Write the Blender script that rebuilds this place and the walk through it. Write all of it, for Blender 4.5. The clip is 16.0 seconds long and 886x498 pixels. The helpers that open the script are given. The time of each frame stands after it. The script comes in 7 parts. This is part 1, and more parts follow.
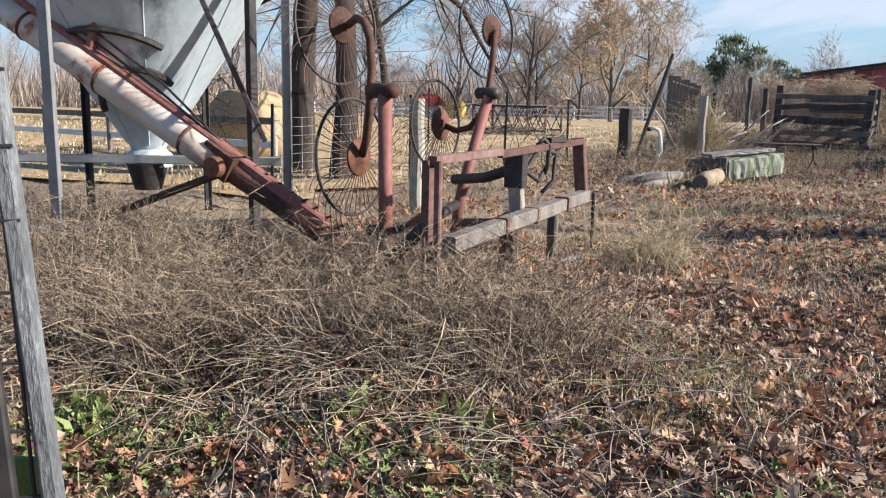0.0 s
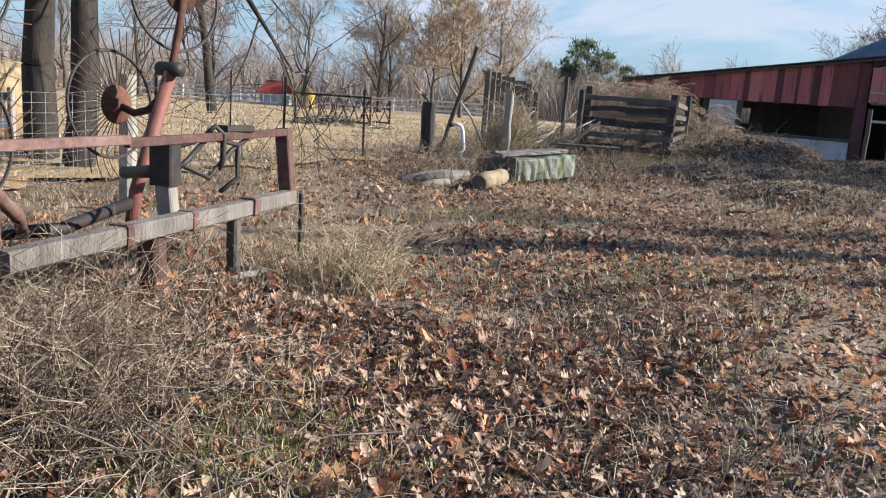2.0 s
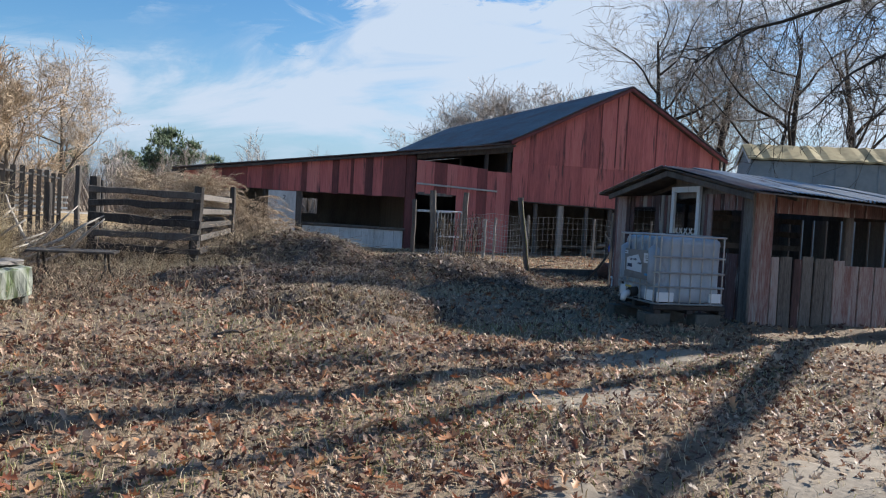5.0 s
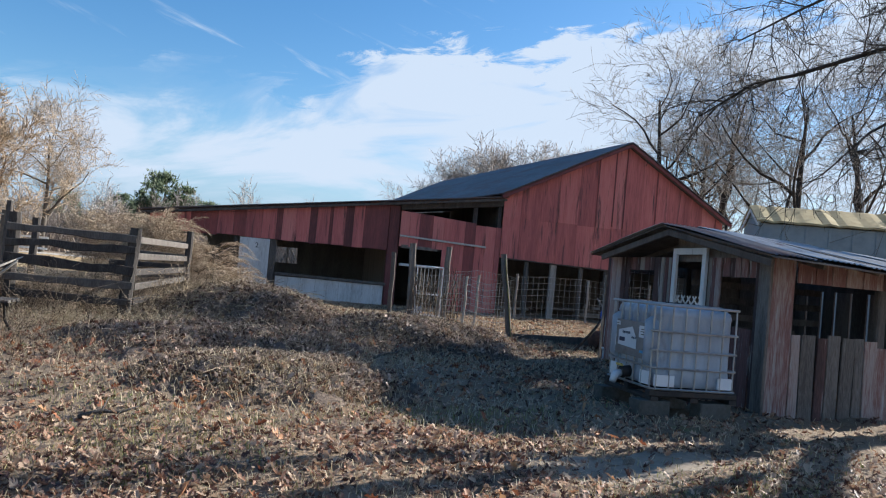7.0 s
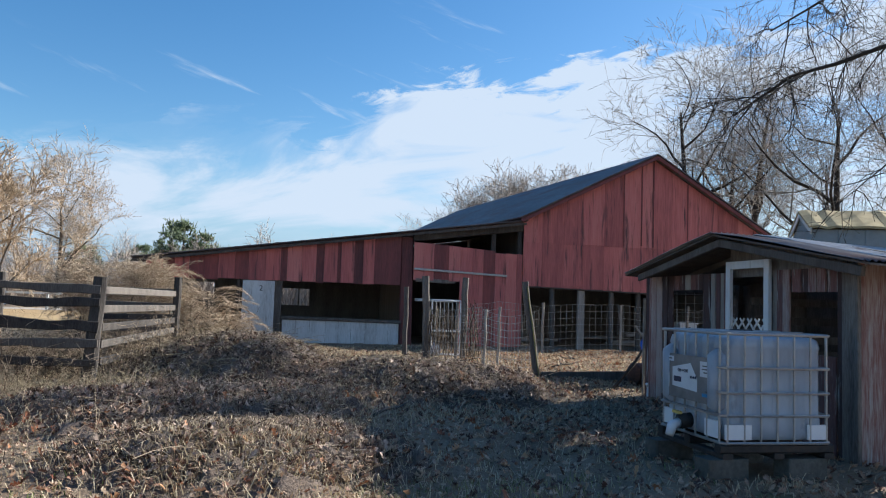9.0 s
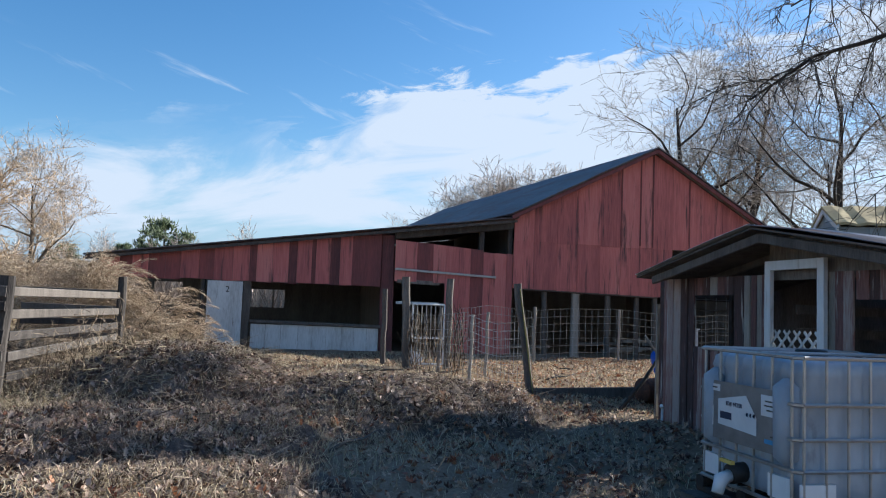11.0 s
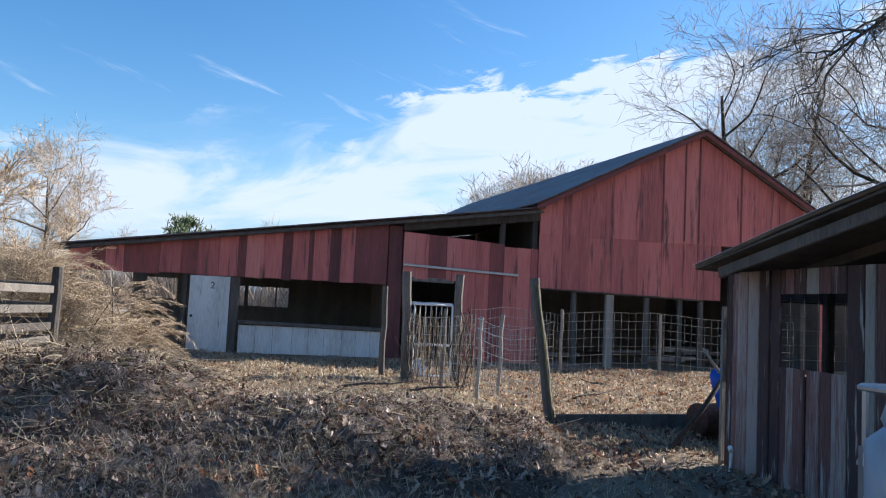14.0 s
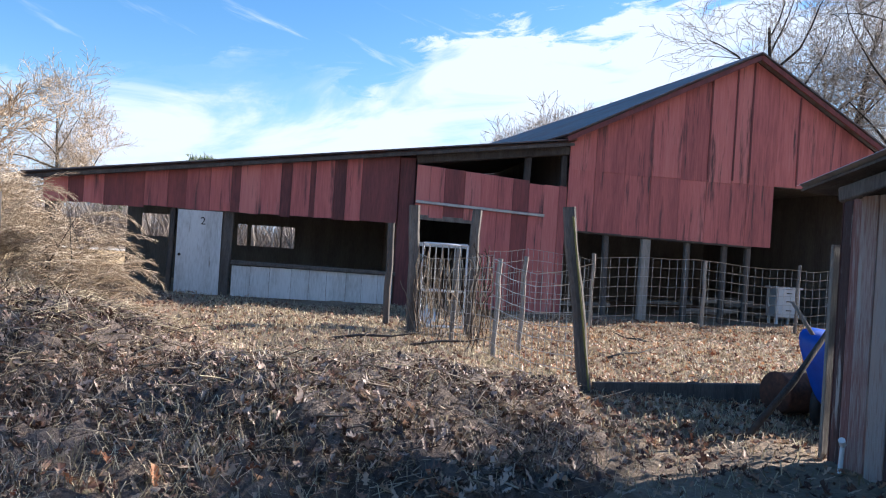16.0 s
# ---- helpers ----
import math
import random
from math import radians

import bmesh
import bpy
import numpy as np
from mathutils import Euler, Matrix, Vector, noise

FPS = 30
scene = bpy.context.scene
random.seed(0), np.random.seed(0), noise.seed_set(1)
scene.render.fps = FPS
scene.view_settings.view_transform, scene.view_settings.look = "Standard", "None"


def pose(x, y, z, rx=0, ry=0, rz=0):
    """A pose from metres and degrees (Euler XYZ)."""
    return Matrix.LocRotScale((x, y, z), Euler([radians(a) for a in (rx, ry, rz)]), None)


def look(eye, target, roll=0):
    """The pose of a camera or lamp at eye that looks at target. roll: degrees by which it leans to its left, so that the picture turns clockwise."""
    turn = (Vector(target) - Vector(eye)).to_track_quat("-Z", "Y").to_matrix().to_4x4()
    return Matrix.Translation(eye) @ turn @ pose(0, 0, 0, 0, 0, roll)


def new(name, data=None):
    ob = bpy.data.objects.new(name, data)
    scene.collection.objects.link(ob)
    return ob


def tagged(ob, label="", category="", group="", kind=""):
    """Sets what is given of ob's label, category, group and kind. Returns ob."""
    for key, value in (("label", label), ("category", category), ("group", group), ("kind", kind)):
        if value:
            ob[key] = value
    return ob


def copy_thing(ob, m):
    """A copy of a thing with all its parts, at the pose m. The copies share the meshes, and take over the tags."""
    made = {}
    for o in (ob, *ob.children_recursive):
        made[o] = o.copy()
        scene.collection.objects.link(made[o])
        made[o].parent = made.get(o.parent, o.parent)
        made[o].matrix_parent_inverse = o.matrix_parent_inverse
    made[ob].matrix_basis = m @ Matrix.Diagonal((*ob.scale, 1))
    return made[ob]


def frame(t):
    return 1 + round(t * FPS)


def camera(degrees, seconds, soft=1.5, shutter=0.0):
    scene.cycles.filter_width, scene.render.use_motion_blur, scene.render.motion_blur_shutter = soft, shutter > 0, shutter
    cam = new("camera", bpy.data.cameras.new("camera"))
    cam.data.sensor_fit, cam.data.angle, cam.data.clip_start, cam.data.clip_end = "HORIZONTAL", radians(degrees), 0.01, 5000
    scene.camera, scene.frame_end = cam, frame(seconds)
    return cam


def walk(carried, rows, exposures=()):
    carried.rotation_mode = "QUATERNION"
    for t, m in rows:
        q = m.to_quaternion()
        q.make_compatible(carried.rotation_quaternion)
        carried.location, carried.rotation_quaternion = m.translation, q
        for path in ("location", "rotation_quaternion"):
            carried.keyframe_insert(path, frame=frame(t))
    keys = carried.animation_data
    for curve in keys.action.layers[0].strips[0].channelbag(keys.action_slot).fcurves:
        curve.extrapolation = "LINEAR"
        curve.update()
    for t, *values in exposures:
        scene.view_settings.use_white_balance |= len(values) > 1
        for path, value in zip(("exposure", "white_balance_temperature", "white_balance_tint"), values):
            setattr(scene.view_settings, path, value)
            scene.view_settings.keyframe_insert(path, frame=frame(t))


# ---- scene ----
cam = camera(59.4, 16.0, 1.15)
METRES, EYE, TILT, LEAN, TURN = 16.0, 1.58, 0.0, 0.0, 24.0
ROWS = [
    (0.0, 0.0, 0.0, 0.0, 0.23, -10.53, -1.26),
    (0.5, 0.024, 0.0157, -0.0001, 1.13, -10.29, -1.98),
    (1.0, 0.046, 0.0368, -0.0004, -0.91, -10.56, -3.33),
    (1.5, 0.069, 0.0545, -0.0014, -4.85, -10.81, -4.05),
    (2.0, 0.0993, 0.0687, 0.0, -9.25, -10.64, -3.94),
    (2.5, 0.1223, 0.0909, 0.0003, -14.56, -10.58, -3.47),
    (3.0, 0.1489, 0.1093, 0.0024, -20.32, -8.9, -2.92),
    (3.5, 0.1795, 0.1258, 0.0071, -26.02, -5.11, -1.6),
    (4.0, 0.2025, 0.1417, 0.01, -32.58, -1.51, -0.2),
    (4.2, 0.2127, 0.1488, 0.0106, -36.1, -2.76, -0.6),
    (6.3, 0.3197, 0.2225, 0.017, -37.2, -0.85, -5.2),
    (6.5, 0.3299, 0.23, 0.0174, -37.26, 0.3, -5.34),
    (7.0, 0.3523, 0.2515, 0.0165, -37.86, 1.71, -5.23),
    (7.5, 0.3799, 0.2701, 0.0123, -37.29, 0.83, -3.71),
    (8.0, 0.3996, 0.2911, 0.0183, -35.9, 1.67, -2.86),
    (8.5, 0.4158, 0.3169, 0.0221, -35.99, 2.89, -2.56),
    (9.0, 0.4365, 0.3365, 0.019, -35.91, 4.02, -1.88),
    (9.5, 0.4562, 0.3595, 0.0236, -36.26, 5.0, -1.33),
    (10.0, 0.474, 0.3862, 0.0222, -36.86, 4.76, -1.51),
    (10.2, 0.4821, 0.395, 0.0224, -36.86, 4.55, -1.65),
    (12.3, 0.567, 0.4872, 0.024, -36.72, 4.1, -3.1),
    (12.5, 0.5754, 0.4956, 0.0241, -36.67, 4.3, -3.22),
    (13.0, 0.598, 0.5161, 0.0222, -36.63, 3.57, -3.35),
    (13.5, 0.624, 0.5324, 0.018, -35.63, 3.34, -2.71),
    (14.0, 0.6438, 0.5544, 0.0228, -34.43, 4.19, -2.8),
    (14.5, 0.6614, 0.5794, 0.0229, -34.1, 4.33, -3.27),
    (15.0, 0.6856, 0.6061, 0.0213, -33.64, 3.3, -3.6),
    (15.5, 0.7061, 0.6365, 0.0188, -33.54, 1.73, -3.93),
    (16.0, 0.7283, 0.6604, 0.0163, -32.76, 0.19, -3.72),
]
walk(cam, [(t, pose(0, 0, EYE, TILT, LEAN, TURN) @ pose(METRES * x, METRES * y, METRES * z, 90 + pitch, roll, yaw)) for t, x, y, z, yaw, pitch, roll in ROWS], [(0.0, 1.2, 5880, 10), (1.0, 1.22, 5850, 10), (2.0, 1.08, 5800, 10), (3.5, 1.02, 5780, 9), (4.2, 0.98, 5780, 8), (6.5, 1.15, 5780, 8), (9.0, 1.15, 5780, 7), (10.0, 1.12, 5780, 7), (12.5, 1.38, 5760, 9), (13.5, 1.4, 5760, 9), (14.0, 1.38, 5760, 9), (15.0, 1.24, 5740, 8), (15.5, 1.28, 5750, 9), (16.0, 1.6, 5760, 12)])

SUN_AZ, SUN_EL = 14.0, 26.8
TO_SUN = Vector((math.cos(radians(SUN_AZ)) * math.cos(radians(SUN_EL)), math.sin(radians(SUN_AZ)) * math.cos(radians(SUN_EL)), math.sin(radians(SUN_EL))))

# ---- world, sun, exposure ----
world = bpy.data.worlds.new("winter_sky")
scene.world = world
world.use_nodes = True
wt = world.node_tree
wt.nodes.clear()


CLOUD = (3.7, 3.95, 4.3)
sky = wt.nodes.new("ShaderNodeTexSky")
sky.sky_type, sky.sun_disc = "NISHITA", False
sky.sun_elevation, sky.sun_rotation = radians(SUN_EL), radians(90 - SUN_AZ)
sky.air_density, sky.dust_density, sky.ozone_density = 1.0, 0.6, 1.5


def wmath(op, a, b=0.0, c=0.0):
    n = wt.nodes.new("ShaderNodeMath")
    n.operation = op
    for k, v in enumerate((a, b, c)):
        if isinstance(v, (int, float)):
            n.inputs[k].default_value = v
        else:
            wt.links.new(v, n.inputs[k])
    return n.outputs[0]


def wrange(v, lo, hi, to0=0.0, to1=1.0, soft=True):
    n = wt.nodes.new("ShaderNodeMapRange")
    n.interpolation_type = "SMOOTHSTEP" if soft else "LINEAR"
    wt.links.new(v, n.inputs[0])
    for k, q in zip(("From Min", "From Max", "To Min", "To Max"), (lo, hi, to0, to1)):
        n.inputs[k].default_value = q
    return n.outputs[0]


def wnoise(u, v, scale, detail=7.0, rough=0.6, shift=0.0, warp=0.3):
    c = wt.nodes.new("ShaderNodeCombineXYZ")
    wt.links.new(u, c.inputs[0])
    wt.links.new(v, c.inputs[1])
    c.inputs[2].default_value = shift
    n = wt.nodes.new("ShaderNodeTexNoise")
    for k, q in zip(("Scale", "Detail", "Roughness", "Distortion"), (scale, detail, rough, warp)):
        n.inputs[k].default_value = q
    wt.links.new(c.outputs[0], n.inputs["Vector"])
    return n.outputs["Fac"]


# bearing (east of north) and height in degrees of each direction of the sky
wco = wt.nodes.new("ShaderNodeTexCoord")
sep = wt.nodes.new("ShaderNodeSeparateXYZ")
wt.links.new(wco.outputs["Generated"], sep.inputs[0])
bearing = wmath("MULTIPLY", wmath("ARCTAN2", sep.outputs[0], sep.outputs[1]), 57.2958)
height = wmath("MULTIPLY", wmath("ARCSINE", sep.outputs[2]), 57.2958)
# a bank of thin cloud whose upper edge climbs towards the sun in two broad steps, drawn out in streaks
slant = wmath("MULTIPLY_ADD", bearing, -0.16, height)
streak = wnoise(wmath("MULTIPLY", bearing, 0.055), wmath("MULTIPLY", slant, 0.2), 1.0, 8.0, 0.58, 4.3, 0.6)
ragged = wnoise(wmath("MULTIPLY", bearing, 0.2), wmath("MULTIPLY", slant, 0.62), 1.0, 8.0, 0.66, 1.7, 0.5)
# added: the bank rises again in the unseen west, brightening the shaded fronts
edge = wmath("ADD", wrange(bearing, 3.5, 10.0, 12.6, 16.6), wmath("ADD", wrange(bearing, -20.0, -9.0, -2.6, 0.0), wmath("ADD", wrange(bearing, 10.0, 60.0, 0.0, 5.5, False), wrange(bearing, -120.0, -30.0, 12.0, 0.0))))
below = wmath("SUBTRACT", edge, height)
under = wmath("ADD", below, wmath("MULTIPLY", wmath("SUBTRACT", ragged, 0.5), 12.0))
cover = wmath("MULTIPLY", wrange(under, -0.1, 1.5), wrange(streak, 0.34, 0.5, 0.45, 1.0))
# the bank thins out in blue-grey lanes towards the horizon, least of all near the sun
lanes = wrange(wmath("ADD", wmath("MULTIPLY_ADD", bearing, 0.0035, streak), wrange(below, 3.0, 10.0, 0.07, -0.1)), 0.36, 0.6, 0.08, 1.0)
# a few loose wisps above the edge
wisps = wmath("MULTIPLY", wrange(wnoise(wmath("MULTIPLY_ADD", height, 0.1, wmath("MULTIPLY", bearing, 0.08)), wmath("MULTIPLY_ADD", bearing, 0.1, wmath("MULTIPLY", height, 0.34)), 1.0, 6.0, 0.6, 8.1, 0.3), 0.55, 0.7), wrange(below, -8.0, -1.0))
cloud = wmath("MINIMUM", wmath("MAXIMUM", wmath("MULTIPLY", cover, lanes), wmath("MULTIPLY", wisps, 0.75)), 0.95)
wmix = wt.nodes.new("ShaderNodeMixRGB")
wmix.inputs[2].default_value = (CLOUD[0], CLOUD[1], CLOUD[2], 1)
wt.links.new(cloud, wmix.inputs[0])
# low haze pales the blue near the horizon
hazy = wt.nodes.new("ShaderNodeMixRGB")
hazy.inputs[2].default_value = (1.75, 2.5, 3.5, 1)
wt.links.new(wrange(height, 0.0, 10.0, 0.85, 0.0), hazy.inputs[0])
deep = wt.nodes.new("ShaderNodeHueSaturation")
deep.inputs["Saturation"].default_value = 1.32
deep.inputs["Value"].default_value = 0.76
wt.links.new(sky.outputs[0], deep.inputs["Color"])
wt.links.new(deep.outputs[0], hazy.inputs[1])
wt.links.new(hazy.outputs[0], wmix.inputs[1])
wbg = wt.nodes.new("ShaderNodeBackground")
wbg.inputs[1].default_value = 0.09
wt.links.new(wmix.outputs[0], wbg.inputs[0])
wout = wt.nodes.new("ShaderNodeOutputWorld")
wt.links.new(wbg.outputs[0], wout.inputs[0])

sun_data = bpy.data.lights.new("sun", "SUN")
sun_data.energy, sun_data.angle, sun_data.color = 5.0, radians(0.55), (1.0, 0.9, 0.76)
sun = new("sun", sun_data)
sun.matrix_world = look(TO_SUN * 80, (0, 0, 0))


# ---- materials ----
def surface(name, cols, scale=4.0, big=0.6, rough=0.85, metal=0.0, bump=0.3, stretch=(1, 1, 1), vary="", amount=0.35, stain=None, dist=0.02, big_mix=0.5, spec=0.3):
    """Procedural surface: a ramp over fine and broad noise, per-piece variation, stains of their own shape, fine relief."""
    m = bpy.data.materials.new(name)
    m.use_nodes = True
    t = m.node_tree
    bsdf = t.nodes["Principled BSDF"]
    co = t.nodes.new("ShaderNodeTexCoord")
    mp = t.nodes.new("ShaderNodeMapping")
    mp.inputs["Scale"].default_value = stretch
    t.links.new(co.outputs["Object"], mp.inputs[0])

    def nz(s, detail=6.0, rough_=0.6):
        n = t.nodes.new("ShaderNodeTexNoise")
        n.inputs["Scale"].default_value = s
        n.inputs["Detail"].default_value = detail
        n.inputs["Roughness"].default_value = rough_
        t.links.new(mp.outputs[0], n.inputs["Vector"])
        return n

    fine, broad = nz(scale), nz(big, 4.0)
    mix = t.nodes.new("ShaderNodeMixRGB")
    mix.inputs[0].default_value = big_mix
    t.links.new(fine.outputs["Fac"], mix.inputs[1])
    t.links.new(broad.outputs["Fac"], mix.inputs[2])
    fac = mix.outputs[0]
    if vary:
        src = t.nodes.new("ShaderNodeObjectInfo" if vary == "object" else "ShaderNodeNewGeometry")
        rnd = src.outputs["Random" if vary == "object" else "Random Per Island"]
        ma = t.nodes.new("ShaderNodeMath")
        ma.operation = "MULTIPLY_ADD"
        t.links.new(rnd, ma.inputs[0])
        ma.inputs[1].default_value = amount
        ma.inputs[2].default_value = -amount / 2
        ad = t.nodes.new("ShaderNodeMath")
        ad.operation = "ADD"
        t.links.new(fac, ad.inputs[0])
        t.links.new(ma.outputs[0], ad.inputs[1])
        fac = ad.outputs[0]
    ramp = t.nodes.new("ShaderNodeValToRGB")
    els = ramp.color_ramp.elements
    n = len(cols)
    for i, c in enumerate(cols):
        p = 0.28 + 0.44 * i / max(1, n - 1)
        e = els[i] if i < 2 else els.new(p)
        e.position = p
        e.color = (*c, 1)
    t.links.new(fac, ramp.inputs[0])
    col = ramp.outputs[0]
    if stain:
        sc, sscale, lo, hi = stain
        sn = nz(sscale, 7.0, 0.65)
        sr = t.nodes.new("ShaderNodeValToRGB")
        sr.color_ramp.elements[0].position, sr.color_ramp.elements[1].position = lo, hi
        t.links.new(sn.outputs["Fac"], sr.inputs[0])
        sm = t.nodes.new("ShaderNodeMixRGB")
        t.links.new(sr.outputs[0], sm.inputs[0])
        t.links.new(col, sm.inputs[1])
        sm.inputs[2].default_value = (*sc, 1)
        col = sm.outputs[0]
    t.links.new(col, bsdf.inputs["Base Color"])
    bsdf.inputs["Roughness"].default_value = rough
    bsdf.inputs["Metallic"].default_value = metal
    bsdf.inputs["Specular IOR Level"].default_value = spec
    if bump:
        b = t.nodes.new("ShaderNodeBump")
        b.inputs["Strength"].default_value = bump
        b.inputs["Distance"].default_value = dist
        t.links.new(fine.outputs["Fac"], b.inputs["Height"])
        t.links.new(b.outputs[0], bsdf.inputs["Normal"])
    return m


def leafy(name, cols, rough=0.55, through_light=0.25):
    """Leaves and dry stems: colour by piece, a little light passing through."""
    m = surface(name, cols, 30, 1.2, rough, 0, 0, vary="island", amount=0.95, big_mix=0.4, spec=0.3)
    t = m.node_tree
    bsdf = t.nodes["Principled BSDF"]
    tl = t.nodes.new("ShaderNodeBsdfTranslucent")
    t.links.new(bsdf.inputs["Base Color"].links[0].from_socket, tl.inputs[0])
    mx = t.nodes.new("ShaderNodeMixShader")
    mx.inputs[0].default_value = through_light
    t.links.new(bsdf.outputs[0], mx.inputs[1])
    t.links.new(tl.outputs[0], mx.inputs[2])
    t.links.new(mx.outputs[0], t.nodes["Material Output"].inputs[0])
    return m


SOIL = surface("soil_and_litter", [(0.08, 0.058, 0.042), (0.18, 0.13, 0.09), (0.27, 0.2, 0.135), (0.36, 0.28, 0.19)], 26, 0.9, 0.95, 0, 0.8, stain=((0.1, 0.12, 0.035), 1.6, 0.6, 0.72), dist=0.03)
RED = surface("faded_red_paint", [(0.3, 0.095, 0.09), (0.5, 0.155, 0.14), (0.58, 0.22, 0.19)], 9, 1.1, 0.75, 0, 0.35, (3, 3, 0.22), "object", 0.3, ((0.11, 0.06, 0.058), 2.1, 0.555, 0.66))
DARKRED = surface("dark_weathered_board", [(0.1, 0.045, 0.045), (0.19, 0.068, 0.066), (0.3, 0.09, 0.082)], 9, 1.1, 0.85, 0, 0.3, (3, 3, 0.35), "object", 0.3)
SHEDRED = surface("peeling_barn_red", [(0.07, 0.045, 0.042), (0.15, 0.078, 0.07), (0.23, 0.12, 0.105), (0.36, 0.3, 0.27)], 14, 1.3, 0.85, 0, 0.7, (5, 5, 0.4), "object", 0.45, ((0.38, 0.36, 0.33), 3.4, 0.58, 0.66))
GREYWOOD = surface("weathered_grey_wood", [(0.09, 0.078, 0.068), (0.22, 0.195, 0.17), (0.36, 0.325, 0.285)], 16, 1.2, 0.9, 0, 0.5, (6, 6, 0.6), "object", 0.3)
PALEWOOD = surface("barkless_pale_wood", [(0.28, 0.24, 0.2), (0.44, 0.39, 0.33), (0.56, 0.51, 0.45)], 16, 1.2, 0.85, 0, 0.3, (2, 2, 2))
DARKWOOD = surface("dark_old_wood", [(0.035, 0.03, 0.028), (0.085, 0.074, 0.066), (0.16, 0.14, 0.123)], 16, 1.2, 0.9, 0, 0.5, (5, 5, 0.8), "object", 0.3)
WHITEWOOD = surface("dirty_white_paint", [(0.38, 0.38, 0.36), (0.62, 0.63, 0.62), (0.72, 0.73, 0.72)], 10, 1.2, 0.6, 0, 0.15, (3, 3, 0.5), "object", 0.2, ((0.25, 0.22, 0.18), 2.3, 0.62, 0.75))
TIN = surface("weathered_roof_tin", [(0.28, 0.265, 0.26), (0.46, 0.45, 0.44), (0.62, 0.61, 0.6)], 8, 0.7, 0.42, 0.4, 0.15, (1, 0.4, 1), "", 0.3, ((0.17, 0.09, 0.06), 1.4, 0.58, 0.7))
DARKTIN = surface("dark_weathered_tin", [(0.075, 0.066, 0.068), (0.13, 0.118, 0.12), (0.2, 0.185, 0.19)], 8, 0.7, 0.6, 0.2, 0.15, (1, 0.4, 1), "", 0.3, ((0.13, 0.068, 0.055), 1.1, 0.5, 0.66))
RUSTFRAME = surface("rusted_frame_steel", [(0.06, 0.035, 0.03), (0.14, 0.075, 0.062), (0.24, 0.16, 0.14)], 18, 2.2, 0.8, 0.15, 0.35, (1, 1, 1), "object", 0.2)
GALV = surface("galvanised_steel", [(0.3, 0.345, 0.365), (0.43, 0.485, 0.51), (0.54, 0.59, 0.61)], 11, 0.9, 0.5, 0.2, 0.08, (1, 1, 0.5), "", 0.3, ((0.13, 0.15, 0.16), 1.3, 0.58, 0.7))
WIRE = surface("galvanised_wire", [(0.25, 0.25, 0.24), (0.4, 0.4, 0.39), (0.5, 0.5, 0.48)], 12, 2, 0.45, 0.8, 0)
RUST = surface("rusty_steel", [(0.03, 0.02, 0.017), (0.09, 0.045, 0.032), (0.2, 0.085, 0.05)], 22, 2.5, 0.85, 0.2, 0.4, (1, 1, 1), "object", 0.2)
REDPIPE = surface("faded_red_steel", [(0.13, 0.052, 0.042), (0.21, 0.085, 0.068), (0.28, 0.15, 0.125)], 14, 2, 0.65, 0.1, 0.2, (1, 1, 1), "", 0.2, ((0.1, 0.045, 0.03), 4, 0.58, 0.7))
DARKSTEEL = surface("dark_steel", [(0.02, 0.02, 0.022), (0.05, 0.047, 0.045), (0.1, 0.07, 0.055)], 14, 2, 0.6, 0.5, 0.2)
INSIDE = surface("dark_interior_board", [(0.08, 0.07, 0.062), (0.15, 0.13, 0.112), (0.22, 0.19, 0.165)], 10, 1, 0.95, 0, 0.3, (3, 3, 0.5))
BARK = surface("grey_brown_bark", [(0.04, 0.033, 0.028), (0.1, 0.085, 0.07), (0.19, 0.165, 0.14)], 20, 2, 0.95, 0, 0.6, (3, 3, 0.6))
TWIG = surface("fine_grey_twigs", [(0.15, 0.125, 0.1), (0.26, 0.22, 0.18), (0.36, 0.31, 0.26)], 20, 2, 0.95, 0, 0, vary="island", amount=0.4)
DARKTWIG = surface("dark_twigs", [(0.03, 0.025, 0.022), (0.06, 0.05, 0.042), (0.1, 0.085, 0.07)], 20, 2, 0.95, 0, 0, vary="island", amount=0.4)
TANTWIG = surface("pale_tan_twigs", [(0.24, 0.18, 0.12), (0.38, 0.29, 0.2), (0.5, 0.4, 0.29)], 20, 2, 0.95, 0, 0, vary="island", amount=0.4)
# twigs paler than the near ones: distance haze put into the colour
HAZETWIG = surface("haze_paled_twigs", [(0.26, 0.22, 0.19), (0.36, 0.31, 0.27), (0.46, 0.4, 0.35)], 20, 2, 0.95, 0, 0, vary="island", amount=0.4)
DARKBARK = surface("dark_bark", [(0.02, 0.017, 0.015), (0.045, 0.038, 0.032), (0.085, 0.072, 0.06)], 20, 2, 0.95, 0, 0.6, (3, 3, 0.6))
PILESOIL = surface("rotted_hay_and_soil", [(0.055, 0.04, 0.032), (0.12, 0.09, 0.072), (0.19, 0.145, 0.115), (0.28, 0.22, 0.175)], 30, 1.3, 0.95, 0, 0.9, dist=0.04)
OLDHAY = leafy("grey_brown_old_hay", [(0.11, 0.078, 0.055), (0.27, 0.195, 0.135), (0.47, 0.375, 0.275)], 0.7, 0.12)
BRUSHY = surface("far_brown_brush", [(0.16, 0.125, 0.1), (0.27, 0.22, 0.175), (0.38, 0.31, 0.25)], 20, 2, 0.95, 0, 0, vary="island", amount=0.5)
LEAF = leafy("fallen_oak_leaves", [(0.1, 0.05, 0.036), (0.29, 0.15, 0.095), (0.41, 0.245, 0.155), (0.49, 0.355, 0.25)])
ROTTED = leafy("dark_rotted_leaves", [(0.06, 0.036, 0.027), (0.18, 0.102, 0.072), (0.31, 0.195, 0.14), (0.47, 0.35, 0.27)], 0.45, 0.08)
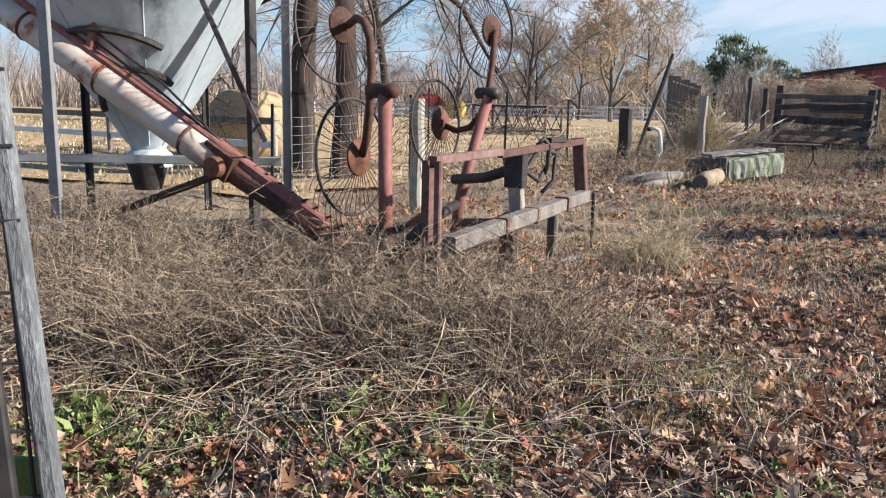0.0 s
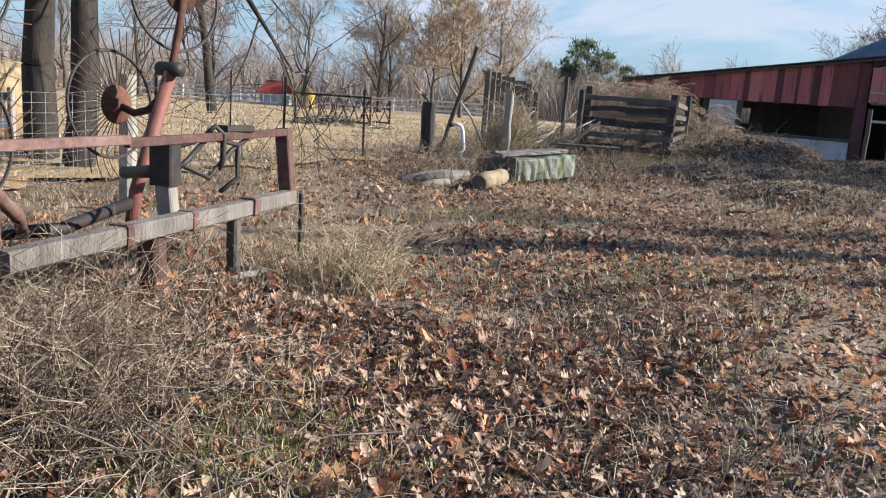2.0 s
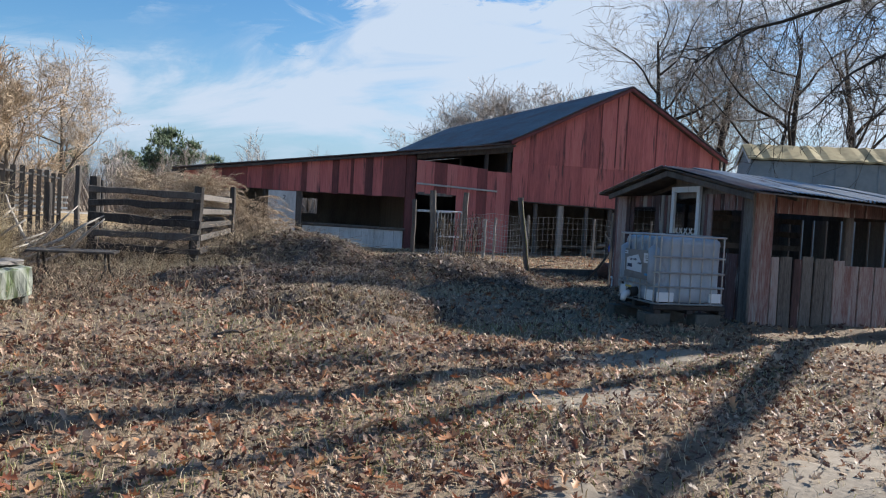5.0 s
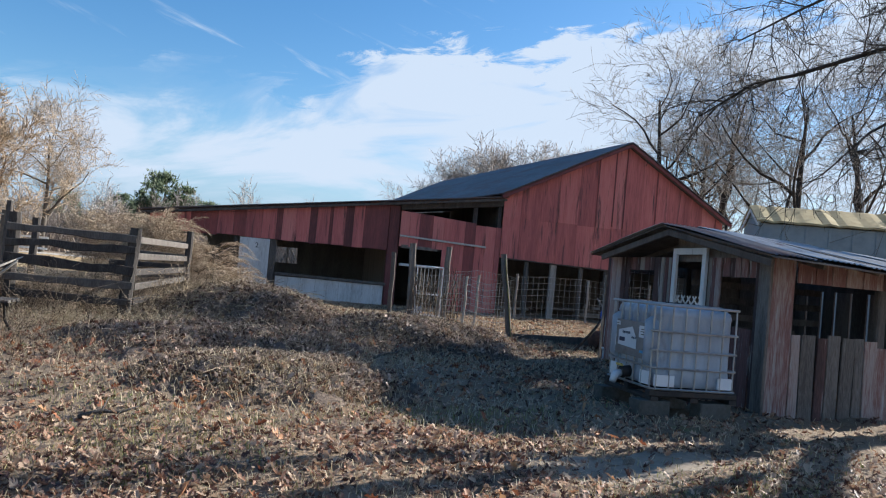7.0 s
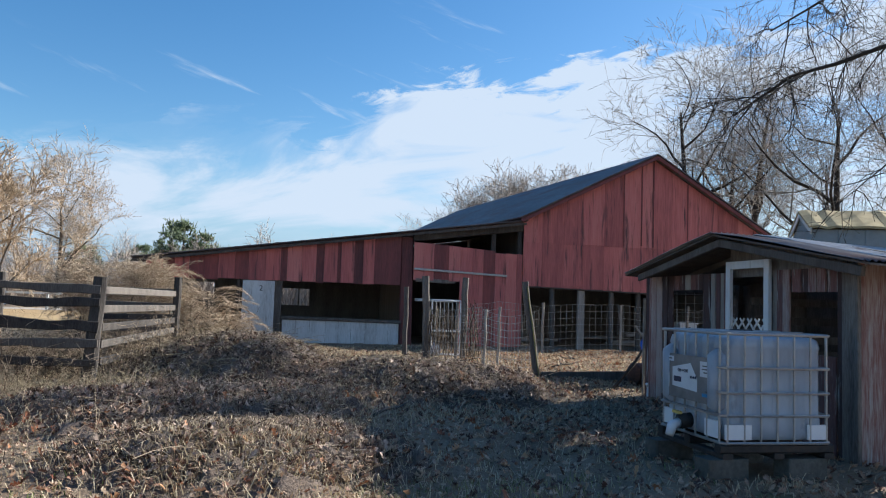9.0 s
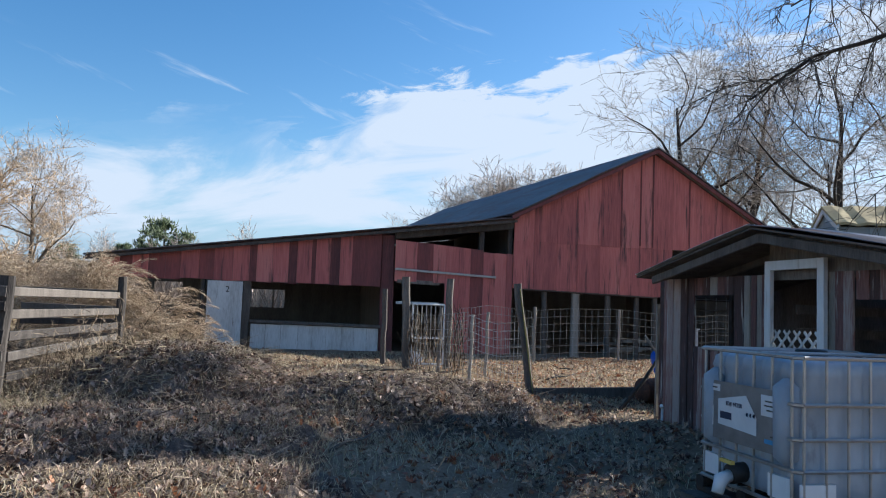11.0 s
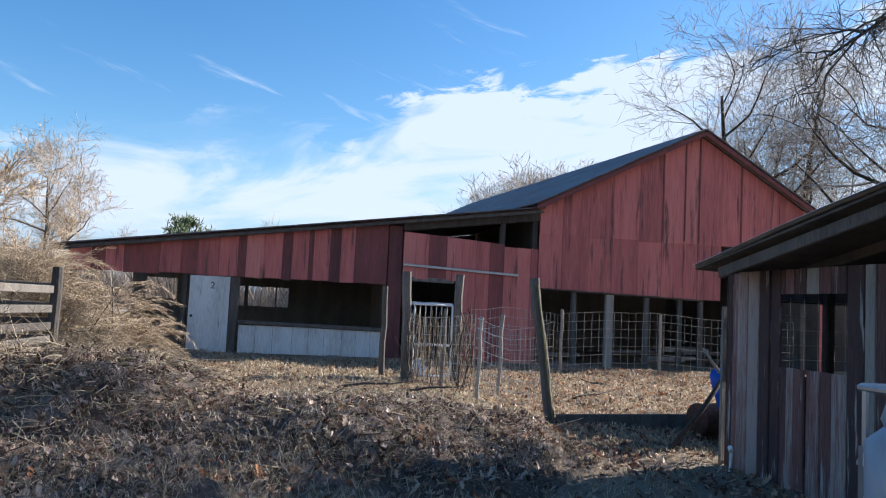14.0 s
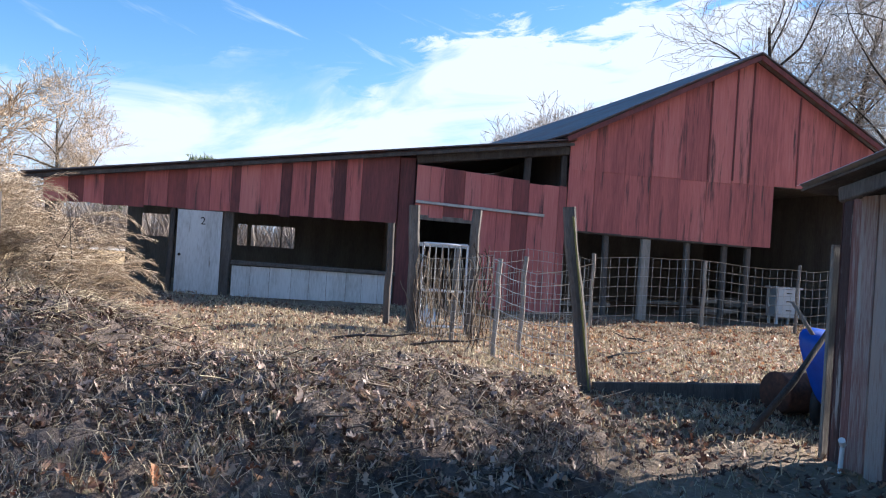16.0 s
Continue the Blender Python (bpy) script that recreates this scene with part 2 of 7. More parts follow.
ORANGE = leafy("orange_oak_leaves", [(0.24, 0.085, 0.045), (0.44, 0.19, 0.09), (0.56, 0.31, 0.16)])
STRAW = leafy("dry_grass", [(0.26, 0.2, 0.12), (0.46, 0.37, 0.23), (0.62, 0.52, 0.35)])
STEM = leafy("dead_weed_stems", [(0.06, 0.042, 0.03), (0.19, 0.14, 0.095), (0.47, 0.37, 0.26)], 0.85, 0.1)
GREEN = leafy("low_green_weeds", [(0.08, 0.115, 0.03), (0.16, 0.21, 0.06), (0.27, 0.31, 0.11)])
TURF = leafy("winter_turf", [(0.12, 0.13, 0.04), (0.26, 0.25, 0.09), (0.38, 0.34, 0.15)])
CEDAR = leafy("brown_cedar_sprays", [(0.3, 0.22, 0.15), (0.5, 0.4, 0.28), (0.66, 0.55, 0.42)], 0.8, 0.4)
PINE = leafy("pine_needles", [(0.06, 0.085, 0.045), (0.1, 0.14, 0.07), (0.16, 0.2, 0.1)])


# ---- building helpers ----
class Shape:
    """Collects vertices and faces for one mesh."""

    def __init__(self):
        self.v, self.f = [], []

    def add(self, verts, faces):
        o = len(self.v)
        self.v.extend(tuple(p) for p in verts)
        self.f.extend(tuple(i + o for i in q) for q in faces)
        return self

    def box(self, c, s, m=None):
        p = [Vector((x * s[0] / 2, y * s[1] / 2, z * s[2] / 2)) for z in (-1, 1) for y in (-1, 1) for x in (-1, 1)]
        if m is not None:
            p = [m @ q for q in p]
        return self.add([q + Vector(c) for q in p], [(0, 2, 3, 1), (4, 5, 7, 6), (0, 1, 5, 4), (2, 6, 7, 3), (0, 4, 6, 2), (1, 3, 7, 5)])

    def beam(self, a, b, w, h, side=None, ch=0.18):
        """A bar from a to b, w wide and h high, with worn long edges."""
        a, b = Vector(a), Vector(b)
        d = (b - a).normalized()
        r = Vector(side) if side else d.cross(Vector((0, 0, 1)))
        if r.length < 1e-4:
            r = Vector((1, 0, 0))
        r = (r - d * r.dot(d)).normalized()
        u = r.cross(d)
        c = min(w, h) * ch
        sec = [(-w / 2 + c, -h / 2), (w / 2 - c, -h / 2), (w / 2, -h / 2 + c), (w / 2, h / 2 - c), (w / 2 - c, h / 2), (-w / 2 + c, h / 2), (-w / 2, h / 2 - c), (-w / 2, -h / 2 + c)]
        vs = [p + r * x + u * y for p in (a, b) for x, y in sec]
        fs = [(i, i + 8, (i + 1) % 8 + 8, (i + 1) % 8) for i in range(8)] + [tuple(range(8)), tuple(range(15, 7, -1))]
        return self.add(vs, fs)

    def tube(self, pts, rad, n=8, cap=True):
        pts = [Vector(p) for p in pts]
        rads = rad if isinstance(rad, (list, tuple)) else [rad] * len(pts)
        vs, ref = [], None
        for i, p in enumerate(pts):
            d = (pts[min(i + 1, len(pts) - 1)] - pts[max(i - 1, 0)]).normalized()
            if ref is None:
                ref = d.orthogonal().normalized()
            ref = (ref - d * ref.dot(d)).normalized()
            o = d.cross(ref)
            vs += [p + (ref * math.cos(6.2832 * k / n) + o * math.sin(6.2832 * k / n)) * rads[i] for k in range(n)]
        fs = [(i * n + k, i * n + (k + 1) % n, (i + 1) * n + (k + 1) % n, (i + 1) * n + k) for i in range(len(pts) - 1) for k in range(n)]
        if cap:
            fs += [tuple(range(n - 1, -1, -1)), tuple(range((len(pts) - 1) * n, len(pts) * n))]
        return self.add(vs, fs)

    def bar(self, pts, w, h, side=(1, 0, 0), ch=0.22):
        """One bent bar along pts; w and h may be lists."""
        pts = [Vector(p) for p in pts]
        n = len(pts)
        ws = w if isinstance(w, (list, tuple)) else [w] * n
        hs = h if isinstance(h, (list, tuple)) else [h] * n
        vs = []
        for i, p in enumerate(pts):
            d = (pts[min(i + 1, n - 1)] - pts[max(i - 1, 0)]).normalized()
            r = Vector(side)
            r = (r - d * r.dot(d)).normalized()
            u = r.cross(d)
            a, b = ws[i] / 2, hs[i] / 2
            c = min(a, b) * 2 * ch
            vs += [p + r * x + u * y for x, y in ((-a + c, -b), (a - c, -b), (a, -b + c), (a, b - c), (a - c, b), (-a + c, b), (-a, b - c), (-a, -b + c))]
        fs = [(i * 8 + k, (i + 1) * 8 + k, (i + 1) * 8 + (k + 1) % 8, i * 8 + (k + 1) % 8) for i in range(n - 1) for k in range(8)]
        return self.add(vs, fs + [tuple(range(8)), tuple(range(n * 8 - 1, n * 8 - 9, -1))])

    def ring(self, c, axis, r, wire, n=32, m=6):
        ax = Vector(axis).normalized()
        a = ax.orthogonal().normalized()
        b = ax.cross(a)
        vs = []
        for i in range(n):
            q = a * math.cos(6.2832 * i / n) + b * math.sin(6.2832 * i / n)
            vs += [Vector(c) + q * (r + wire * math.cos(6.2832 * k / m)) + ax * wire * math.sin(6.2832 * k / m) for k in range(m)]
        fs = [(i * m + k, ((i + 1) % n) * m + k, ((i + 1) % n) * m + (k + 1) % m, i * m + (k + 1) % m) for i in range(n) for k in range(m)]
        return self.add(vs, fs)

    def prism(self, poly, d):
        """A flat outline given a thickness along d."""
        poly, d = [Vector(p) for p in poly], Vector(d)
        n = len(poly)
        return self.add(poly + [p + d for p in poly], [tuple(range(n - 1, -1, -1)), tuple(range(n, 2 * n))] + [(i, (i + 1) % n, n + (i + 1) % n, n + i) for i in range(n)])

    def lathe(self, c, prof, n=24, axis="z"):
        vs = [Vector(c) + (Vector((r * math.cos(6.2832 * k / n), r * math.sin(6.2832 * k / n), h)) if axis == "z" else Vector((r * math.cos(6.2832 * k / n), h, r * math.sin(6.2832 * k / n)))) for r, h in prof for k in range(n)]
        fs = [(i * n + k, i * n + (k + 1) % n, (i + 1) * n + (k + 1) % n, (i + 1) * n + k) for i in range(len(prof) - 1) for k in range(n)]
        return self.add(vs, fs)

    def make(self, name, material, parent=None, label="", smooth=False):
        me = bpy.data.meshes.new(name)
        me.from_pydata(self.v, [], self.f)
        me.materials.append(material)
        if smooth:
            me.shade_smooth()
        ob = new(name, me)
        if parent:
            ob.parent = parent
            ob.matrix_parent_inverse = parent.matrix_basis.inverted()
        if label:
            ob["label"] = label
        return ob


def thing(name, at, label, category, group="", kind=""):
    ob = new(name)
    ob.empty_display_size = 0.2
    ob.location = at
    return tagged(ob, label, category, group, kind)


def mass(name, verts, faces, material, label="", category="", kind="stuff", smooth=False):
    """One mesh from number arrays: faces all of one size."""
    me = bpy.data.meshes.new(name)
    verts, faces = np.asarray(verts, np.float32), np.asarray(faces, np.int32)
    k = faces.shape[1]
    me.vertices.add(len(verts))
    me.vertices.foreach_set("co", verts.ravel())
    me.loops.add(faces.size)
    me.loops.foreach_set("vertex_index", faces.ravel())
    me.polygons.add(len(faces))
    me.polygons.foreach_set("loop_start", np.arange(0, faces.size, k, dtype=np.int32))
    me.update(calc_edges=True)
    me.validate()
    me.materials.append(material)
    if smooth:
        me.shade_smooth()
    return tagged(new(name, me), label, category, "", kind)


RNG = np.random.default_rng(5)


def smoothstep(a, b, x):
    t = np.clip((x - a) / (b - a), 0, 1)
    return t * t * (3 - 2 * t)


def wobble(x, y):
    return 0.035 * np.sin(1.3 * x + 0.7 * y) + 0.03 * np.sin(-0.9 * x + 1.9 * y + 1) + 0.018 * np.sin(3.1 * x + 2.3 * y) + 0.012 * np.sin(5.3 * x - 4.1 * y)


def ground_z(x, y):
    """Gentle rise from the start of the walk towards the barn, then level."""
    x, y = np.asarray(x, float), np.asarray(y, float)
    near = smoothstep(60, 25, np.hypot(x - 3, y - 14))
    return 0.5 * smoothstep(-2, 23, y) * 1.0 + wobble(x, y) * near


def gz(x, y):
    return float(ground_z(x, y))


# brush and leaf piles: centre, half widths, height, turn
PILES = [(3.6, 21.5, 2.05, 2.2, 0.68, 0.15), (6.5, 20.6, 2.1, 2.2, 0.42, -0.2), (3.9, 15.4, 1.7, 1.5, 0.22, 0.5), (3.2, 18.2, 2.1, 2.2, 0.24, 0.3)]


def dome(r):
    """Steep-sided heap with a rounded top."""
    return np.where(r < 0.8, 1 - 0.62 * (r / 0.8) ** 2.2, 0.38 * (1 - smoothstep(0.8, 1.15, r)))


def heap_r(u, v):
    return np.sqrt(u * u + v * v) + 0.06 * np.sin(3 * u + 5 * v) + 0.04 * np.sin(9 * u - 7 * v)


def pile_z(x, y):
    x, y = np.asarray(x, float), np.asarray(y, float)
    h = np.zeros_like(x)
    for cx, cy, a, b, top, turn in PILES:
        u = ((x - cx) * math.cos(turn) + (y - cy) * math.sin(turn)) / a
        v = (-(x - cx) * math.sin(turn) + (y - cy) * math.cos(turn)) / b
        h = np.maximum(h, top * dome(heap_r(u, v)))
    return h


def top_z(x, y):
    return ground_z(x, y) + pile_z(x, y)


# ---- ground ----
def steps(lo, hi, step, far, grow=1.35):
    mid = list(np.arange(lo, hi + step / 2, step))
    out, s, p = [], step, hi
    while p < far:
        s *= grow
        p += s
        out.append(p)
    left, s, p = [], step, lo
    while p > -far:
        s *= grow
        p -= s
        left.append(p)
    return np.array(left[::-1] + mid + out)


def build_ground():
    xs, ys = steps(-10, 16, 0.12, 1500), steps(-2, 33, 0.12, 1500)
    X, Y = np.meshgrid(xs, ys)
    fine = smoothstep(40, 16, np.hypot(X - 3, Y - 14))
    Z = ground_z(X, Y) + fine * RNG.normal(0, 0.012, X.shape)
    n, m = X.shape
    idx = np.arange(n * m).reshape(n, m)
    F = np.stack([idx[:-1, :-1], idx[:-1, 1:], idx[1:, 1:], idx[1:, :-1]], -1).reshape(-1, 4)
    mass("ground", np.stack([X, Y, Z], -1).reshape(-1, 3), F, SOIL, "bare winter soil with dead grass and leaf litter", "ground", "structure", True)
    # piles
    for k, (cx, cy, a, b, top, turn) in enumerate(PILES):
        g = np.linspace(-1.25, 1.25, 70)
        U, V = np.meshgrid(g * a, g * b)
        X, Y = cx + U * math.cos(turn) - V * math.sin(turn), cy + U * math.sin(turn) + V * math.cos(turn)
        u, v = U / a, V / b
        r = heap_r(u, v)
        h = top * dome(r)
        Z = ground_z(X, Y) + h - 0.05 * smoothstep(0.95, 1.2, r) + (RNG.normal(0, 0.03, X.shape) + 0.05 * np.sin(6 * X + 2 * Y) * np.sin(5 * Y - 2 * X)) * (h > 0.02)
        idx = np.arange(70 * 70).reshape(70, 70)
        F = np.stack([idx[:-1, :-1], idx[:-1, 1:], idx[1:, 1:], idx[1:, :-1]], -1).reshape(-1, 4)
        mass("brush_pile", np.stack([X, Y, Z], -1).reshape(-1, 3), F, PILESOIL, "rounded heap of soil, old hay and dead leaves", "brush pile", "stuff", True)


build_ground()


# ---- barn ----
FY = 32.6


def lean_z(x):
    return 3.0 + 0.142 * (x - 0.2)


def gable_z(x):
    return 7.2 - (16.8 - x) * 0.505 if x < 16.8 else 7.2 - (x - 16.8) * 0.585


def board(x0, x1, z0a, z0b, z1a, z1b, y, th, material, parent, name="board"):
    """An upright board between x0 and x1; its lower and upper ends may slope."""
    return Shape().prism([(x0, y, z0a), (x1, y, z0b), (x1, y, z1b), (x0, y, z1a)], (0, th, 0)).make(name, material, parent)


def build_barn():
    barn = thing("barn", (10, 40, 0.5), "long faded red board barn with lean-to and grey tin roof", "barn")
    rnd = random.Random(3)
    # lean-to band: broad red sheets between dark weathered strips, darkest at the low end
    band = [(0.5, 0), (0.34, 1), (0.42, 0), (0.46, 1), (0.4, 1), (0.5, 0), (0.4, 1), (0.52, 0), (0.46, 0), (0.2, 1), (0.44, 0), (0.46, 0), (0.24, 1), (0.42, 0), (0.12, 1), (0.42, 0), (0.28, 1), (0.36, 0), (0.86, 1)]
    x = 0.2
    for k, (w, dark) in enumerate(band):
        w = min(w, 8.0 - x)
        lo = 2.42 + rnd.uniform(-0.03, 0.03)
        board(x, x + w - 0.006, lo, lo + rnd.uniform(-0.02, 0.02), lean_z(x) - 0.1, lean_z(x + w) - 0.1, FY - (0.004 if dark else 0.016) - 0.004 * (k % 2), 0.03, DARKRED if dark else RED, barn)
        x += w
    # red wall beside the doorway
    x = 8.42
    k = 0
    while x < 12.1:
        w = min(rnd.uniform(0.3, 0.5), 12.1 - x)
        top = 3.85 - 0.065 * (x - 8.5) if x < 11.1 else 3.62
        lo = 2.62 if x < 9.8 else 0.52
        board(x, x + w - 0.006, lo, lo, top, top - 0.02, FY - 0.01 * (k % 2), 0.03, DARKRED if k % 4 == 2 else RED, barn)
        x += w
        k += 1
    # gable boards in two tiers
    x = 12.12
    k = 0
    while x < 20.95:
        w = min(rnd.uniform(0.5, 0.78), 21.0 - x)
        if x < 16.8 < x + w:
            w = 16.8 - x
        seam = 4.05 + rnd.uniform(-0.02, 0.02)
        if x < 16.9:
            lo = 2.56 - 0.02 * (x - 12.2)
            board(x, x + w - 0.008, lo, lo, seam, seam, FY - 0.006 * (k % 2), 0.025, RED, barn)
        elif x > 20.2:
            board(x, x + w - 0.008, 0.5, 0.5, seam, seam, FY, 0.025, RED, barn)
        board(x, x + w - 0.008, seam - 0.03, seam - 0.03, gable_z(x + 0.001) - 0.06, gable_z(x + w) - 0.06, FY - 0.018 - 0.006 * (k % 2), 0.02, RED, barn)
        if rnd.random() < 0.55:
            Shape().beam((x, FY - 0.035, seam + 0.02), (x, FY - 0.035, gable_z(x) - 0.1), 0.045, 0.02, (1, 0, 0)).make("batten", DARKRED, barn)
        x += w
        k += 1
    # posts and beams
    for px, w, lo, hi in ((0.3, 0.16, 0.4, 3.0), (2.95, 0.12, 0.4, 2.5), (4.17, 0.24, 0.4, 2.6), (8.2, 0.4, 0.4, 4.0), (11.12, 0.16, 3.5, 4.5), (12.02, 0.16, 0.4, 4.7), (13.2, 0.14, 0.4, 2.7), (14.25, 0.24, 0.4, 2.7), (15.35, 0.14, 0.4, 2.7), (16.35, 0.14, 0.4, 2.7), (16.98, 0.14, 0.4, 4.1), (20.2, 0.18, 0.4, 4.7)):
        lean = rnd.uniform(-0.05, 0.05)
        Shape().beam((px + lean, FY + 0.14, lo), (px, FY + 0.14, hi), w, 0.14, (1, 0, 0)).make("post", GREYWOOD if px in (14.25,) else (DARKRED if px == 8.2 else DARKWOOD), barn)
    Shape().beam((8.4, FY + 0.06, 3.98), (12.1, FY + 0.06, 4.5), 0.14, 0.22).make("beam", DARKWOOD, barn)
    Shape().beam((8.42, FY - 0.06, 2.98), (11.55, FY - 0.06, 2.86), 0.05, 0.07).make("door_track", WIRE, barn, "grey metal door track")
    Shape().beam((4.3, FY - 0.02, 1.29), (8.05, FY - 0.02, 1.24), 0.1, 0.1).make("sill", DARKWOOD, barn)
    Shape().beam((12.2, FY + 0.05, 2.6), (17.0, FY + 0.05, 2.5), 0.1, 0.16).make("beam", DARKWOOD, barn)
    Shape().beam((16.9, FY + 0.05, 4.1), (20.3, FY + 0.05, 4.05), 0.1, 0.16).make("beam", DARKWOOD, barn)
    # white counter boards
    x = 4.32
    while x < 8.0:
        w = min(rnd.uniform(0.32, 0.5), 8.0 - x)
        board(x, x + w - 0.008, 0.52, 0.52, 1.22, 1.21, FY - 0.004, 0.03, WHITEWOOD, barn, "white_board")
        x += w
    # door with its number
    door = Shape().beam((3.56, FY - 0.01, 0.5), (3.56, FY - 0.01, 2.41), 0.97, 0.045, (1, 0, 0), 0.1).make("door", WHITEWOOD, barn, "dirty white door marked with a 2")
    Shape().lathe((3.16, FY - 0.1, 1.4), [(0.0, 0.0), (0.03, 0.01), (0.035, 0.03), (0.02, 0.05), (0.02, 0.09)], 10, "y").make("handle", DARKSTEEL, door)
    curve = bpy.data.curves.new("digit", "FONT")
    curve.body, curve.size, curve.extrude = "2", 0.24, 0.002
    curve.align_x = "CENTER"
    curve.materials.append(DARKSTEEL)
    dig = new("digit", curve)
    dig.parent = door
    dig.matrix_world = pose(3.63, FY - 0.037, 2.1, 90, 0, 0)
    # doorway half door with a pale rail
    Shape().beam((8.5, FY + 0.02, 1.98), (9.8, FY + 0.02, 1.98), 0.05, 0.09).make("rail", WHITEWOOD, barn)
    Shape().beam((8.5, FY + 0.02, 2.62), (9.8, FY + 0.02, 2.6), 0.05, 0.12).make("lintel", GREYWOOD, barn)
    # back and inner walls; the lean-to's back wall has a window hole
    SK, D = -0.14, 19.0
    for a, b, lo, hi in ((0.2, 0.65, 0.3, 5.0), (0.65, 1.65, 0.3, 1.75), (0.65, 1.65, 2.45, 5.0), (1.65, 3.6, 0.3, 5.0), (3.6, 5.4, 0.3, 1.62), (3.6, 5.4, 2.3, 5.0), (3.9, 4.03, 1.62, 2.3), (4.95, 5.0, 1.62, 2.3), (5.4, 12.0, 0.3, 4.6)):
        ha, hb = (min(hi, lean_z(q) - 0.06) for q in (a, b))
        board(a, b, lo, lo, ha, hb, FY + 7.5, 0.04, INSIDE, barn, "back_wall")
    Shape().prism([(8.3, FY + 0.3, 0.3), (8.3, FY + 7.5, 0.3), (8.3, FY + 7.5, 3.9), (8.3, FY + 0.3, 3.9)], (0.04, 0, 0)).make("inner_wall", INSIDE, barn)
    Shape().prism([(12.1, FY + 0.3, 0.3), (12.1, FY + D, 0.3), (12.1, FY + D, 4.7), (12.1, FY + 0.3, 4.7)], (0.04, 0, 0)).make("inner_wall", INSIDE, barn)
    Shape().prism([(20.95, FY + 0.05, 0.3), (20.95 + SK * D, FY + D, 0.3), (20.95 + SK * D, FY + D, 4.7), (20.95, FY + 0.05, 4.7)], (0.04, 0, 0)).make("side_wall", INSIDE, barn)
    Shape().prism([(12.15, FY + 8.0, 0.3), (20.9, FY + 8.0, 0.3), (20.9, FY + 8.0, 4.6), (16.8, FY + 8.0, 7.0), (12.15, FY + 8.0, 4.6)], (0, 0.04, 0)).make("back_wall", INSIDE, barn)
    # dark boarding added past the barn corner to close a bright gap
    Shape().box((23.6, FY + 1.0, 1.9), (5.2, 0.05, 3.2)).make("side_wall", DARKWOOD, barn)
    # made-up hay loft floor, added to darken the inside
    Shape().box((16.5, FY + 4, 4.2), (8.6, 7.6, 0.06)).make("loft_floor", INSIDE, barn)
    # roofs: ribbed tin
    def ribbed(p0, p1, p2, p3, ribs, name, lab):
        s = Shape()
        p0, p1, p2, p3 = map(Vector, (p0, p1, p2, p3))
        nn = (p1 - p0).cross(p3 - p0).normalized()
        for i in range(ribs):
            for f0, f1 in ((0, 0.7), (0.7, 0.8), (0.8, 0.9), (0.9, 1.0)):
                a, b = (i + f0) / ribs, (i + f1) / ribs
                hb = 0.05 if f1 in (0.8,) else 0.0
                ha = 0.05 if f0 in (0.8,) else 0.0
                s.add([p0.lerp(p1, a) + nn * ha, p0.lerp(p1, b) + nn * hb, p3.lerp(p2, b) + nn * hb, p3.lerp(p2, a) + nn * ha], [(0, 1, 2, 3)])
        s.prism([p0 - nn * 0.01, p1 - nn * 0.01, p2 - nn * 0.01, p3 - nn * 0.01], nn * -0.03)
        return s.make(name, DARKTIN, barn, lab)

    o = 0.35
    r0, r1 = (16.8, FY - o, 7.26), (16.8 + SK * D, FY + D, 7.26)
    ribbed((11.95, FY - o, gable_z(11.95) + 0.06), (11.95 + SK * D, FY + D, gable_z(11.95) + 0.06), r1, r0, 46, "roof", "rusty grey tin roof slope")
    ribbed(r0, r1, (21.2 + SK * D, FY + D, gable_z(21.2) + 0.06), (21.2, FY - o, gable_z(21.2) + 0.06), 46, "roof", "rusty grey tin roof slope")
    ribbed((-0.2, FY - 0.25, lean_z(-0.2) + 0.02), (-0.2, FY + 8, lean_z(-0.2) + 0.02), (12.2, FY + 8, lean_z(12.2) + 0.02), (12.2, FY - 0.25, lean_z(12.2) + 0.02), 26, "lean_to_roof", "low tin lean-to roof")
    Shape().beam((-0.2, FY - 0.2, lean_z(-0.2) - 0.07), (12.15, FY - 0.2, lean_z(12.15) - 0.07), 0.04, 0.08).make("fascia", DARKWOOD, barn)
    Shape().beam((11.95, FY - 0.3, gable_z(11.95) - 0.03), (16.8, FY - 0.3, 7.17), 0.05, 0.12).make("rake_board", DARKRED, barn)
    Shape().beam((16.8, FY - 0.3, 7.17), (21.2, FY - 0.3, gable_z(21.2) - 0.03), 0.05, 0.12).make("rake_board", DARKRED, barn)


build_barn()


# ---- small shed ----
SX = 10.09
RIDGE_Y, RIDGE_Z, RIDGE_SAG = 16.82, 2.9, 0.75


def shed_z(y):
    return RIDGE_Z - (y - RIDGE_Y) * 0.172 if y > RIDGE_Y else RIDGE_Z - (RIDGE_Y - y) * 0.178


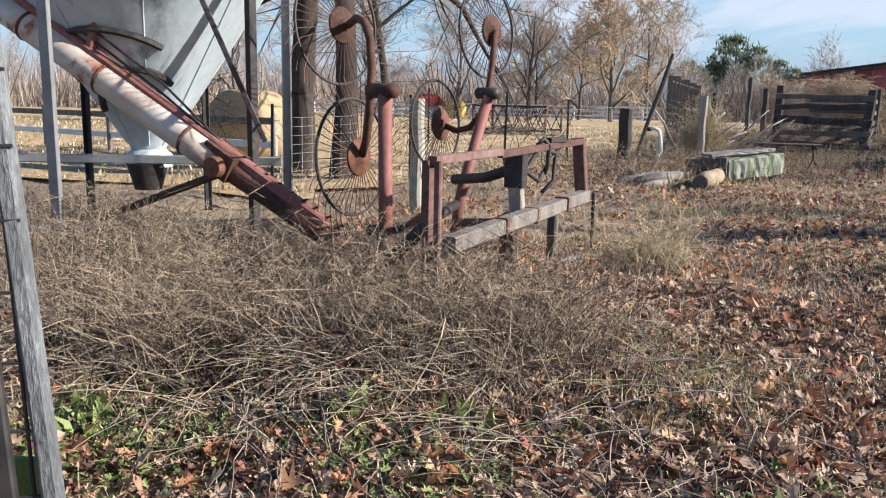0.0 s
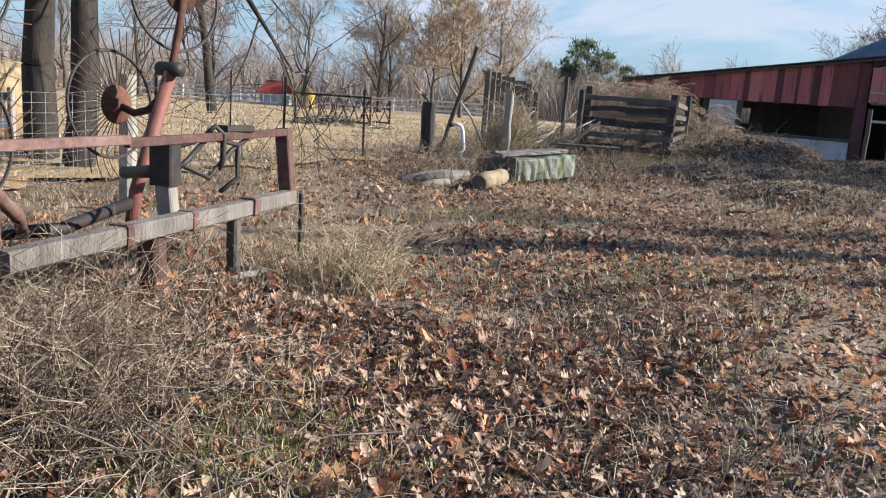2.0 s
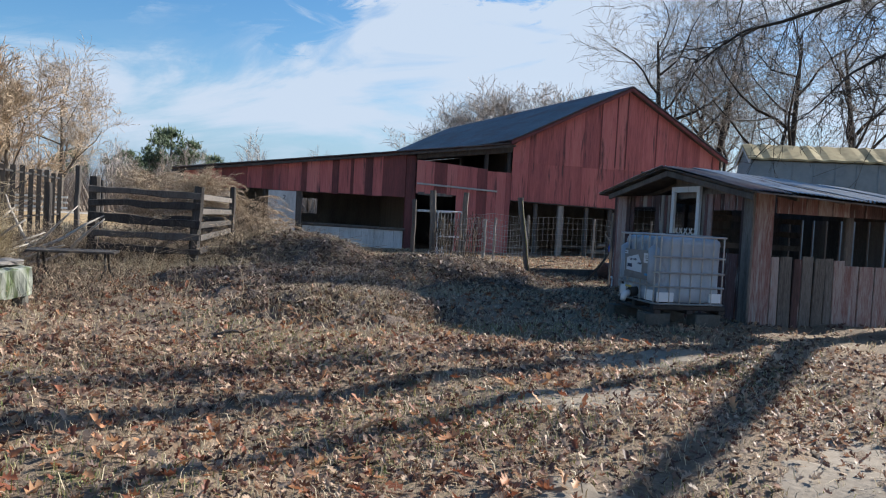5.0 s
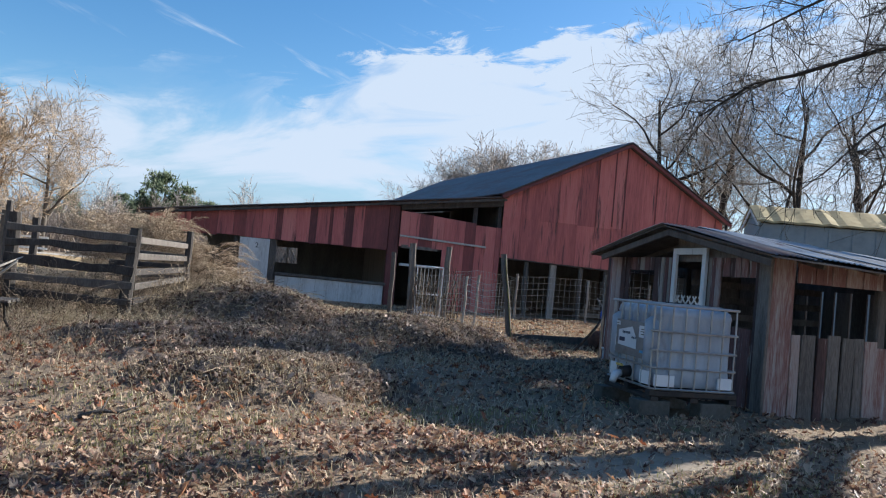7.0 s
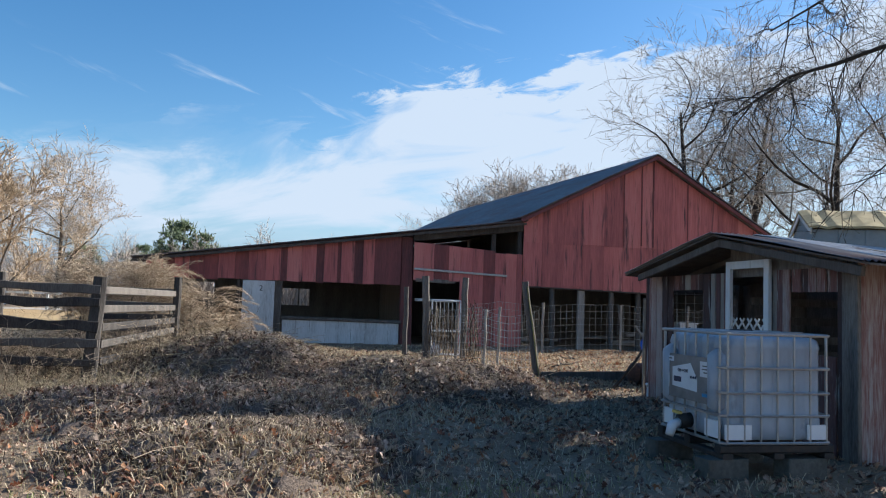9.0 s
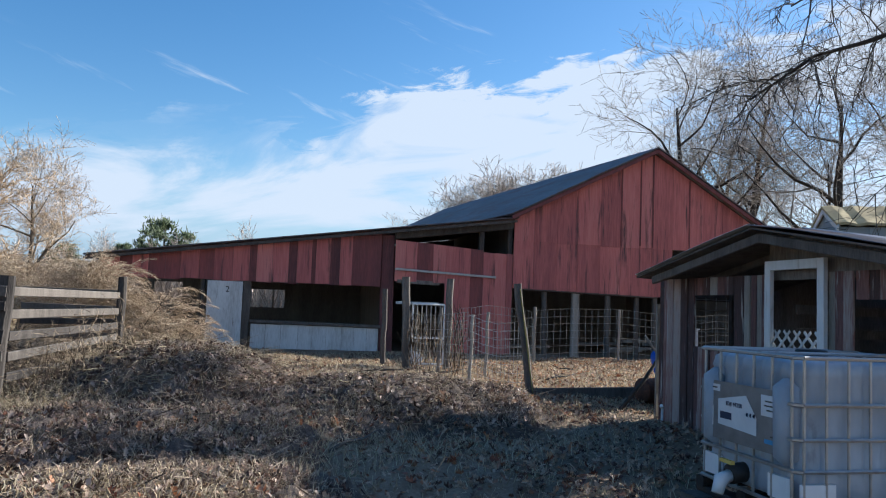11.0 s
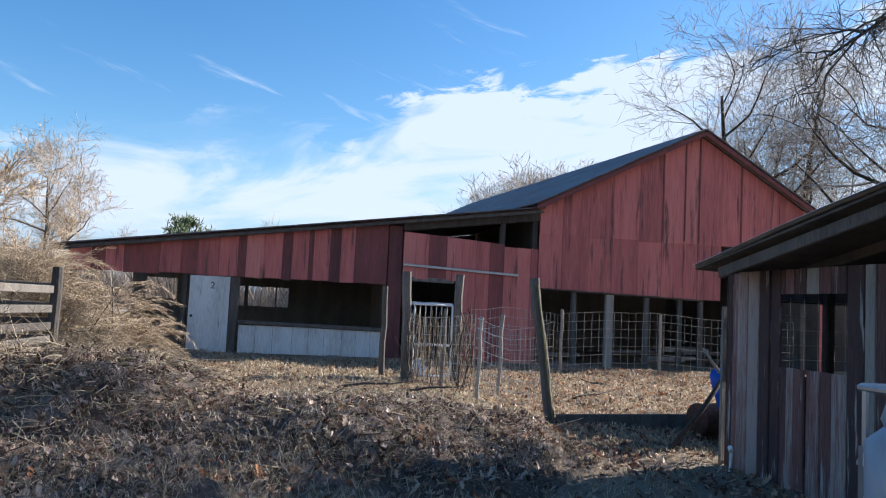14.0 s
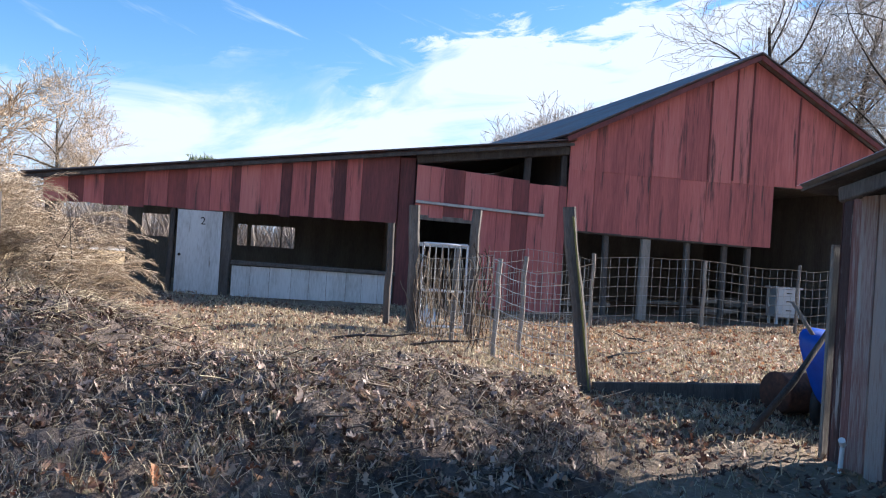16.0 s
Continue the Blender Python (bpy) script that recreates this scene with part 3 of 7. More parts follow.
def build_shed():
    shed = thing("shed", (11.5, 17.2, 0.4), "small open-fronted shed of peeling red and grey boards", "shed")
    rnd = random.Random(9)
    holes = [(17.9, 18.66, 1.55, 2.2), (16.3, 17.07, 1.5, 2.5), (15.2, 15.86, 1.45, 2.15)]
    y = 14.95
    while y < 19.6:
        w = min(rnd.uniform(0.1, 0.19), 19.6 - y)
        segs = [(0.3, 2.42)]
        for a, b, lo, hi in holes:
            if y + w > a + 0.03 and y < b - 0.03:
                segs = [(0.3, lo), (hi, 2.42)]
        for lo, hi in segs:
            if hi - lo < 0.02:
                continue
            j = rnd.uniform(-0.02, 0.02)
            Shape().beam((SX + j, y + w / 2, lo), (SX + j, y + w / 2, hi), w - 0.01, 0.025, (0, 1, 0)).make("board", SHEDRED if rnd.random() < 0.86 else GREYWOOD, shed)
        y += w
    # corner boards and side wall
    Shape().beam((SX - 0.03, 14.86, 0.3), (SX - 0.03, 14.86, 2.45), 0.24, 0.05, (0, 1, 0)).make("corner_board", GREYWOOD, shed)
    Shape().beam((SX + 0.18, 14.8, 0.3), (SX + 0.18, 14.8, 2.45), 0.36, 0.05, (1, 0, 0)).make("corner_board", SHEDRED, shed)
    x = SX + 0.37
    while x < 11.75:
        w = rnd.uniform(0.16, 0.24)
        Shape().beam((x + w / 2, 14.8 + rnd.uniform(-0.01, 0.01), 0.28), (x + w / 2 + rnd.uniform(-0.02, 0.02), 14.8, 1.45 + rnd.uniform(-0.03, 0.03)), w - 0.02, 0.03, (1, 0, 0)).make("board", GREYWOOD if rnd.random() < 0.2 else SHEDRED, shed)
        x += w
    for lo, hi in ((2.13, 2.42),):
        x = SX + 0.4
        while x < 12.9:
            w = rnd.uniform(0.2, 0.34)
            Shape().beam((x + w / 2, 14.8, lo), (x + w / 2, 14.8, hi), w - 0.01, 0.03, (1, 0, 0)).make("board", SHEDRED, shed)
            x += w
    for px in (11.9, 12.9):
        Shape().beam((px, 14.88, 0.3), (px, 14.88, 2.4), 0.14, 0.12, (1, 0, 0)).make("post", DARKWOOD, shed)
    x = 11.95
    while x < 12.8:
        Shape().beam((x, 14.8, 0.3), (x, 14.8, 1.35), 0.28, 0.03, (1, 0, 0)).make("board", SHEDRED, shed)
        x += 0.3
    # far walls, open above half height; added dark boards fill the east side
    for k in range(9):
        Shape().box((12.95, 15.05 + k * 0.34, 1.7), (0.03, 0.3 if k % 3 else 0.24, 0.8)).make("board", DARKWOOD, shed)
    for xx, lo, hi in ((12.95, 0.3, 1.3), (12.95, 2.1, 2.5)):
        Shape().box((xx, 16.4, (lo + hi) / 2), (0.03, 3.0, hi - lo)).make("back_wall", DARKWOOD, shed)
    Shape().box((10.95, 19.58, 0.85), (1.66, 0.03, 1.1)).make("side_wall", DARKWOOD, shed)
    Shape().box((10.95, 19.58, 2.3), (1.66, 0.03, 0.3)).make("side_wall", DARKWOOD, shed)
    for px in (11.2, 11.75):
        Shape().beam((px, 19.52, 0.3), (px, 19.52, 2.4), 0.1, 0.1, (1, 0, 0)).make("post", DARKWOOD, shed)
    # dark walls added behind the openings so that they look shaded
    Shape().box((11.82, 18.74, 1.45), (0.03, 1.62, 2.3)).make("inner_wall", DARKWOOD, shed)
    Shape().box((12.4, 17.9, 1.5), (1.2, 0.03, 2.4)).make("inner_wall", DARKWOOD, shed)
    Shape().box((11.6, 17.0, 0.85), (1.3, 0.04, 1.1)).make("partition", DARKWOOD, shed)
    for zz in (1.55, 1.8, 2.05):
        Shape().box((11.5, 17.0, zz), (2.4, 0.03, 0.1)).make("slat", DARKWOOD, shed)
    mesh = Shape()
    for i in range(11):
        mesh.tube([(10.15 + i * 0.16, 19.56, 1.38), (10.15 + i * 0.16, 19.56, 2.2)], 0.004, 4)
    for i in range(6):
        mesh.tube([(10.15, 19.56, 1.42 + i * 0.15), (11.78, 19.56, 1.42 + i * 0.15)], 0.004, 4)
    mesh.make("wire_mesh", WIRE, shed)
    # pale board under the gable peak, rafters
    Shape().prism([(SX + 0.06, 14.95, 2.36), (SX + 0.06, 17.24, 2.36), (SX + 0.06, 17.24, shed_z(17.24) - 0.06), (SX + 0.06, RIDGE_Y, RIDGE_Z - 0.06), (SX + 0.06, 14.95, shed_z(14.95) - 0.06)], (0.02, 0, 0)).make("gable_board", GREYWOOD, shed)
    f = SX - 0.5
    Shape().beam((f + 0.14, 19.1, shed_z(19.1) - 0.12), (f + 0.14, RIDGE_Y, RIDGE_Z - 0.12), 0.05, 0.1).make("rafter", DARKWOOD, shed)
    Shape().beam((f + 0.14, RIDGE_Y, RIDGE_Z - 0.12), (f + 0.14, 14.3, shed_z(14.3) - 0.12), 0.05, 0.1).make("rafter", DARKWOOD, shed)
    for x in np.arange(SX + 0.4, 11.8, 0.8):
        Shape().beam((x, 19.2, shed_z(19.2) - 0.09), (x, RIDGE_Y, RIDGE_Z - 0.09), 0.05, 0.11).make("rafter", DARKWOOD, shed)
        Shape().beam((x, RIDGE_Y, RIDGE_Z - 0.09), (x, 14.3, shed_z(14.3) - 0.09), 0.05, 0.11).make("rafter", DARKWOOD, shed)
    # corrugated roof: separate sheets, each a little askew, with ragged ends
    for y0, y1, x9 in ((RIDGE_Y, 19.4, 11.8), (RIDGE_Y, 14.1, 13.4)):
        x = f
        k = 0
        while x < x9 - 0.1:
            w = min(0.66, x9 - x)
            n = int(round(w / 0.076)) * 5
            ya, yb = y0 + (0.04 if y1 > y0 else -0.04) * rnd.uniform(-1, 0.3), y1 + rnd.uniform(-0.06, 0.06)
            skew, up_ = rnd.uniform(-0.025, 0.025), 0.016 + 0.014 * (k % 2)
            s = Shape()
            cols = [x + (w + 0.05) * i / n for i in range(n + 1)]
            wav = [0.011 * math.sin(6.2832 * (i / 5)) for i in range(n + 1)]
            rows_ = [(ya + (yb - ya) * q, up_ + 0.012 * math.sin(q * 5 + k)) for q in (0, 0.25, 0.5, 0.75, 1.0)]
            vs = [(cx + skew * abs(yy - y0), yy, shed_z(yy) + h + hw - 0.06 * max(0.0, cx - f - 0.3) * RIDGE_SAG) for yy, h in rows_ for cx, hw in zip(cols, wav)]
            s.add(vs, [(r * (n + 1) + i, r * (n + 1) + i + 1, (r + 1) * (n + 1) + i + 1, (r + 1) * (n + 1) + i) for r in range(4) for i in range(n)])
            s.make("roof_sheet", TIN if rnd.random() < 0.8 else DARKTIN, shed, "corrugated tin roof sheet", True)
            x += w
            k += 1
        drop = 0.06 * (x9 - f - 0.3) * RIDGE_SAG
        # dark layer under the tin: shade of the overhang put into its colour
        Shape().prism([(f + 0.04, y0, shed_z(y0) - 0.012), (x9, y0, shed_z(y0) - 0.012 - drop), (x9, y1, shed_z(y1) - 0.012 - drop), (f + 0.04, y1, shed_z(y1) - 0.012)], (0, 0, -0.02)).make("sheathing", DARKWOOD, shed)
    # white window frame with lattice
    win = thing("window_frame", (SX - 0.05, 16.68, 1.5), "white painted window frame with lattice at its foot", "window")
    fr = Shape()
    x = SX - 0.045
    for a, b in (((x, 17.1, 1.35), (x, 17.1, 2.56)), ((x, 16.27, 1.35), (x, 16.27, 2.56))):
        fr.beam(a, b, 0.1, 0.05, (0, 1, 0), 0.08)
    fr.beam((x, 17.05, 2.51), (x, 16.32, 2.51), 0.05, 0.1, None, 0.08)
    fr.make("frame", WHITEWOOD, win)
    lat = Shape()
    for i in range(9):
        y0 = 16.0 + i * 0.16
        for sgn in (1, -1):
            a, b = (y0 - sgn * 0.22, 1.38), (y0 + sgn * 0.22, 1.82)
            t0 = [q for q in np.linspace(0, 1, 23) if 16.33 <= a[0] + (b[0] - a[0]) * q <= 17.05]
            if len(t0) > 2:
                q0, q1 = t0[0], t0[-1]
                lat.beam((x + 0.008 * sgn, a[0] + (b[0] - a[0]) * q0, a[1] + (b[1] - a[1]) * q0), (x + 0.008 * sgn, a[0] + (b[0] - a[0]) * q1, a[1] + (b[1] - a[1]) * q1), 0.008, 0.03, (1, 0, 0))
    lat.make("lattice", WHITEWOOD, win)


build_shed()


# ---- further materials ----
PLASTIC = surface("translucent_grey_plastic", [(0.19, 0.23, 0.28), (0.31, 0.36, 0.42), (0.43, 0.49, 0.55)], 5, 0.9, 0.35, 0, 0.05, (1, 1, 0.5), "", 0.2, ((0.16, 0.18, 0.2), 3.5, 0.6, 0.72), spec=0.5)
WHITE = surface("white_plastic", [(0.6, 0.62, 0.64), (0.72, 0.73, 0.74), (0.8, 0.8, 0.8)], 6, 1, 0.4, 0, 0.03)
PAPER = surface("label_paper", [(0.5, 0.53, 0.56), (0.62, 0.65, 0.67), (0.7, 0.72, 0.73)], 6, 1, 0.55, 0, 0)
INK = surface("dark_print", [(0.015, 0.02, 0.04), (0.02, 0.03, 0.07), (0.03, 0.04, 0.09)], 6, 1, 0.5, 0, 0)
BLUEINK = surface("blue_print", [(0.05, 0.2, 0.4), (0.08, 0.28, 0.5), (0.12, 0.34, 0.55)], 6, 1, 0.5, 0, 0)
DULLSTEEL = surface("dull_steel_plate", [(0.14, 0.14, 0.14), (0.21, 0.21, 0.21), (0.28, 0.28, 0.28)], 8, 1, 0.5, 0.3, 0.05)
BLUE = surface("blue_poly_tray", [(0.012, 0.06, 0.36), (0.02, 0.095, 0.52), (0.04, 0.14, 0.62)], 8, 1.5, 0.35, 0, 0.05, spec=0.5)
BLOCK = surface("grey_concrete_block", [(0.05, 0.048, 0.042), (0.1, 0.095, 0.082), (0.16, 0.15, 0.13)], 22, 2, 0.95, 0, 0.6)
MOSSY = surface("mossy_pale_boards", [(0.16, 0.15, 0.125), (0.3, 0.29, 0.25), (0.42, 0.41, 0.36)], 12, 1.4, 0.95, 0, 0.5, (1, 1, 1), "", 0.2, ((0.2, 0.22, 0.12), 1.8, 0.57, 0.72))
GREENSLAB = surface("moss_streaked_slab", [(0.16, 0.16, 0.135), (0.32, 0.33, 0.27), (0.47, 0.47, 0.4)], 9, 1.6, 0.95, 0, 0.5, (4, 4, 0.6), "", 0.2, ((0.13, 0.16, 0.075), 2.6, 0.47, 0.6))
GREENMOSS = surface("green_mossy_board", [(0.05, 0.06, 0.03), (0.15, 0.18, 0.05), (0.26, 0.3, 0.08)], 9, 1.4, 0.95, 0, 0.5, (6, 1, 1))
LOGBARK = surface("split_log", [(0.1, 0.075, 0.05), (0.3, 0.23, 0.15), (0.42, 0.34, 0.24)], 14, 2, 0.9, 0, 0.5, (0.6, 4, 4))
SAND = surface("bare_pale_soil", [(0.17, 0.135, 0.1), (0.27, 0.22, 0.165), (0.36, 0.3, 0.235)], 18, 1.1, 0.95, 0, 0.5)
PASTURE = surface("golden_winter_pasture", [(0.27, 0.18, 0.09), (0.41, 0.285, 0.145), (0.54, 0.4, 0.23)], 5, 0.25, 0.95, 0, 0.8, stain=((0.24, 0.18, 0.1), 0.6, 0.52, 0.64), dist=0.08)
ROADM = surface("pale_gravel_road", [(0.3, 0.27, 0.24), (0.42, 0.39, 0.35), (0.52, 0.48, 0.43)], 3, 0.2, 0.95, 0, 0.2)
HAY = surface("hay_bale", [(0.26, 0.19, 0.1), (0.4, 0.3, 0.17), (0.52, 0.4, 0.25)], 20, 1.5, 0.95, 0, 0.8, (1, 4, 4))
WHITEBOX = surface("white_enamel", [(0.5, 0.51, 0.52), (0.62, 0.63, 0.64), (0.7, 0.7, 0.7)], 6, 1, 0.4, 0, 0)
TAN = surface("tan_roof", [(0.26, 0.2, 0.1), (0.4, 0.32, 0.17), (0.5, 0.42, 0.25)], 6, 0.8, 0.8, 0, 0.2)
SIDING = surface("grey_blue_siding", [(0.16, 0.19, 0.21), (0.24, 0.28, 0.3), (0.3, 0.34, 0.36)], 6, 0.8, 0.7, 0, 0.1)
FARRED = surface("far_red_roof", [(0.32, 0.05, 0.045), (0.42, 0.07, 0.06), (0.48, 0.1, 0.08)], 3, 0.8, 0.6, 0, 0)
FARYELLOW = surface("far_yellow_sheet", [(0.5, 0.34, 0.06), (0.62, 0.44, 0.1), (0.68, 0.5, 0.15)], 3, 0.8, 0.6, 0, 0)
AUGER = surface("flaking_white_and_rust", [(0.36, 0.22, 0.15), (0.48, 0.41, 0.35), (0.58, 0.55, 0.51)], 7, 1.6, 0.7, 0.1, 0.2, (1, 1, 1), "", 0.2, ((0.27, 0.09, 0.05), 3, 0.56, 0.66))


def upright(name, x, y, z1, w, d, material, label, category, lean=(0, 0), group="", sink=0.1):
    """A single weathered post standing in the ground."""
    z0 = gz(x, y) - sink
    s = Shape()
    n = 5
    pts = [(x + lean[0] * i / n + 0.012 * math.sin(i * 2.1 + x), y + lean[1] * i / n, z0 + (z1 - z0) * i / n) for i in range(n + 1)]
    s.bar(pts, w, d)
    ob = s.make(name, material)
    return tagged(ob, label, category, group)


def t_post(x, y, h=1.35, lean=(0, 0)):
    s = Shape()
    z = gz(x, y) - 0.1
    top = (x + lean[0], y + lean[1], z + h + 0.1)
    s.beam((x, y, z), top, 0.045, 0.008, (1, 0, 0))
    s.beam((x, y + 0.02, z), (top[0], top[1] + 0.02, top[2]), 0.008, 0.04, (1, 0, 0))
    return tagged(s.make("fence_post", DARKSTEEL), "rusty steel fence post driven into the ground", "fence post", "steel fence posts")


def wire_mesh(name, a, b, h, dx, dz, label, r=0.0025, sag=0.0, base=0.05, bulge=0.0):
    """Welded or woven wire between two stations on the ground."""
    s = Shape()
    a, b = Vector((*a, 0)), Vector((*b, 0))
    L = (b - a).length
    n = max(2, int(L / dx))
    seg = max(3, min(16, int(L / 0.6)))
    perp = Vector((-(b - a).y, (b - a).x, 0)).normalized()

    def at(q, z):
        p = a.lerp(b, q)
        w = math.sin(q * math.pi)
        p = p + perp * bulge * math.sin(q * 9.0 + z)
        return Vector((p.x, p.y, gz(p.x, p.y) + base + z - sag * w * z / h))

    for i in range(n + 1):
        s.tube([at(i / n, 0), at(i / n, h * 0.5), at(i / n, h)], r, 3, False)
    m = int(round(h / dz))
    for j in range(m + 1):
        s.tube([at(k / seg, h * j / m) for k in range(seg + 1)], r * 1.15, 3, False)
    return tagged(s.make(name, WIRE), label, "wire fence")


# ---- liquid tote ----
def build_tote():
    x0, x1, y0, y1, z0, z1 = 8.05, 9.14, 14.0, 15.15, 0.74, 1.7
    tote = thing("liquid_tote", (8.6, 14.57, 0.6), "dirty white plastic liquid tote in a steel cage on a pallet", "liquid tote")
    # bottle: rounded box with shallow upright ribs
    s = Shape()
    n = 16
    ring = []
    rr = 0.12
    ax, ay, bx, by = x0 + 0.035, y0 + 0.035, x1 - 0.035, y1 - 0.035
    for cx, cy, a0 in ((bx - rr, by - rr, 0), (ax + rr, by - rr, 90), (ax + rr, ay + rr, 180), (bx - rr, ay + rr, 270)):
        ring += [(cx + rr * math.cos(radians(a0 + 90 * k / 6)), cy + rr * math.sin(radians(a0 + 90 * k / 6))) for k in range(7)]
    def flute(x, y, z):
        on_side = abs(x - (x0 + x1) / 2) > (x1 - x0) / 2 - 0.06
        q = (y - y0) / (y1 - y0) * 5 if on_side else (x - x0) / (x1 - x0) * 6
        return 1 - 0.045 * (1 - abs(math.sin(q * math.pi)) ** 0.5) * (z0 + 0.1 < z < z1 - 0.03)

    prof = [(0.94, z0 + 0.02), (1.0, z0 + 0.06), (1.0, z0 + 0.2), (0.985, z0 + 0.22), (0.985, z1 - 0.14), (1.0, z1 - 0.12), (0.97, z1 - 0.05), (0.9, z1 - 0.025), (0.5, z1 - 0.01)]
    mx, my = (x0 + x1) / 2, (y0 + y1) / 2
    ring = [Vector(ring[i]).lerp(Vector(ring[(i + 1) % len(ring)]), q) for i in range(len(ring)) for q in (np.linspace(0, 1, 42, endpoint=False) if i % 7 == 6 else (0.0,))]
    k = len(ring)
    s.add([(mx + (x - mx) * f * flute(x, y, z), my + (y - my) * f * flute(x, y, z), z) for f, z in prof for x, y in ring], [(i * k + j, i * k + (j + 1) % k, (i + 1) * k + (j + 1) % k, (i + 1) * k + j) for i in range(len(prof) - 1) for j in range(k)] + [tuple((len(prof) - 1) * k + j for j in range(k))])
    bottle = s.make("bottle", PLASTIC, tote, "translucent grey plastic bottle", True)
    # swelling panels between the bars
    for i in range(5):
        yy = y0 + 0.16 + i * (y1 - y0 - 0.32) / 4
        Shape().lathe((ax + 0.004, yy, 0), [(0.02, z0 + 0.25), (0.085, z0 + 0.3), (0.09, z1 - 0.2), (0.02, z1 - 0.14)], 10).make("rib", PLASTIC, bottle, "", True) if i in (0, 4) else None
    Shape().lathe((mx, my, z1 - 0.02), [(0.11, 0), (0.11, 0.04), (0.1, 0.05), (0, 0.05)], 20).make("lid", DARKSTEEL, bottle)
    for cx, cy in ((x0 + 0.16, y0 + 0.03), (x1 - 0.14, y0 + 0.03)):
        Shape().beam((cx, cy - 0.012, z0 + 0.03), (cx, cy - 0.012, z0 + 0.16), 0.26 if cx < mx else 0.2, 0.03, (1, 0, 0), 0.3).make("corner_pad", WHITE, bottle)
    for cy in (y0 + 0.2, y1 - 0.16):
        Shape().beam((x0 + 0.02, cy, z0 + 0.03), (x0 + 0.02, cy, z0 + 0.18), 0.24, 0.03, (0, 1, 0), 0.3).make("corner_pad", WHITE, bottle)
    # cage
    for z in (z0, z0 + 0.24, z0 + 0.44, z0 + 0.66, z1 - 0.1, z1):
        if z == z1 - 0.1:
            continue
        Shape().tube([(x0 + 0.04, y0, z), (x1 - 0.04, y0, z), (x1, y0 + 0.04, z), (x1, y1 - 0.04, z), (x1 - 0.04, y1, z), (x0 + 0.04, y1, z), (x0, y1 - 0.04, z), (x0, y0 + 0.04, z), (x0 + 0.04, y0, z)], 0.014, 6).make("cage_bar", WIRE, tote)
    for i in range(7):
        x = x0 + 0.05 + i * (x1 - x0 - 0.1) / 6
        for y in (y0 + 0.008, y1 - 0.008):
            Shape().tube([(x, y, z0), (x, y, z1)], 0.011, 6).make("cage_bar", WIRE, tote)
    for i in range(6):
        y = y0 + 0.07 + i * (y1 - y0 - 0.14) / 5
        for x in (x0 + 0.008, x1 - 0.008):
            Shape().tube([(x, y, z0), (x, y, z1)], 0.011, 6).make("cage_bar", WIRE, tote)
    for y in (y0 + 0.4, y1 - 0.4):
        Shape().tube([(x0, y, z1 + 0.01), (x1, y, z1 + 0.01)], 0.012, 6).make("top_bar", WIRE, tote)
    # steel label plate, its papers and print
    plate = Shape().box((x0 - 0.016, 14.6, z0 + 0.52), (0.006, 0.98, 0.42)).make("label_plate", DULLSTEEL, tote, "dull steel plate carrying paper labels")
    fx = x0 - 0.021
    Shape().prism([(fx, 14.86, z0 + 0.6), (fx, 14.52, z0 + 0.66), (fx, 14.4, z0 + 0.52), (fx, 14.4, z0 + 0.4), (fx, 14.86, z0 + 0.42)], (-0.002, 0, 0)).make("label", PAPER, plate)
    Shape().box((fx, 14.25, z0 + 0.62), (0.003, 0.2, 0.14)).make("label", PAPER, plate)
    Shape().box((fx, 14.99, z0 + 0.47), (0.003, 0.13, 0.14)).make("label", PAPER, plate)
    Shape().box((fx, 14.95, z0 + 0.68), (0.003, 0.22, 0.05)).make("label", PAPER, plate)
    Shape().box((fx - 0.002, 14.25, z0 + 0.385), (0.003, 0.12, 0.03)).make("print_bar", BLUEINK, plate)
    Shape().box((fx - 0.003, 14.76, z0 + 0.49), (0.003, 0.14, 0.05)).make("print_bar", INK, plate)
    Shape().box((fx - 0.002, 14.99, z0 + 0.48), (0.003, 0.08, 0.08)).make("print_bar", INK, plate)
    for i in range(3):
        Shape().lathe((fx - 0.001, 14.5 - i * 0.04, z0 + 0.53), [(0, -0.003), (0.014, -0.003), (0.014, 0.003)], 10, "y").make("print_dot", INK, plate)
    for i, (yy, zz, w) in enumerate(((14.24, 0.65, 0.13), (14.24, 0.62, 0.15), (14.24, 0.59, 0.1), (14.95, 0.68, 0.16), (14.2, 0.42, 0.1))):
        Shape().box((fx - 0.002, yy, z0 + zz), (0.002, w, 0.01)).make("print_bar", BLOCK, plate)
    cur = bpy.data.curves.new("writing", "FONT")
    cur.body, cur.size, cur.extrude, cur.align_x = "ID# 44200", 0.045, 0.001, "CENTER"
    cur.materials.append(INK)
    w = new("writing", cur)
    w.parent = plate
    w.matrix_world = pose(fx - 0.004, 14.66, z0 + 0.565, 90, 0, -90)
    # valve
    valve = Shape().tube([(x0 + 0.08, 14.62, z0 + 0.12), (x0 - 0.08, 14.62, z0 + 0.1)], 0.07, 14).make("valve", DARKSTEEL, tote, "", True)
    Shape().tube([(x0 - 0.08, 14.62, z0 + 0.09), (x0 - 0.16, 14.6, z0 + 0.07), (x0 - 0.2, 14.58, z0 - 0.02)], [0.045, 0.05, 0.04], 12).make("spout", WHITE, valve, "white plastic spout", True)
    Shape().box((x0 - 0.1, 14.62, z0 + 0.19), (0.03, 0.14, 0.025)).make("valve_handle", FARYELLOW, valve)
    # pallet on concrete blocks
    for y in (y0 + 0.05, my, y1 - 0.05):
        Shape().beam((x0 - 0.02, y, z0 - 0.05), (x1 + 0.02, y, z0 - 0.05), 0.1, 0.08).make("pallet_bar", DARKSTEEL, tote)
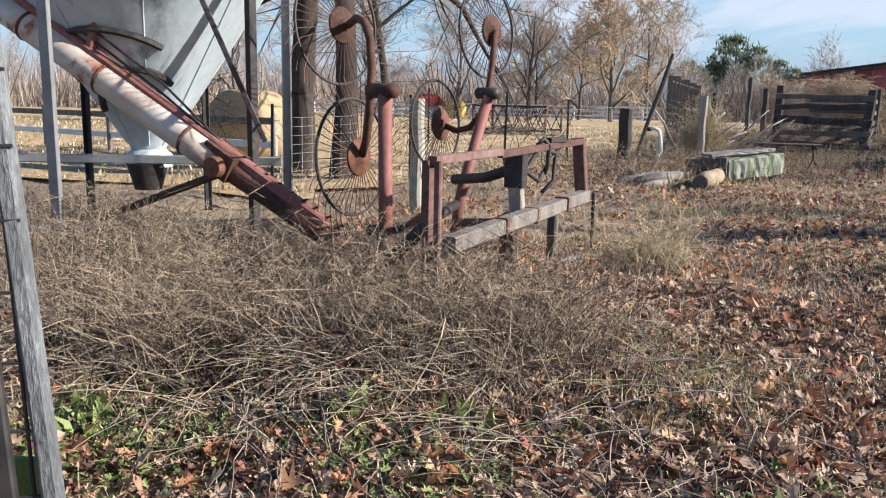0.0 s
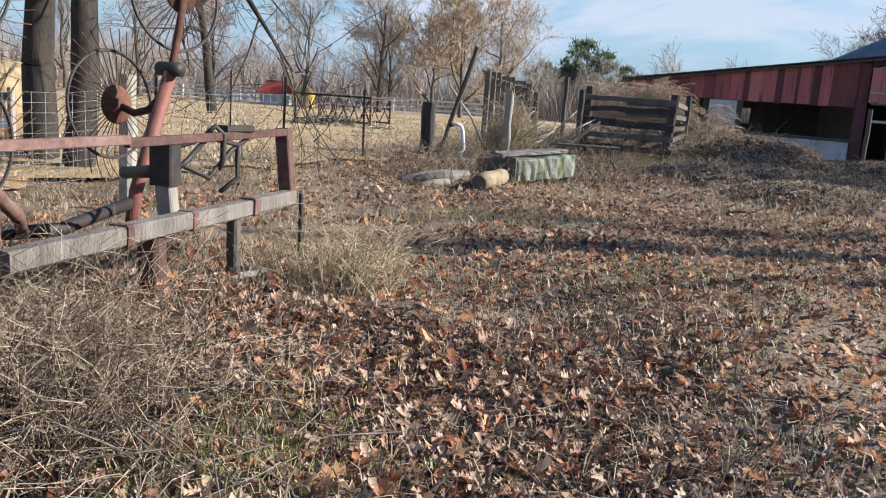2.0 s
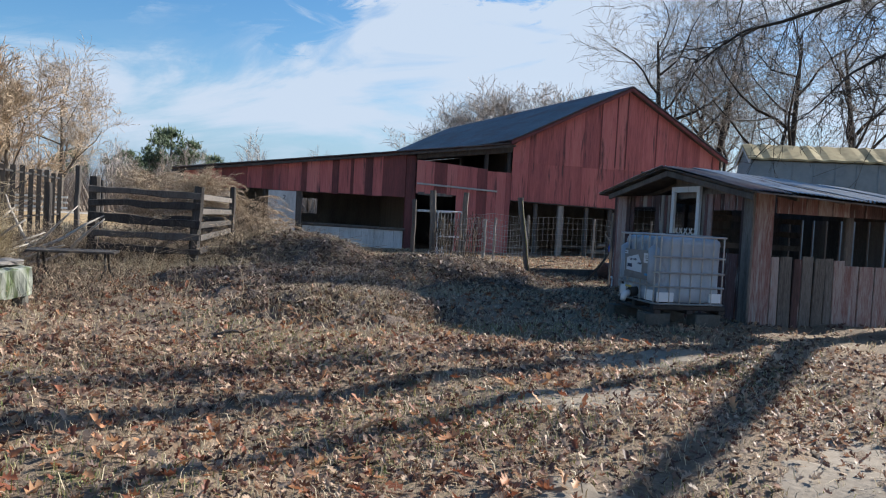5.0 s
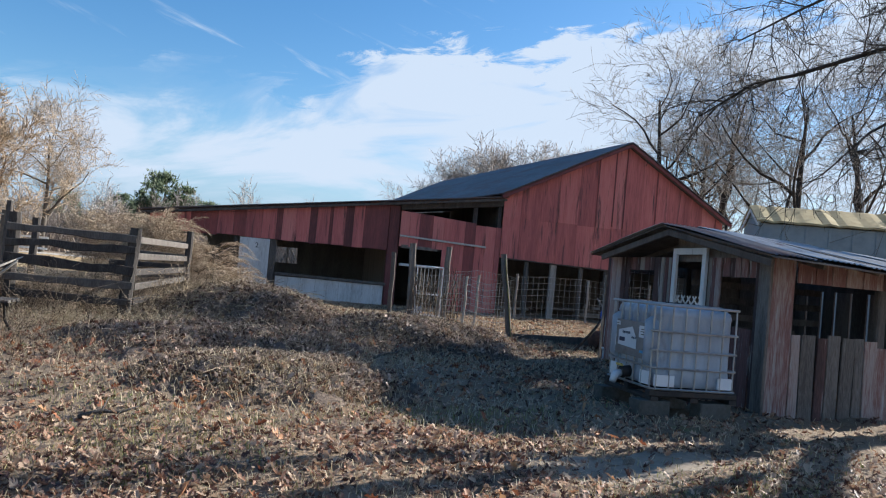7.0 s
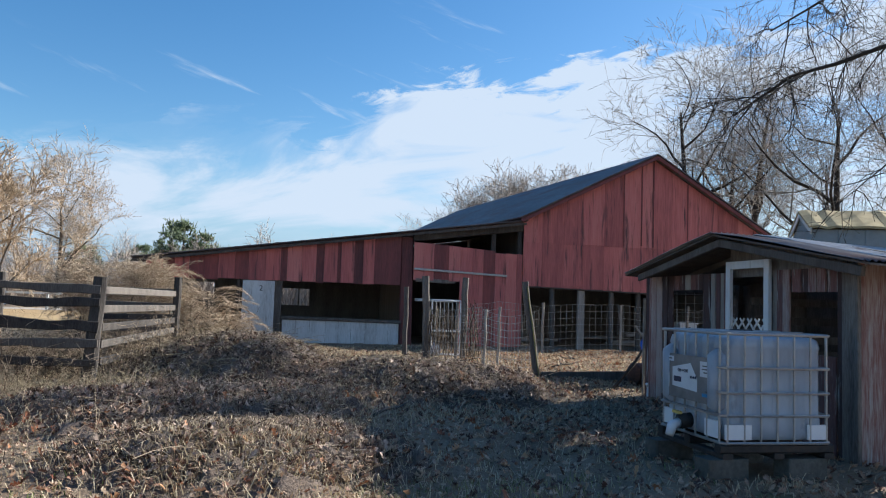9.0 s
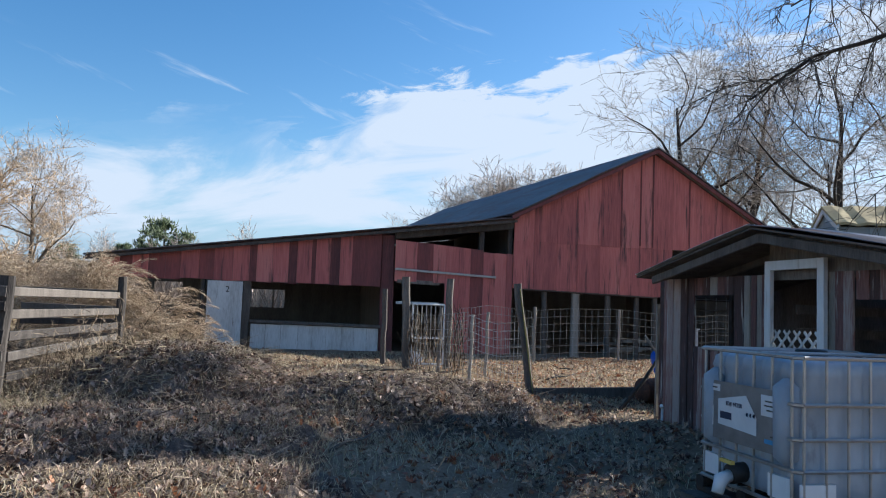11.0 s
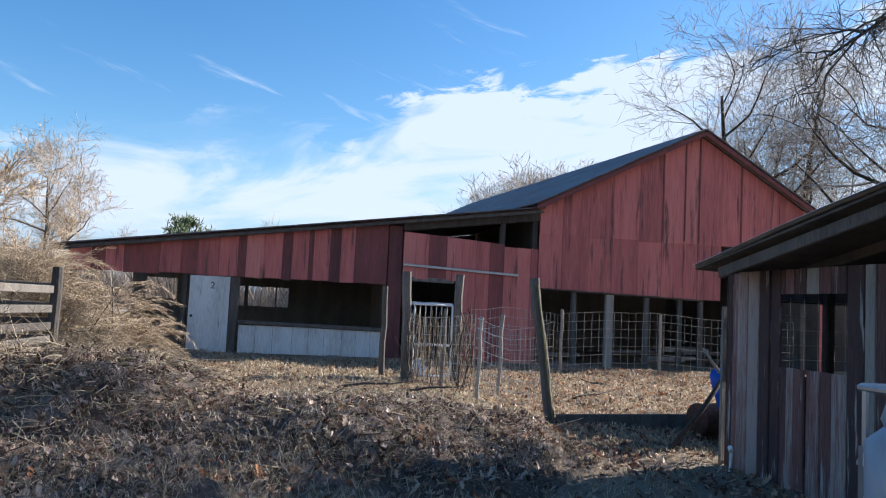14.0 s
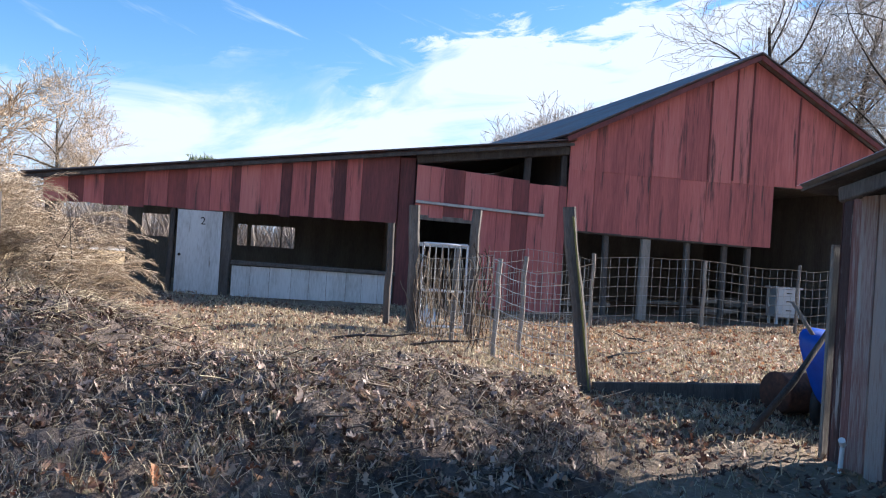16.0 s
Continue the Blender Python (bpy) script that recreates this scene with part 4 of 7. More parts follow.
    for x in (x0 + 0.04, mx, x1 - 0.04):
        Shape().beam((x, y0 - 0.02, z0 - 0.11), (x, y1 + 0.02, z0 - 0.11), 0.1, 0.05).make("pallet_bar", DARKSTEEL, tote)
    for x in (x0 + 0.05, x1 - 0.25):
        for y in (y0 + 0.1, y1 - 0.1):
            b = Shape().beam((x, y, gz(x, y) - 0.06), (x, y, z0 - 0.136), 0.42, 0.22, (1, 0.1, 0), 0.06).make("concrete_block", BLOCK)
            tagged(b, "grey concrete block under the tote", "block", "blocks under the tote")


build_tote()


# ---- grain hopper ----
def build_hopper():
    cx, cy = -6.3, 6.35
    hop = thing("grain_hopper", (cx, cy, 0.2), "tall galvanised cone-bottomed grain hopper on steel legs", "hopper")
    Shape().lathe((cx, cy, 0), [(0.16, 1.02), (0.2, 1.1), (1.38, 2.9), (1.42, 2.95), (1.42, 5.2), (1.3, 5.35), (0.2, 5.95)], 40).make("bin", GALV, hop, "", True)
    Shape().lathe((cx, cy, 0), [(0.24, 0.86), (0.25, 0.98), (0.17, 1.05)], 20).make("collar", GALV, hop, "", True)
    Shape().lathe((cx + 0.02, cy - 0.05, 0), [(0.14, 0.62), (0.2, 0.84), (0.22, 0.9)], 16).make("spout", DARKSTEEL, hop, "black rubber discharge spout", True)
    # rolled seams on the cone
    for a in np.arange(0, 6.28, 0.785):
        Shape().tube([(cx + r * math.cos(a), cy + r * math.sin(a), z) for r, z in ((0.2, 1.1), (0.8, 2.01), (1.385, 2.9))], 0.012, 5).make("seam", GALV, hop)
    # two curved stiffening straps
    for z0, z1, a0, a1 in ((1.75, 2.2, -2.6, -0.6), (1.45, 1.85, -1.9, -0.4), (2.25, 2.75, -2.4, -0.9)):
        pts = []
        for i in range(15):
            q = i / 14
            z = z0 + (z1 - z0) * math.sin(q * 2.4)
            r = 0.2 + (z - 1.1) * 1.18 / 1.8 + 0.02
            a = a0 + (a1 - a0) * q
            pts.append((cx + r * math.cos(a), cy + r * math.sin(a), z))
        Shape().tube(pts, 0.035, 6).make("strap", DARKSTEEL, hop)
    k = 0
    for lat, dep in ((-0.81, 1.21), (0.98, 1.08), (1.5, 0.1), (-0.68, -1.29), (0.68, -1.29)):
        x, y = cx + 0.71 * lat + 0.704 * dep, cy + 0.704 * lat - 0.71 * dep
        a = math.atan2(y - cy, x - cx)
        s = Shape().beam((x, y, gz(x, y) - 0.1), (x, y, 3.4), 0.1, 0.02, (math.sin(a), -math.cos(a), 0))
        s.beam((x - 0.045 * math.cos(a), y - 0.045 * math.sin(a), gz(x, y) - 0.1), (x - 0.045 * math.cos(a), y - 0.045 * math.sin(a), 3.4), 0.02, 0.09, (math.sin(a), -math.cos(a), 0))
        s.make("leg", DULLSTEEL if k in (0, 2) else DARKSTEEL, hop)
        k += 1
    Shape().beam((cx - 1.3, cy - 1.0, 0.95), (cx + 1.35, cy + 0.5, 0.95), 0.05, 0.09).make("brace", WIRE, hop)
    Shape().beam((cx + 1.3, cy - 0.65, 2.55), (cx + 1.75, cy - 0.3, 1.2), 0.04, 0.05).make("brace", DARKSTEEL, hop)


build_hopper()


def build_auger():
    a, b = Vector((-7.2, 5.35, 2.48)), Vector((-3.75, 5.75, 0.44))
    au = thing("grain_auger", (-3.9, 5.8, 0.2), "rusting red and white grain auger leaning against the hopper", "auger")
    d = (b - a).normalized()
    up_ = Vector((0, 0, 1))
    n = (up_ - d * up_.dot(d)).normalized()
    Shape().tube([a + (b - a) * q for q in np.linspace(0, 0.72, 8)], 0.15, 14).make("tube", AUGER, au, "white painted tube streaked with rust", True)
    Shape().tube([a + (b - a) * q for q in np.linspace(0.7, 1.06, 5)], [0.12, 0.11, 0.1, 0.1, 0.09], 10).make("intake", RUST, au, "", True)
    Shape().beam(a + n * 0.16, b + n * 0.1, 0.12, 0.1).make("top_rail", REDPIPE, au, "faded red steel rail")
    for q in (0.12, 0.36, 0.62):
        p = a + (b - a) * q
        Shape().ring(p, d, 0.14, 0.022, 20, 6).make("clamp", RUST, au)
    p = a + (b - a) * 0.72
    Shape().box(p + n * 0.03, (0.34, 0.26, 0.24), Matrix.Rotation(0.5, 3, "Y")).make("gearbox", RUST, au)
    Shape().lathe(p + Vector((0.05, -0.16, -0.02)), [(0, -0.06), (0.09, -0.06), (0.1, 0), (0.09, 0.05), (0, 0.05)], 18, "y").make("pulley", RUST, au)
    for off in (0.2, 0.28):
        Shape().tube([a + n * (off + 0.1), a + (b - a) * 0.5 + n * (off + 0.02), p + n * 0.14], 0.012, 6).make("cable", DARKSTEEL, au)
    Shape().beam(a + (b - a) * 0.3 + n * 0.1, a + (b - a) * 0.24 + n * 0.62 + Vector((0.12, 0, 0)), 0.08, 0.08).make("upright", REDPIPE, au)
    Shape().beam(p + Vector((-0.05, 0, -0.1)), (-6.0, 5.3, 0.42), 0.07, 0.07).make("prop", RUST, au)
    rnd = random.Random(4)
    for i in range(9):
        q = 0.74 + 0.035 * i
        c = a + (b - a) * q
        Shape().beam(c + n * 0.1, c + n * (0.16 + 0.05 * rnd.random()) + d * 0.08, 0.05, 0.02).make("flight", RUST, au)


build_auger()


# ---- hay rake ----
def build_rake():
    rk = thing("hay_rake", (-3.0, 6.5, 0.2), "rusty spider-wheel hay rake with four raised tined wheels", "hay rake")
    ax = Vector((0.95, -0.2, 0.05)).normalized()
    rnd = random.Random(8)
    for c, R, tilt in (((-3.8, 6.2, 2.26), 0.6, 0.0), ((-3.4, 5.82, 1.12), 0.58, 0.1), ((-2.93, 7.69, 2.33), 0.54, -0.05), ((-3.35, 7.4, 1.38), 0.52, 0.05)):
        c = Vector(c)
        axis = (ax + Vector((0, tilt, 0))).normalized()
        e = axis.orthogonal().normalized()
        g = axis.cross(e)
        wheel = Shape().ring(c - axis * 0.06, axis, R * 0.86, 0.014, 40, 6).make("wheel", DARKSTEEL, rk)
        hub = Shape()
        m = Matrix((e, g, axis)).transposed()
        prof = [(0.0, -0.02), (0.15, -0.02), (0.165, 0.0), (0.155, 0.012), (0.07, 0.018), (0.055, 0.05), (0.03, 0.06), (0.0, 0.06)]
        vs = [c + m @ Vector((r * math.cos(6.2832 * k / 18), r * math.sin(6.2832 * k / 18), h)) for r, h in prof for k in range(18)]
        hub.add(vs, [(i * 18 + k, i * 18 + (k + 1) % 18, (i + 1) * 18 + (k + 1) % 18, (i + 1) * 18 + k) for i in range(len(prof) - 1) for k in range(18)])
        hub.make("hub", RUST, wheel, "rust-red pressed hub", True)
        for k in range(40):
            a = 6.2832 * k / 40 + rnd.uniform(-0.03, 0.03)
            d = e * math.cos(a) + g * math.sin(a)
            tng = e * -math.sin(a) + g * math.cos(a)
            Shape().tube([c + d * 0.1, c + d * R * 0.8 - axis * 0.06, c + d * R + tng * 0.06 - axis * 0.05, c + d * (R + 0.1) + tng * 0.13 - axis * 0.02], 0.0042, 4).make("tine", RUST, wheel)
    Shape().tube([(-3.72, 6.18, 2.26), (-3.5, 5.95, 2.29), (-3.34, 5.8, 2.24), (-3.24, 5.72, 2.1), (-3.2, 5.68, 1.85), (-3.22, 5.68, 1.5), (-3.28, 5.74, 1.28), (-3.36, 5.8, 1.14)], 0.035, 10).make("crank_arm", RUST, rk, "", True)
    Shape().tube([(-2.88, 7.66, 2.33), (-2.86, 7.55, 2.0), (-2.86, 7.45, 1.7), (-2.92, 7.4, 1.48), (-3.02, 7.38, 1.36), (-3.16, 7.38, 1.32), (-3.32, 7.4, 1.37)], 0.032, 10).make("crank_arm", RUST, rk, "", True)
    Shape().tube([(-3.0, 5.58, gz(-3, 5.6) - 0.05), (-3.02, 5.58, 1.66)], 0.058, 14).make("mast", REDPIPE, rk, "upright red steel pipe", True)
    Shape().tube([(-3.2, 5.66, 1.68), (-2.9, 5.52, 1.68)], 0.06, 12).make("bearing", RUST, rk, "", True)
    Shape().tube([(-2.82, 7.4, 1.72), (-3.02, 7.2, 0.7), (-3.08, 7.15, 0.12)], 0.055, 12).make("mast", REDPIPE, rk, "leaning faded red pipe", True)
    Shape().tube([(-2.96, 7.44, 1.7), (-2.72, 7.36, 1.7)], 0.06, 12).make("bearing", DARKSTEEL, rk, "", True)
    Shape().tube([(-3.1, 5.5, 0.55), (-3.0, 6.3, 0.5), (-3.05, 7.2, 0.6)], 0.05, 10).make("tool_bar", DARKSTEEL, rk, "", True)
    Shape().tube([(-3.05, 7.1, 0.85), (-2.6, 6.8, 0.92), (-2.2, 6.45, 1.05)], 0.05, 10).make("drawbar", DARKSTEEL, rk, "", True)
    Shape().tube([(-3.05, 5.6, 0.5), (-2.65, 5.0, 0.45), (-2.3, 4.9, 0.75)], 0.05, 10).make("drawbar", DARKSTEEL, rk, "", True)


build_rake()


def build_frame():
    fr = thing("implement_frame", (-2.1, 6.3, 0.2), "old grey timber and steel frame standing in weeds", "frame")
    a, b, c, d = Vector((-2.13, 4.87, 0.62)), Vector((-1.89, 7.75, 0.7)), Vector((-2.26, 4.87, 1.2)), Vector((-1.94, 7.74, 1.25))
    for q0, q1, off in ((0, 0.3, 0), (0.3, 0.52, 0.005), (0.52, 0.78, -0.004), (0.78, 1.0, 0.004)):
        Shape().beam(a.lerp(b, q0) + Vector((off, 0, off)), a.lerp(b, q1 - 0.006) + Vector((off, 0, off)), 0.12, 0.12, None, 0.1).make("bottom_beam", GREYWOOD, fr)
    Shape().beam(c, c.lerp(d, 0.36), 0.07, 0.06, None, 0.1).make("top_rail", RUSTFRAME, fr)
    Shape().beam(c.lerp(d, 0.36) - Vector((0, 0, 0.02)), d, 0.05, 0.06, None, 0.1).make("top_rail", RUSTFRAME, fr)
    Shape().beam((-2.3, 4.93, 0.45), (-2.3, 4.93, 1.2), 0.05, 0.2, (1, 0, 0), 0.08).make("upright", RUSTFRAME, fr)
    Shape().beam((-2.2, 4.84, 0.2), (-2.2, 4.84, 1.2), 0.05, 0.05, (1, 0, 0)).make("upright", RUSTFRAME, fr)
    Shape().beam((-1.92, 7.75, 0.7), (-1.98, 7.74, 1.28), 0.12, 0.1, (1, 0, 0), 0.1).make("upright", RUSTFRAME, fr)
    for q, zz in ((0.3, 0.64), (0.52, 0.66), (0.78, 0.68)):
        m_ = a.lerp(b, q)
        Shape().beam(m_ - Vector((0, 0.03, 0)), m_ + Vector((0, 0.03, 0)), 0.14, 0.14, None, 0.1).make("clamp_plate", RUSTFRAME, fr)
    Shape().tube([(-2.1, 6.35, 1.16), (-2.06, 6.7, 1.22), (-2.02, 7.05, 1.16), (-2.04, 7.1, 0.9), (-2.1, 6.95, 0.8)], 0.02, 8).make("hose", DARKSTEEL, fr, "", True)
    Shape().tube([(-2.12, 6.4, 1.05), (-2.08, 6.75, 0.92), (-2.04, 7.0, 1.12), (-2.02, 7.2, 1.2)], 0.018, 8).make("hose", DARKSTEEL, fr, "", True)
    Shape().tube([(-2.1, 6.35, 0.7), (-2.5, 6.8, 0.5), (-3.0, 7.1, 0.42)], 0.045, 8).make("link_arm", RUSTFRAME, fr, "", True)
    Shape().tube([(-2.28, 4.95, 1.0), (-2.6, 5.5, 0.72), (-2.95, 5.9, 0.55)], 0.04, 8).make("link_arm", RUSTFRAME, fr, "", True)
    Shape().beam((-2.12, 6.32, 0.66), (-2.14, 6.3, 0.95), 0.12, 0.1, (1, 0, 0), 0.1).make("upright", GREYWOOD, fr)
    Shape().beam((-2.14, 6.3, 0.9), (-2.14, 6.3, 1.18), 0.17, 0.13, (1, 0, 0), 0.08).make("bracket", DARKSTEEL, fr)
    Shape().beam((-2.1, 6.1, gz(-2.1, 6.1) - 0.05), (-2.1, 6.1, 0.6), 0.16, 0.14, (1, 0, 0)).make("leg", RUSTFRAME, fr)
    Shape().beam((-1.98, 6.95, gz(-2, 7) - 0.05), (-1.98, 6.95, 0.62), 0.09, 0.09, (1, 0, 0)).make("leg", DARKWOOD, fr)
    Shape().beam((-2.15, 6.0, 0.2), (-1.7, 7.0, 0.22), 0.05, 0.04).make("lower_rail", GREYWOOD, fr)
    Shape().tube([(-2.1, 6.75, 1.24), (-2.06, 6.8, 1.3), (-2.02, 6.85, 1.24), (-2.03, 6.86, 1.05), (-2.06, 6.85, 0.98)], 0.022, 8).make("hook", DARKSTEEL, fr, "", True)
    Shape().tube([(-2.08, 6.7, 1.2), (-2.1, 6.5, 1.06), (-2.12, 6.4, 1.0)], 0.02, 8).make("hook", DARKSTEEL, fr, "", True)
    Shape().beam((-2.06, 6.9, 1.28), (-2.0, 7.2, 1.28), 0.1, 0.05).make("clamp", DARKSTEEL, fr)
    st = Shape().beam((-1.79, 7.75, gz(-1.8, 7.75) - 0.1), (-1.8, 7.75, 0.74), 0.03, 0.03, (1, 0, 0)).make("steel_stake", DARKSTEEL)
    tagged(st, "thin dark steel stake beside the old frame", "stake")


build_frame()


# ---- near panel beside the start ----
def build_panel():
    px, py = -1.92, 1.525
    pan = thing("wire_gate", (px, py, 0), "weathered timber post with wire mesh and a mossy board", "gate")
    Shape().beam((px, py, -0.1), (px - 0.2, py - 0.02, 2.4), 0.055, 0.07, (0.8, 0.6, 0), 0.2).make("post", surface("flaking_pale_paint", [(0.05, 0.05, 0.05), (0.13, 0.135, 0.14), (0.34, 0.35, 0.35)], 25, 2, 0.8, 0, 0.5, (4, 4, 1)), pan)
    s = Shape()
    for i in range(10):
        z = 0.18 + i * 0.21
        s.tube([(px - 0.02 - z * 0.04, py - 0.02, z), (px - 0.75, py - 0.55, z)], 0.006, 5)
    for i in range(4):
        q = (i + 0.35) * 0.17
        s.tube([(px - q, py - q * 0.72, 0.15), (px - q - 0.09, py - q * 0.72, 2.3)], 0.006, 5)
    s.make("mesh", DARKSTEEL, pan, "dark wire mesh")
    Shape().beam((px - 0.1, py - 0.1, 0.02), (px - 0.22, py - 0.12, 2.3), 0.07, 0.04, (0.8, 0.6, 0)).make("post", DARKSTEEL, pan)
    b = Shape().beam((px - 0.03, py - 0.04, 0.14), (px - 1.3, py - 0.2, 0.14), 0.34, 0.05, None, 0.1).make("board", GREENMOSS, pan, "board green with moss")
    Shape().beam((px - 0.06, py - 0.0, 0.36), (px - 1.3, py - 0.1, 0.36), 0.03, 0.24, None, 0.1).make("board", GREENMOSS, pan)


build_panel()


# ---- junk in the weeds ----
def build_junk():
    t = thing("black_tub", (-4.7, 6.0, 0.15), "low black plastic stock tub half sunk in weeds", "tub")
    z = gz(-4.7, 6)
    Shape().lathe((-4.75, 6.0, z), [(0.42, -0.05), (0.5, 0.3), (0.53, 0.31), (0.5, 0.33), (0.4, 0.02), (0, 0.02)], 24).make("shell", DARKSTEEL, t, "", True)
    sh = Shape()
    for i in range(8):
        for j in range(4):
            x, y = -7.5 + i * 0.16, 5.7 + j * 0.2
            sh.add([(x, y, z + 0.12 + 0.03 * math.sin(i * 1.3 + j)), (x + 0.16, y, z + 0.12 + 0.03 * math.sin(i * 1.3 + 1.3 + j)), (x + 0.16, y + 0.2, z + 0.12 + 0.03 * math.sin(i * 1.3 + 1.3 + j + 1)), (x, y + 0.2, z + 0.12 + 0.03 * math.sin(i * 1.3 + j + 1))], [(0, 1, 2, 3)])
    sh.box((-6.86, 6.1, z + 0.05), (1.2, 0.7, 0.1))
    tagged(sh.make("roofing_sheet", surface("blue_grey_sheet", [(0.2, 0.25, 0.3), (0.34, 0.4, 0.46), (0.46, 0.52, 0.58)], 9, 1, 0.4, 0.3, 0.1)), "bluish metal sheet lying in the weeds", "metal sheet")


build_junk()


# ---- rail fence ----
def build_rail_fence():
    f = thing("rail_fence", (0.5, 20.4, 0.4), "old split-rail wooden fence, dark and weathered", "fence")
    rnd = random.Random(21)
    for x, y, top, w, lean in ((-0.43, 20.42, 2.2, 0.2, 0.02), (1.42, 20.42, 2.12, 0.2, 0.1), (2.02, 25.4, 2.26, 0.16, 0.02), (-2.3, 25.0, 2.1, 0.16, 0.0)):
        s = Shape()
        z0 = gz(x, y) - 0.1
        s.bar([(x + lean * i / 4 + 0.006 * (i % 2), y, z0 + (top - z0) * i / 4) for i in range(5)], [w, w * 1.06, w * 0.97, w, w * 0.9], w * 0.85, (1, 0, 0), 0.28)
        s.make("post", DARKWOOD, f)
    for za, zb, h in ((1.95, 1.94, 0.13), (1.71, 1.74, 0.14), (1.43, 1.36, 0.17), (1.12, 1.12, 0.14), (0.84, 0.83, 0.13)):
        s = Shape()
        pts = [Vector((-0.5 + 2.05 * i / 6, 20.32 + rnd.uniform(-0.01, 0.01), za + (zb - za) * i / 6 + rnd.uniform(-0.025, 0.025))) for i in range(7)]
        s.bar(pts, 0.05, [h * rnd.uniform(0.8, 1.12) for _ in pts], (0, -1, 0))
        s.make("rail", DARKWOOD, f)
    for z, h in ((1.95, 0.12), (1.66, 0.12), (1.38, 0.12), (1.12, 0.12), (0.86, 0.12)):
        Shape().beam((1.55, 20.5, z - 0.03), (2.0, 25.35, z - 0.03 + rnd.uniform(-0.04, 0.04)), 0.05, h).make("rail", DARKWOOD, f)
        Shape().beam((0.3, 25.45, z), (2.05, 25.45, z + rnd.uniform(-0.03, 0.03)), 0.05, h).make("rail", DARKWOOD, f)


build_rail_fence()


# ---- log, trough, bench, pipe, posts ----
def build_yard_things():
    a, b = Vector((-1.279, 12.697, 0)), Vector((-1.11, 13.567, 0))
    a.z, b.z = gz(a.x, a.y) + 0.11, gz(b.x, b.y) + 0.12
    d = (b - a).normalized()
    lg = thing("log", (a.x, a.y, a.z - 0.11), "short cut log lying on the leaf litter", "log")
    Shape().tube([a, a.lerp(b, 0.3) + Vector((0, 0, 0.012)), a.lerp(b, 0.7) + Vector((0, 0, -0.006)), b], [0.125, 0.135, 0.128, 0.12], 18).make("trunk", LOGBARK, lg, "", True)
    Shape().tube([a - d * 0.012, a + d * 0.01], [0.112, 0.118], 18).make("cut_end", DARKWOOD, lg, "dark weathered cut end")
    for x0, y0, x1, y1, r in ((-2.35, 13.1, -1.75, 13.9, 0.1), (-2.75, 13.5, -2.1, 14.5, 0.075), (-2.2, 12.75, -1.9, 13.3, 0.06)):
        z0, z1 = gz(x0, y0), gz(x1, y1)
        lg2 = thing("log", (x0, y0, z0), "rotting grey log beside the trough", "log")
        Shape().tube([(x0, y0, z0 + r * 0.7), ((x0 + x1) / 2 + 0.04, (y0 + y1) / 2, (z0 + z1) / 2 + r), (x1, y1, z1 + r * 0.8)], [r * 0.75, r, r * 0.9], 10).make("trunk", GREYWOOD, lg2, "", True)

    # worn trough: a dark weathered block end and a long mossy slab sagging away from it
    def worn(a, b, depth, h0, h1, z0, z1, seed):
        """A long block from a to b with uneven worn faces and rounded edges."""
        g = np.random.default_rng(seed)
        a, b, depth = np.array(a, float), np.array(b, float), np.array(depth, float)
        n, sec = 14, [(0.0, 0.04), (0.03, 0.0), (0.5, -0.0), (0.97, 0.0), (1.0, 0.05), (1.0, 0.5), (1.0, 0.93), (0.96, 1.0), (0.5, 0.985), (0.05, 1.0), (0.0, 0.94), (0.0, 0.5)]
        V = []
        for i in range(n + 1):
            q = i / n
            e = 1.0 if 0 < i < n else 0.94
            for u, v in sec:
                c = a + (b - a) * q + depth * (0.5 + (u - 0.5) * e)
                hh = (h0 + (h1 - h0) * q)
                V.append((c[0] + g.normal(0, 0.008), c[1] + g.normal(0, 0.008), z0 + (z1 - z0) * q + hh * (0.5 + (v - 0.5) * e) + g.normal(0, 0.008)))
        m = len(sec)
        F = [(i * m + k, (i + 1) * m + k, (i + 1) * m + (k + 1) % m, i * m + (k + 1) % m) for i in range(n) for k in range(m)]
        return Shape().add(V, F + [tuple(range(m)), tuple(range((n + 1) * m - 1, n * m - 1, -1))])

    z = gz(-0.8, 14.8)
    tr = thing("feed_trough", (-0.8, 14.8, z), "long mossy pale feed trough, tipped and sagging on blocks", "trough")
    worn((-1.0, 14.5, 0), (-0.14, 15.1, 0), (-0.3, 0.5, 0), 0.36, 0.38, z + 0.03, z + 0.15, 3).make("basin", GREENSLAB, tr, "pale slab streaked green with moss")
    worn((-1.78, 14.72, 0), (-1.06, 14.44, 0), (0.12, 0.4, 0), 0.4, 0.42, z - 0.02, z + 0.02, 4).make("end_block", BLOCK, tr, "dark weathered grey end")
    worn((-1.3, 14.6, 0), (-0.3, 15.3, 0), (-0.25, 0.42, 0), 0.05, 0.05, z + 0.43, z + 0.54, 5).make("lid", GREYWOOD, tr, "warped grey lid board")
    Shape().beam((-0.3, 15.2, z - 0.05), (-0.3, 15.2, z + 0.2), 0.16, 0.2, (1, 0, 0)).make("leg", BLOCK, tr)
    # low bench of boards with bent steel legs
    z = gz(0.1, 17.3)
    be = thing("bench", (0.0, 17.4, z), "low rusty bench with bent steel legs", "bench")
    for j in range(3):
        Shape().beam((-0.75, 17.15 + j * 0.2, z + 0.5), (0.5, 17.2 + j * 0.2, z + 0.5), 0.17, 0.035).make("slat", DARKWOOD, be)
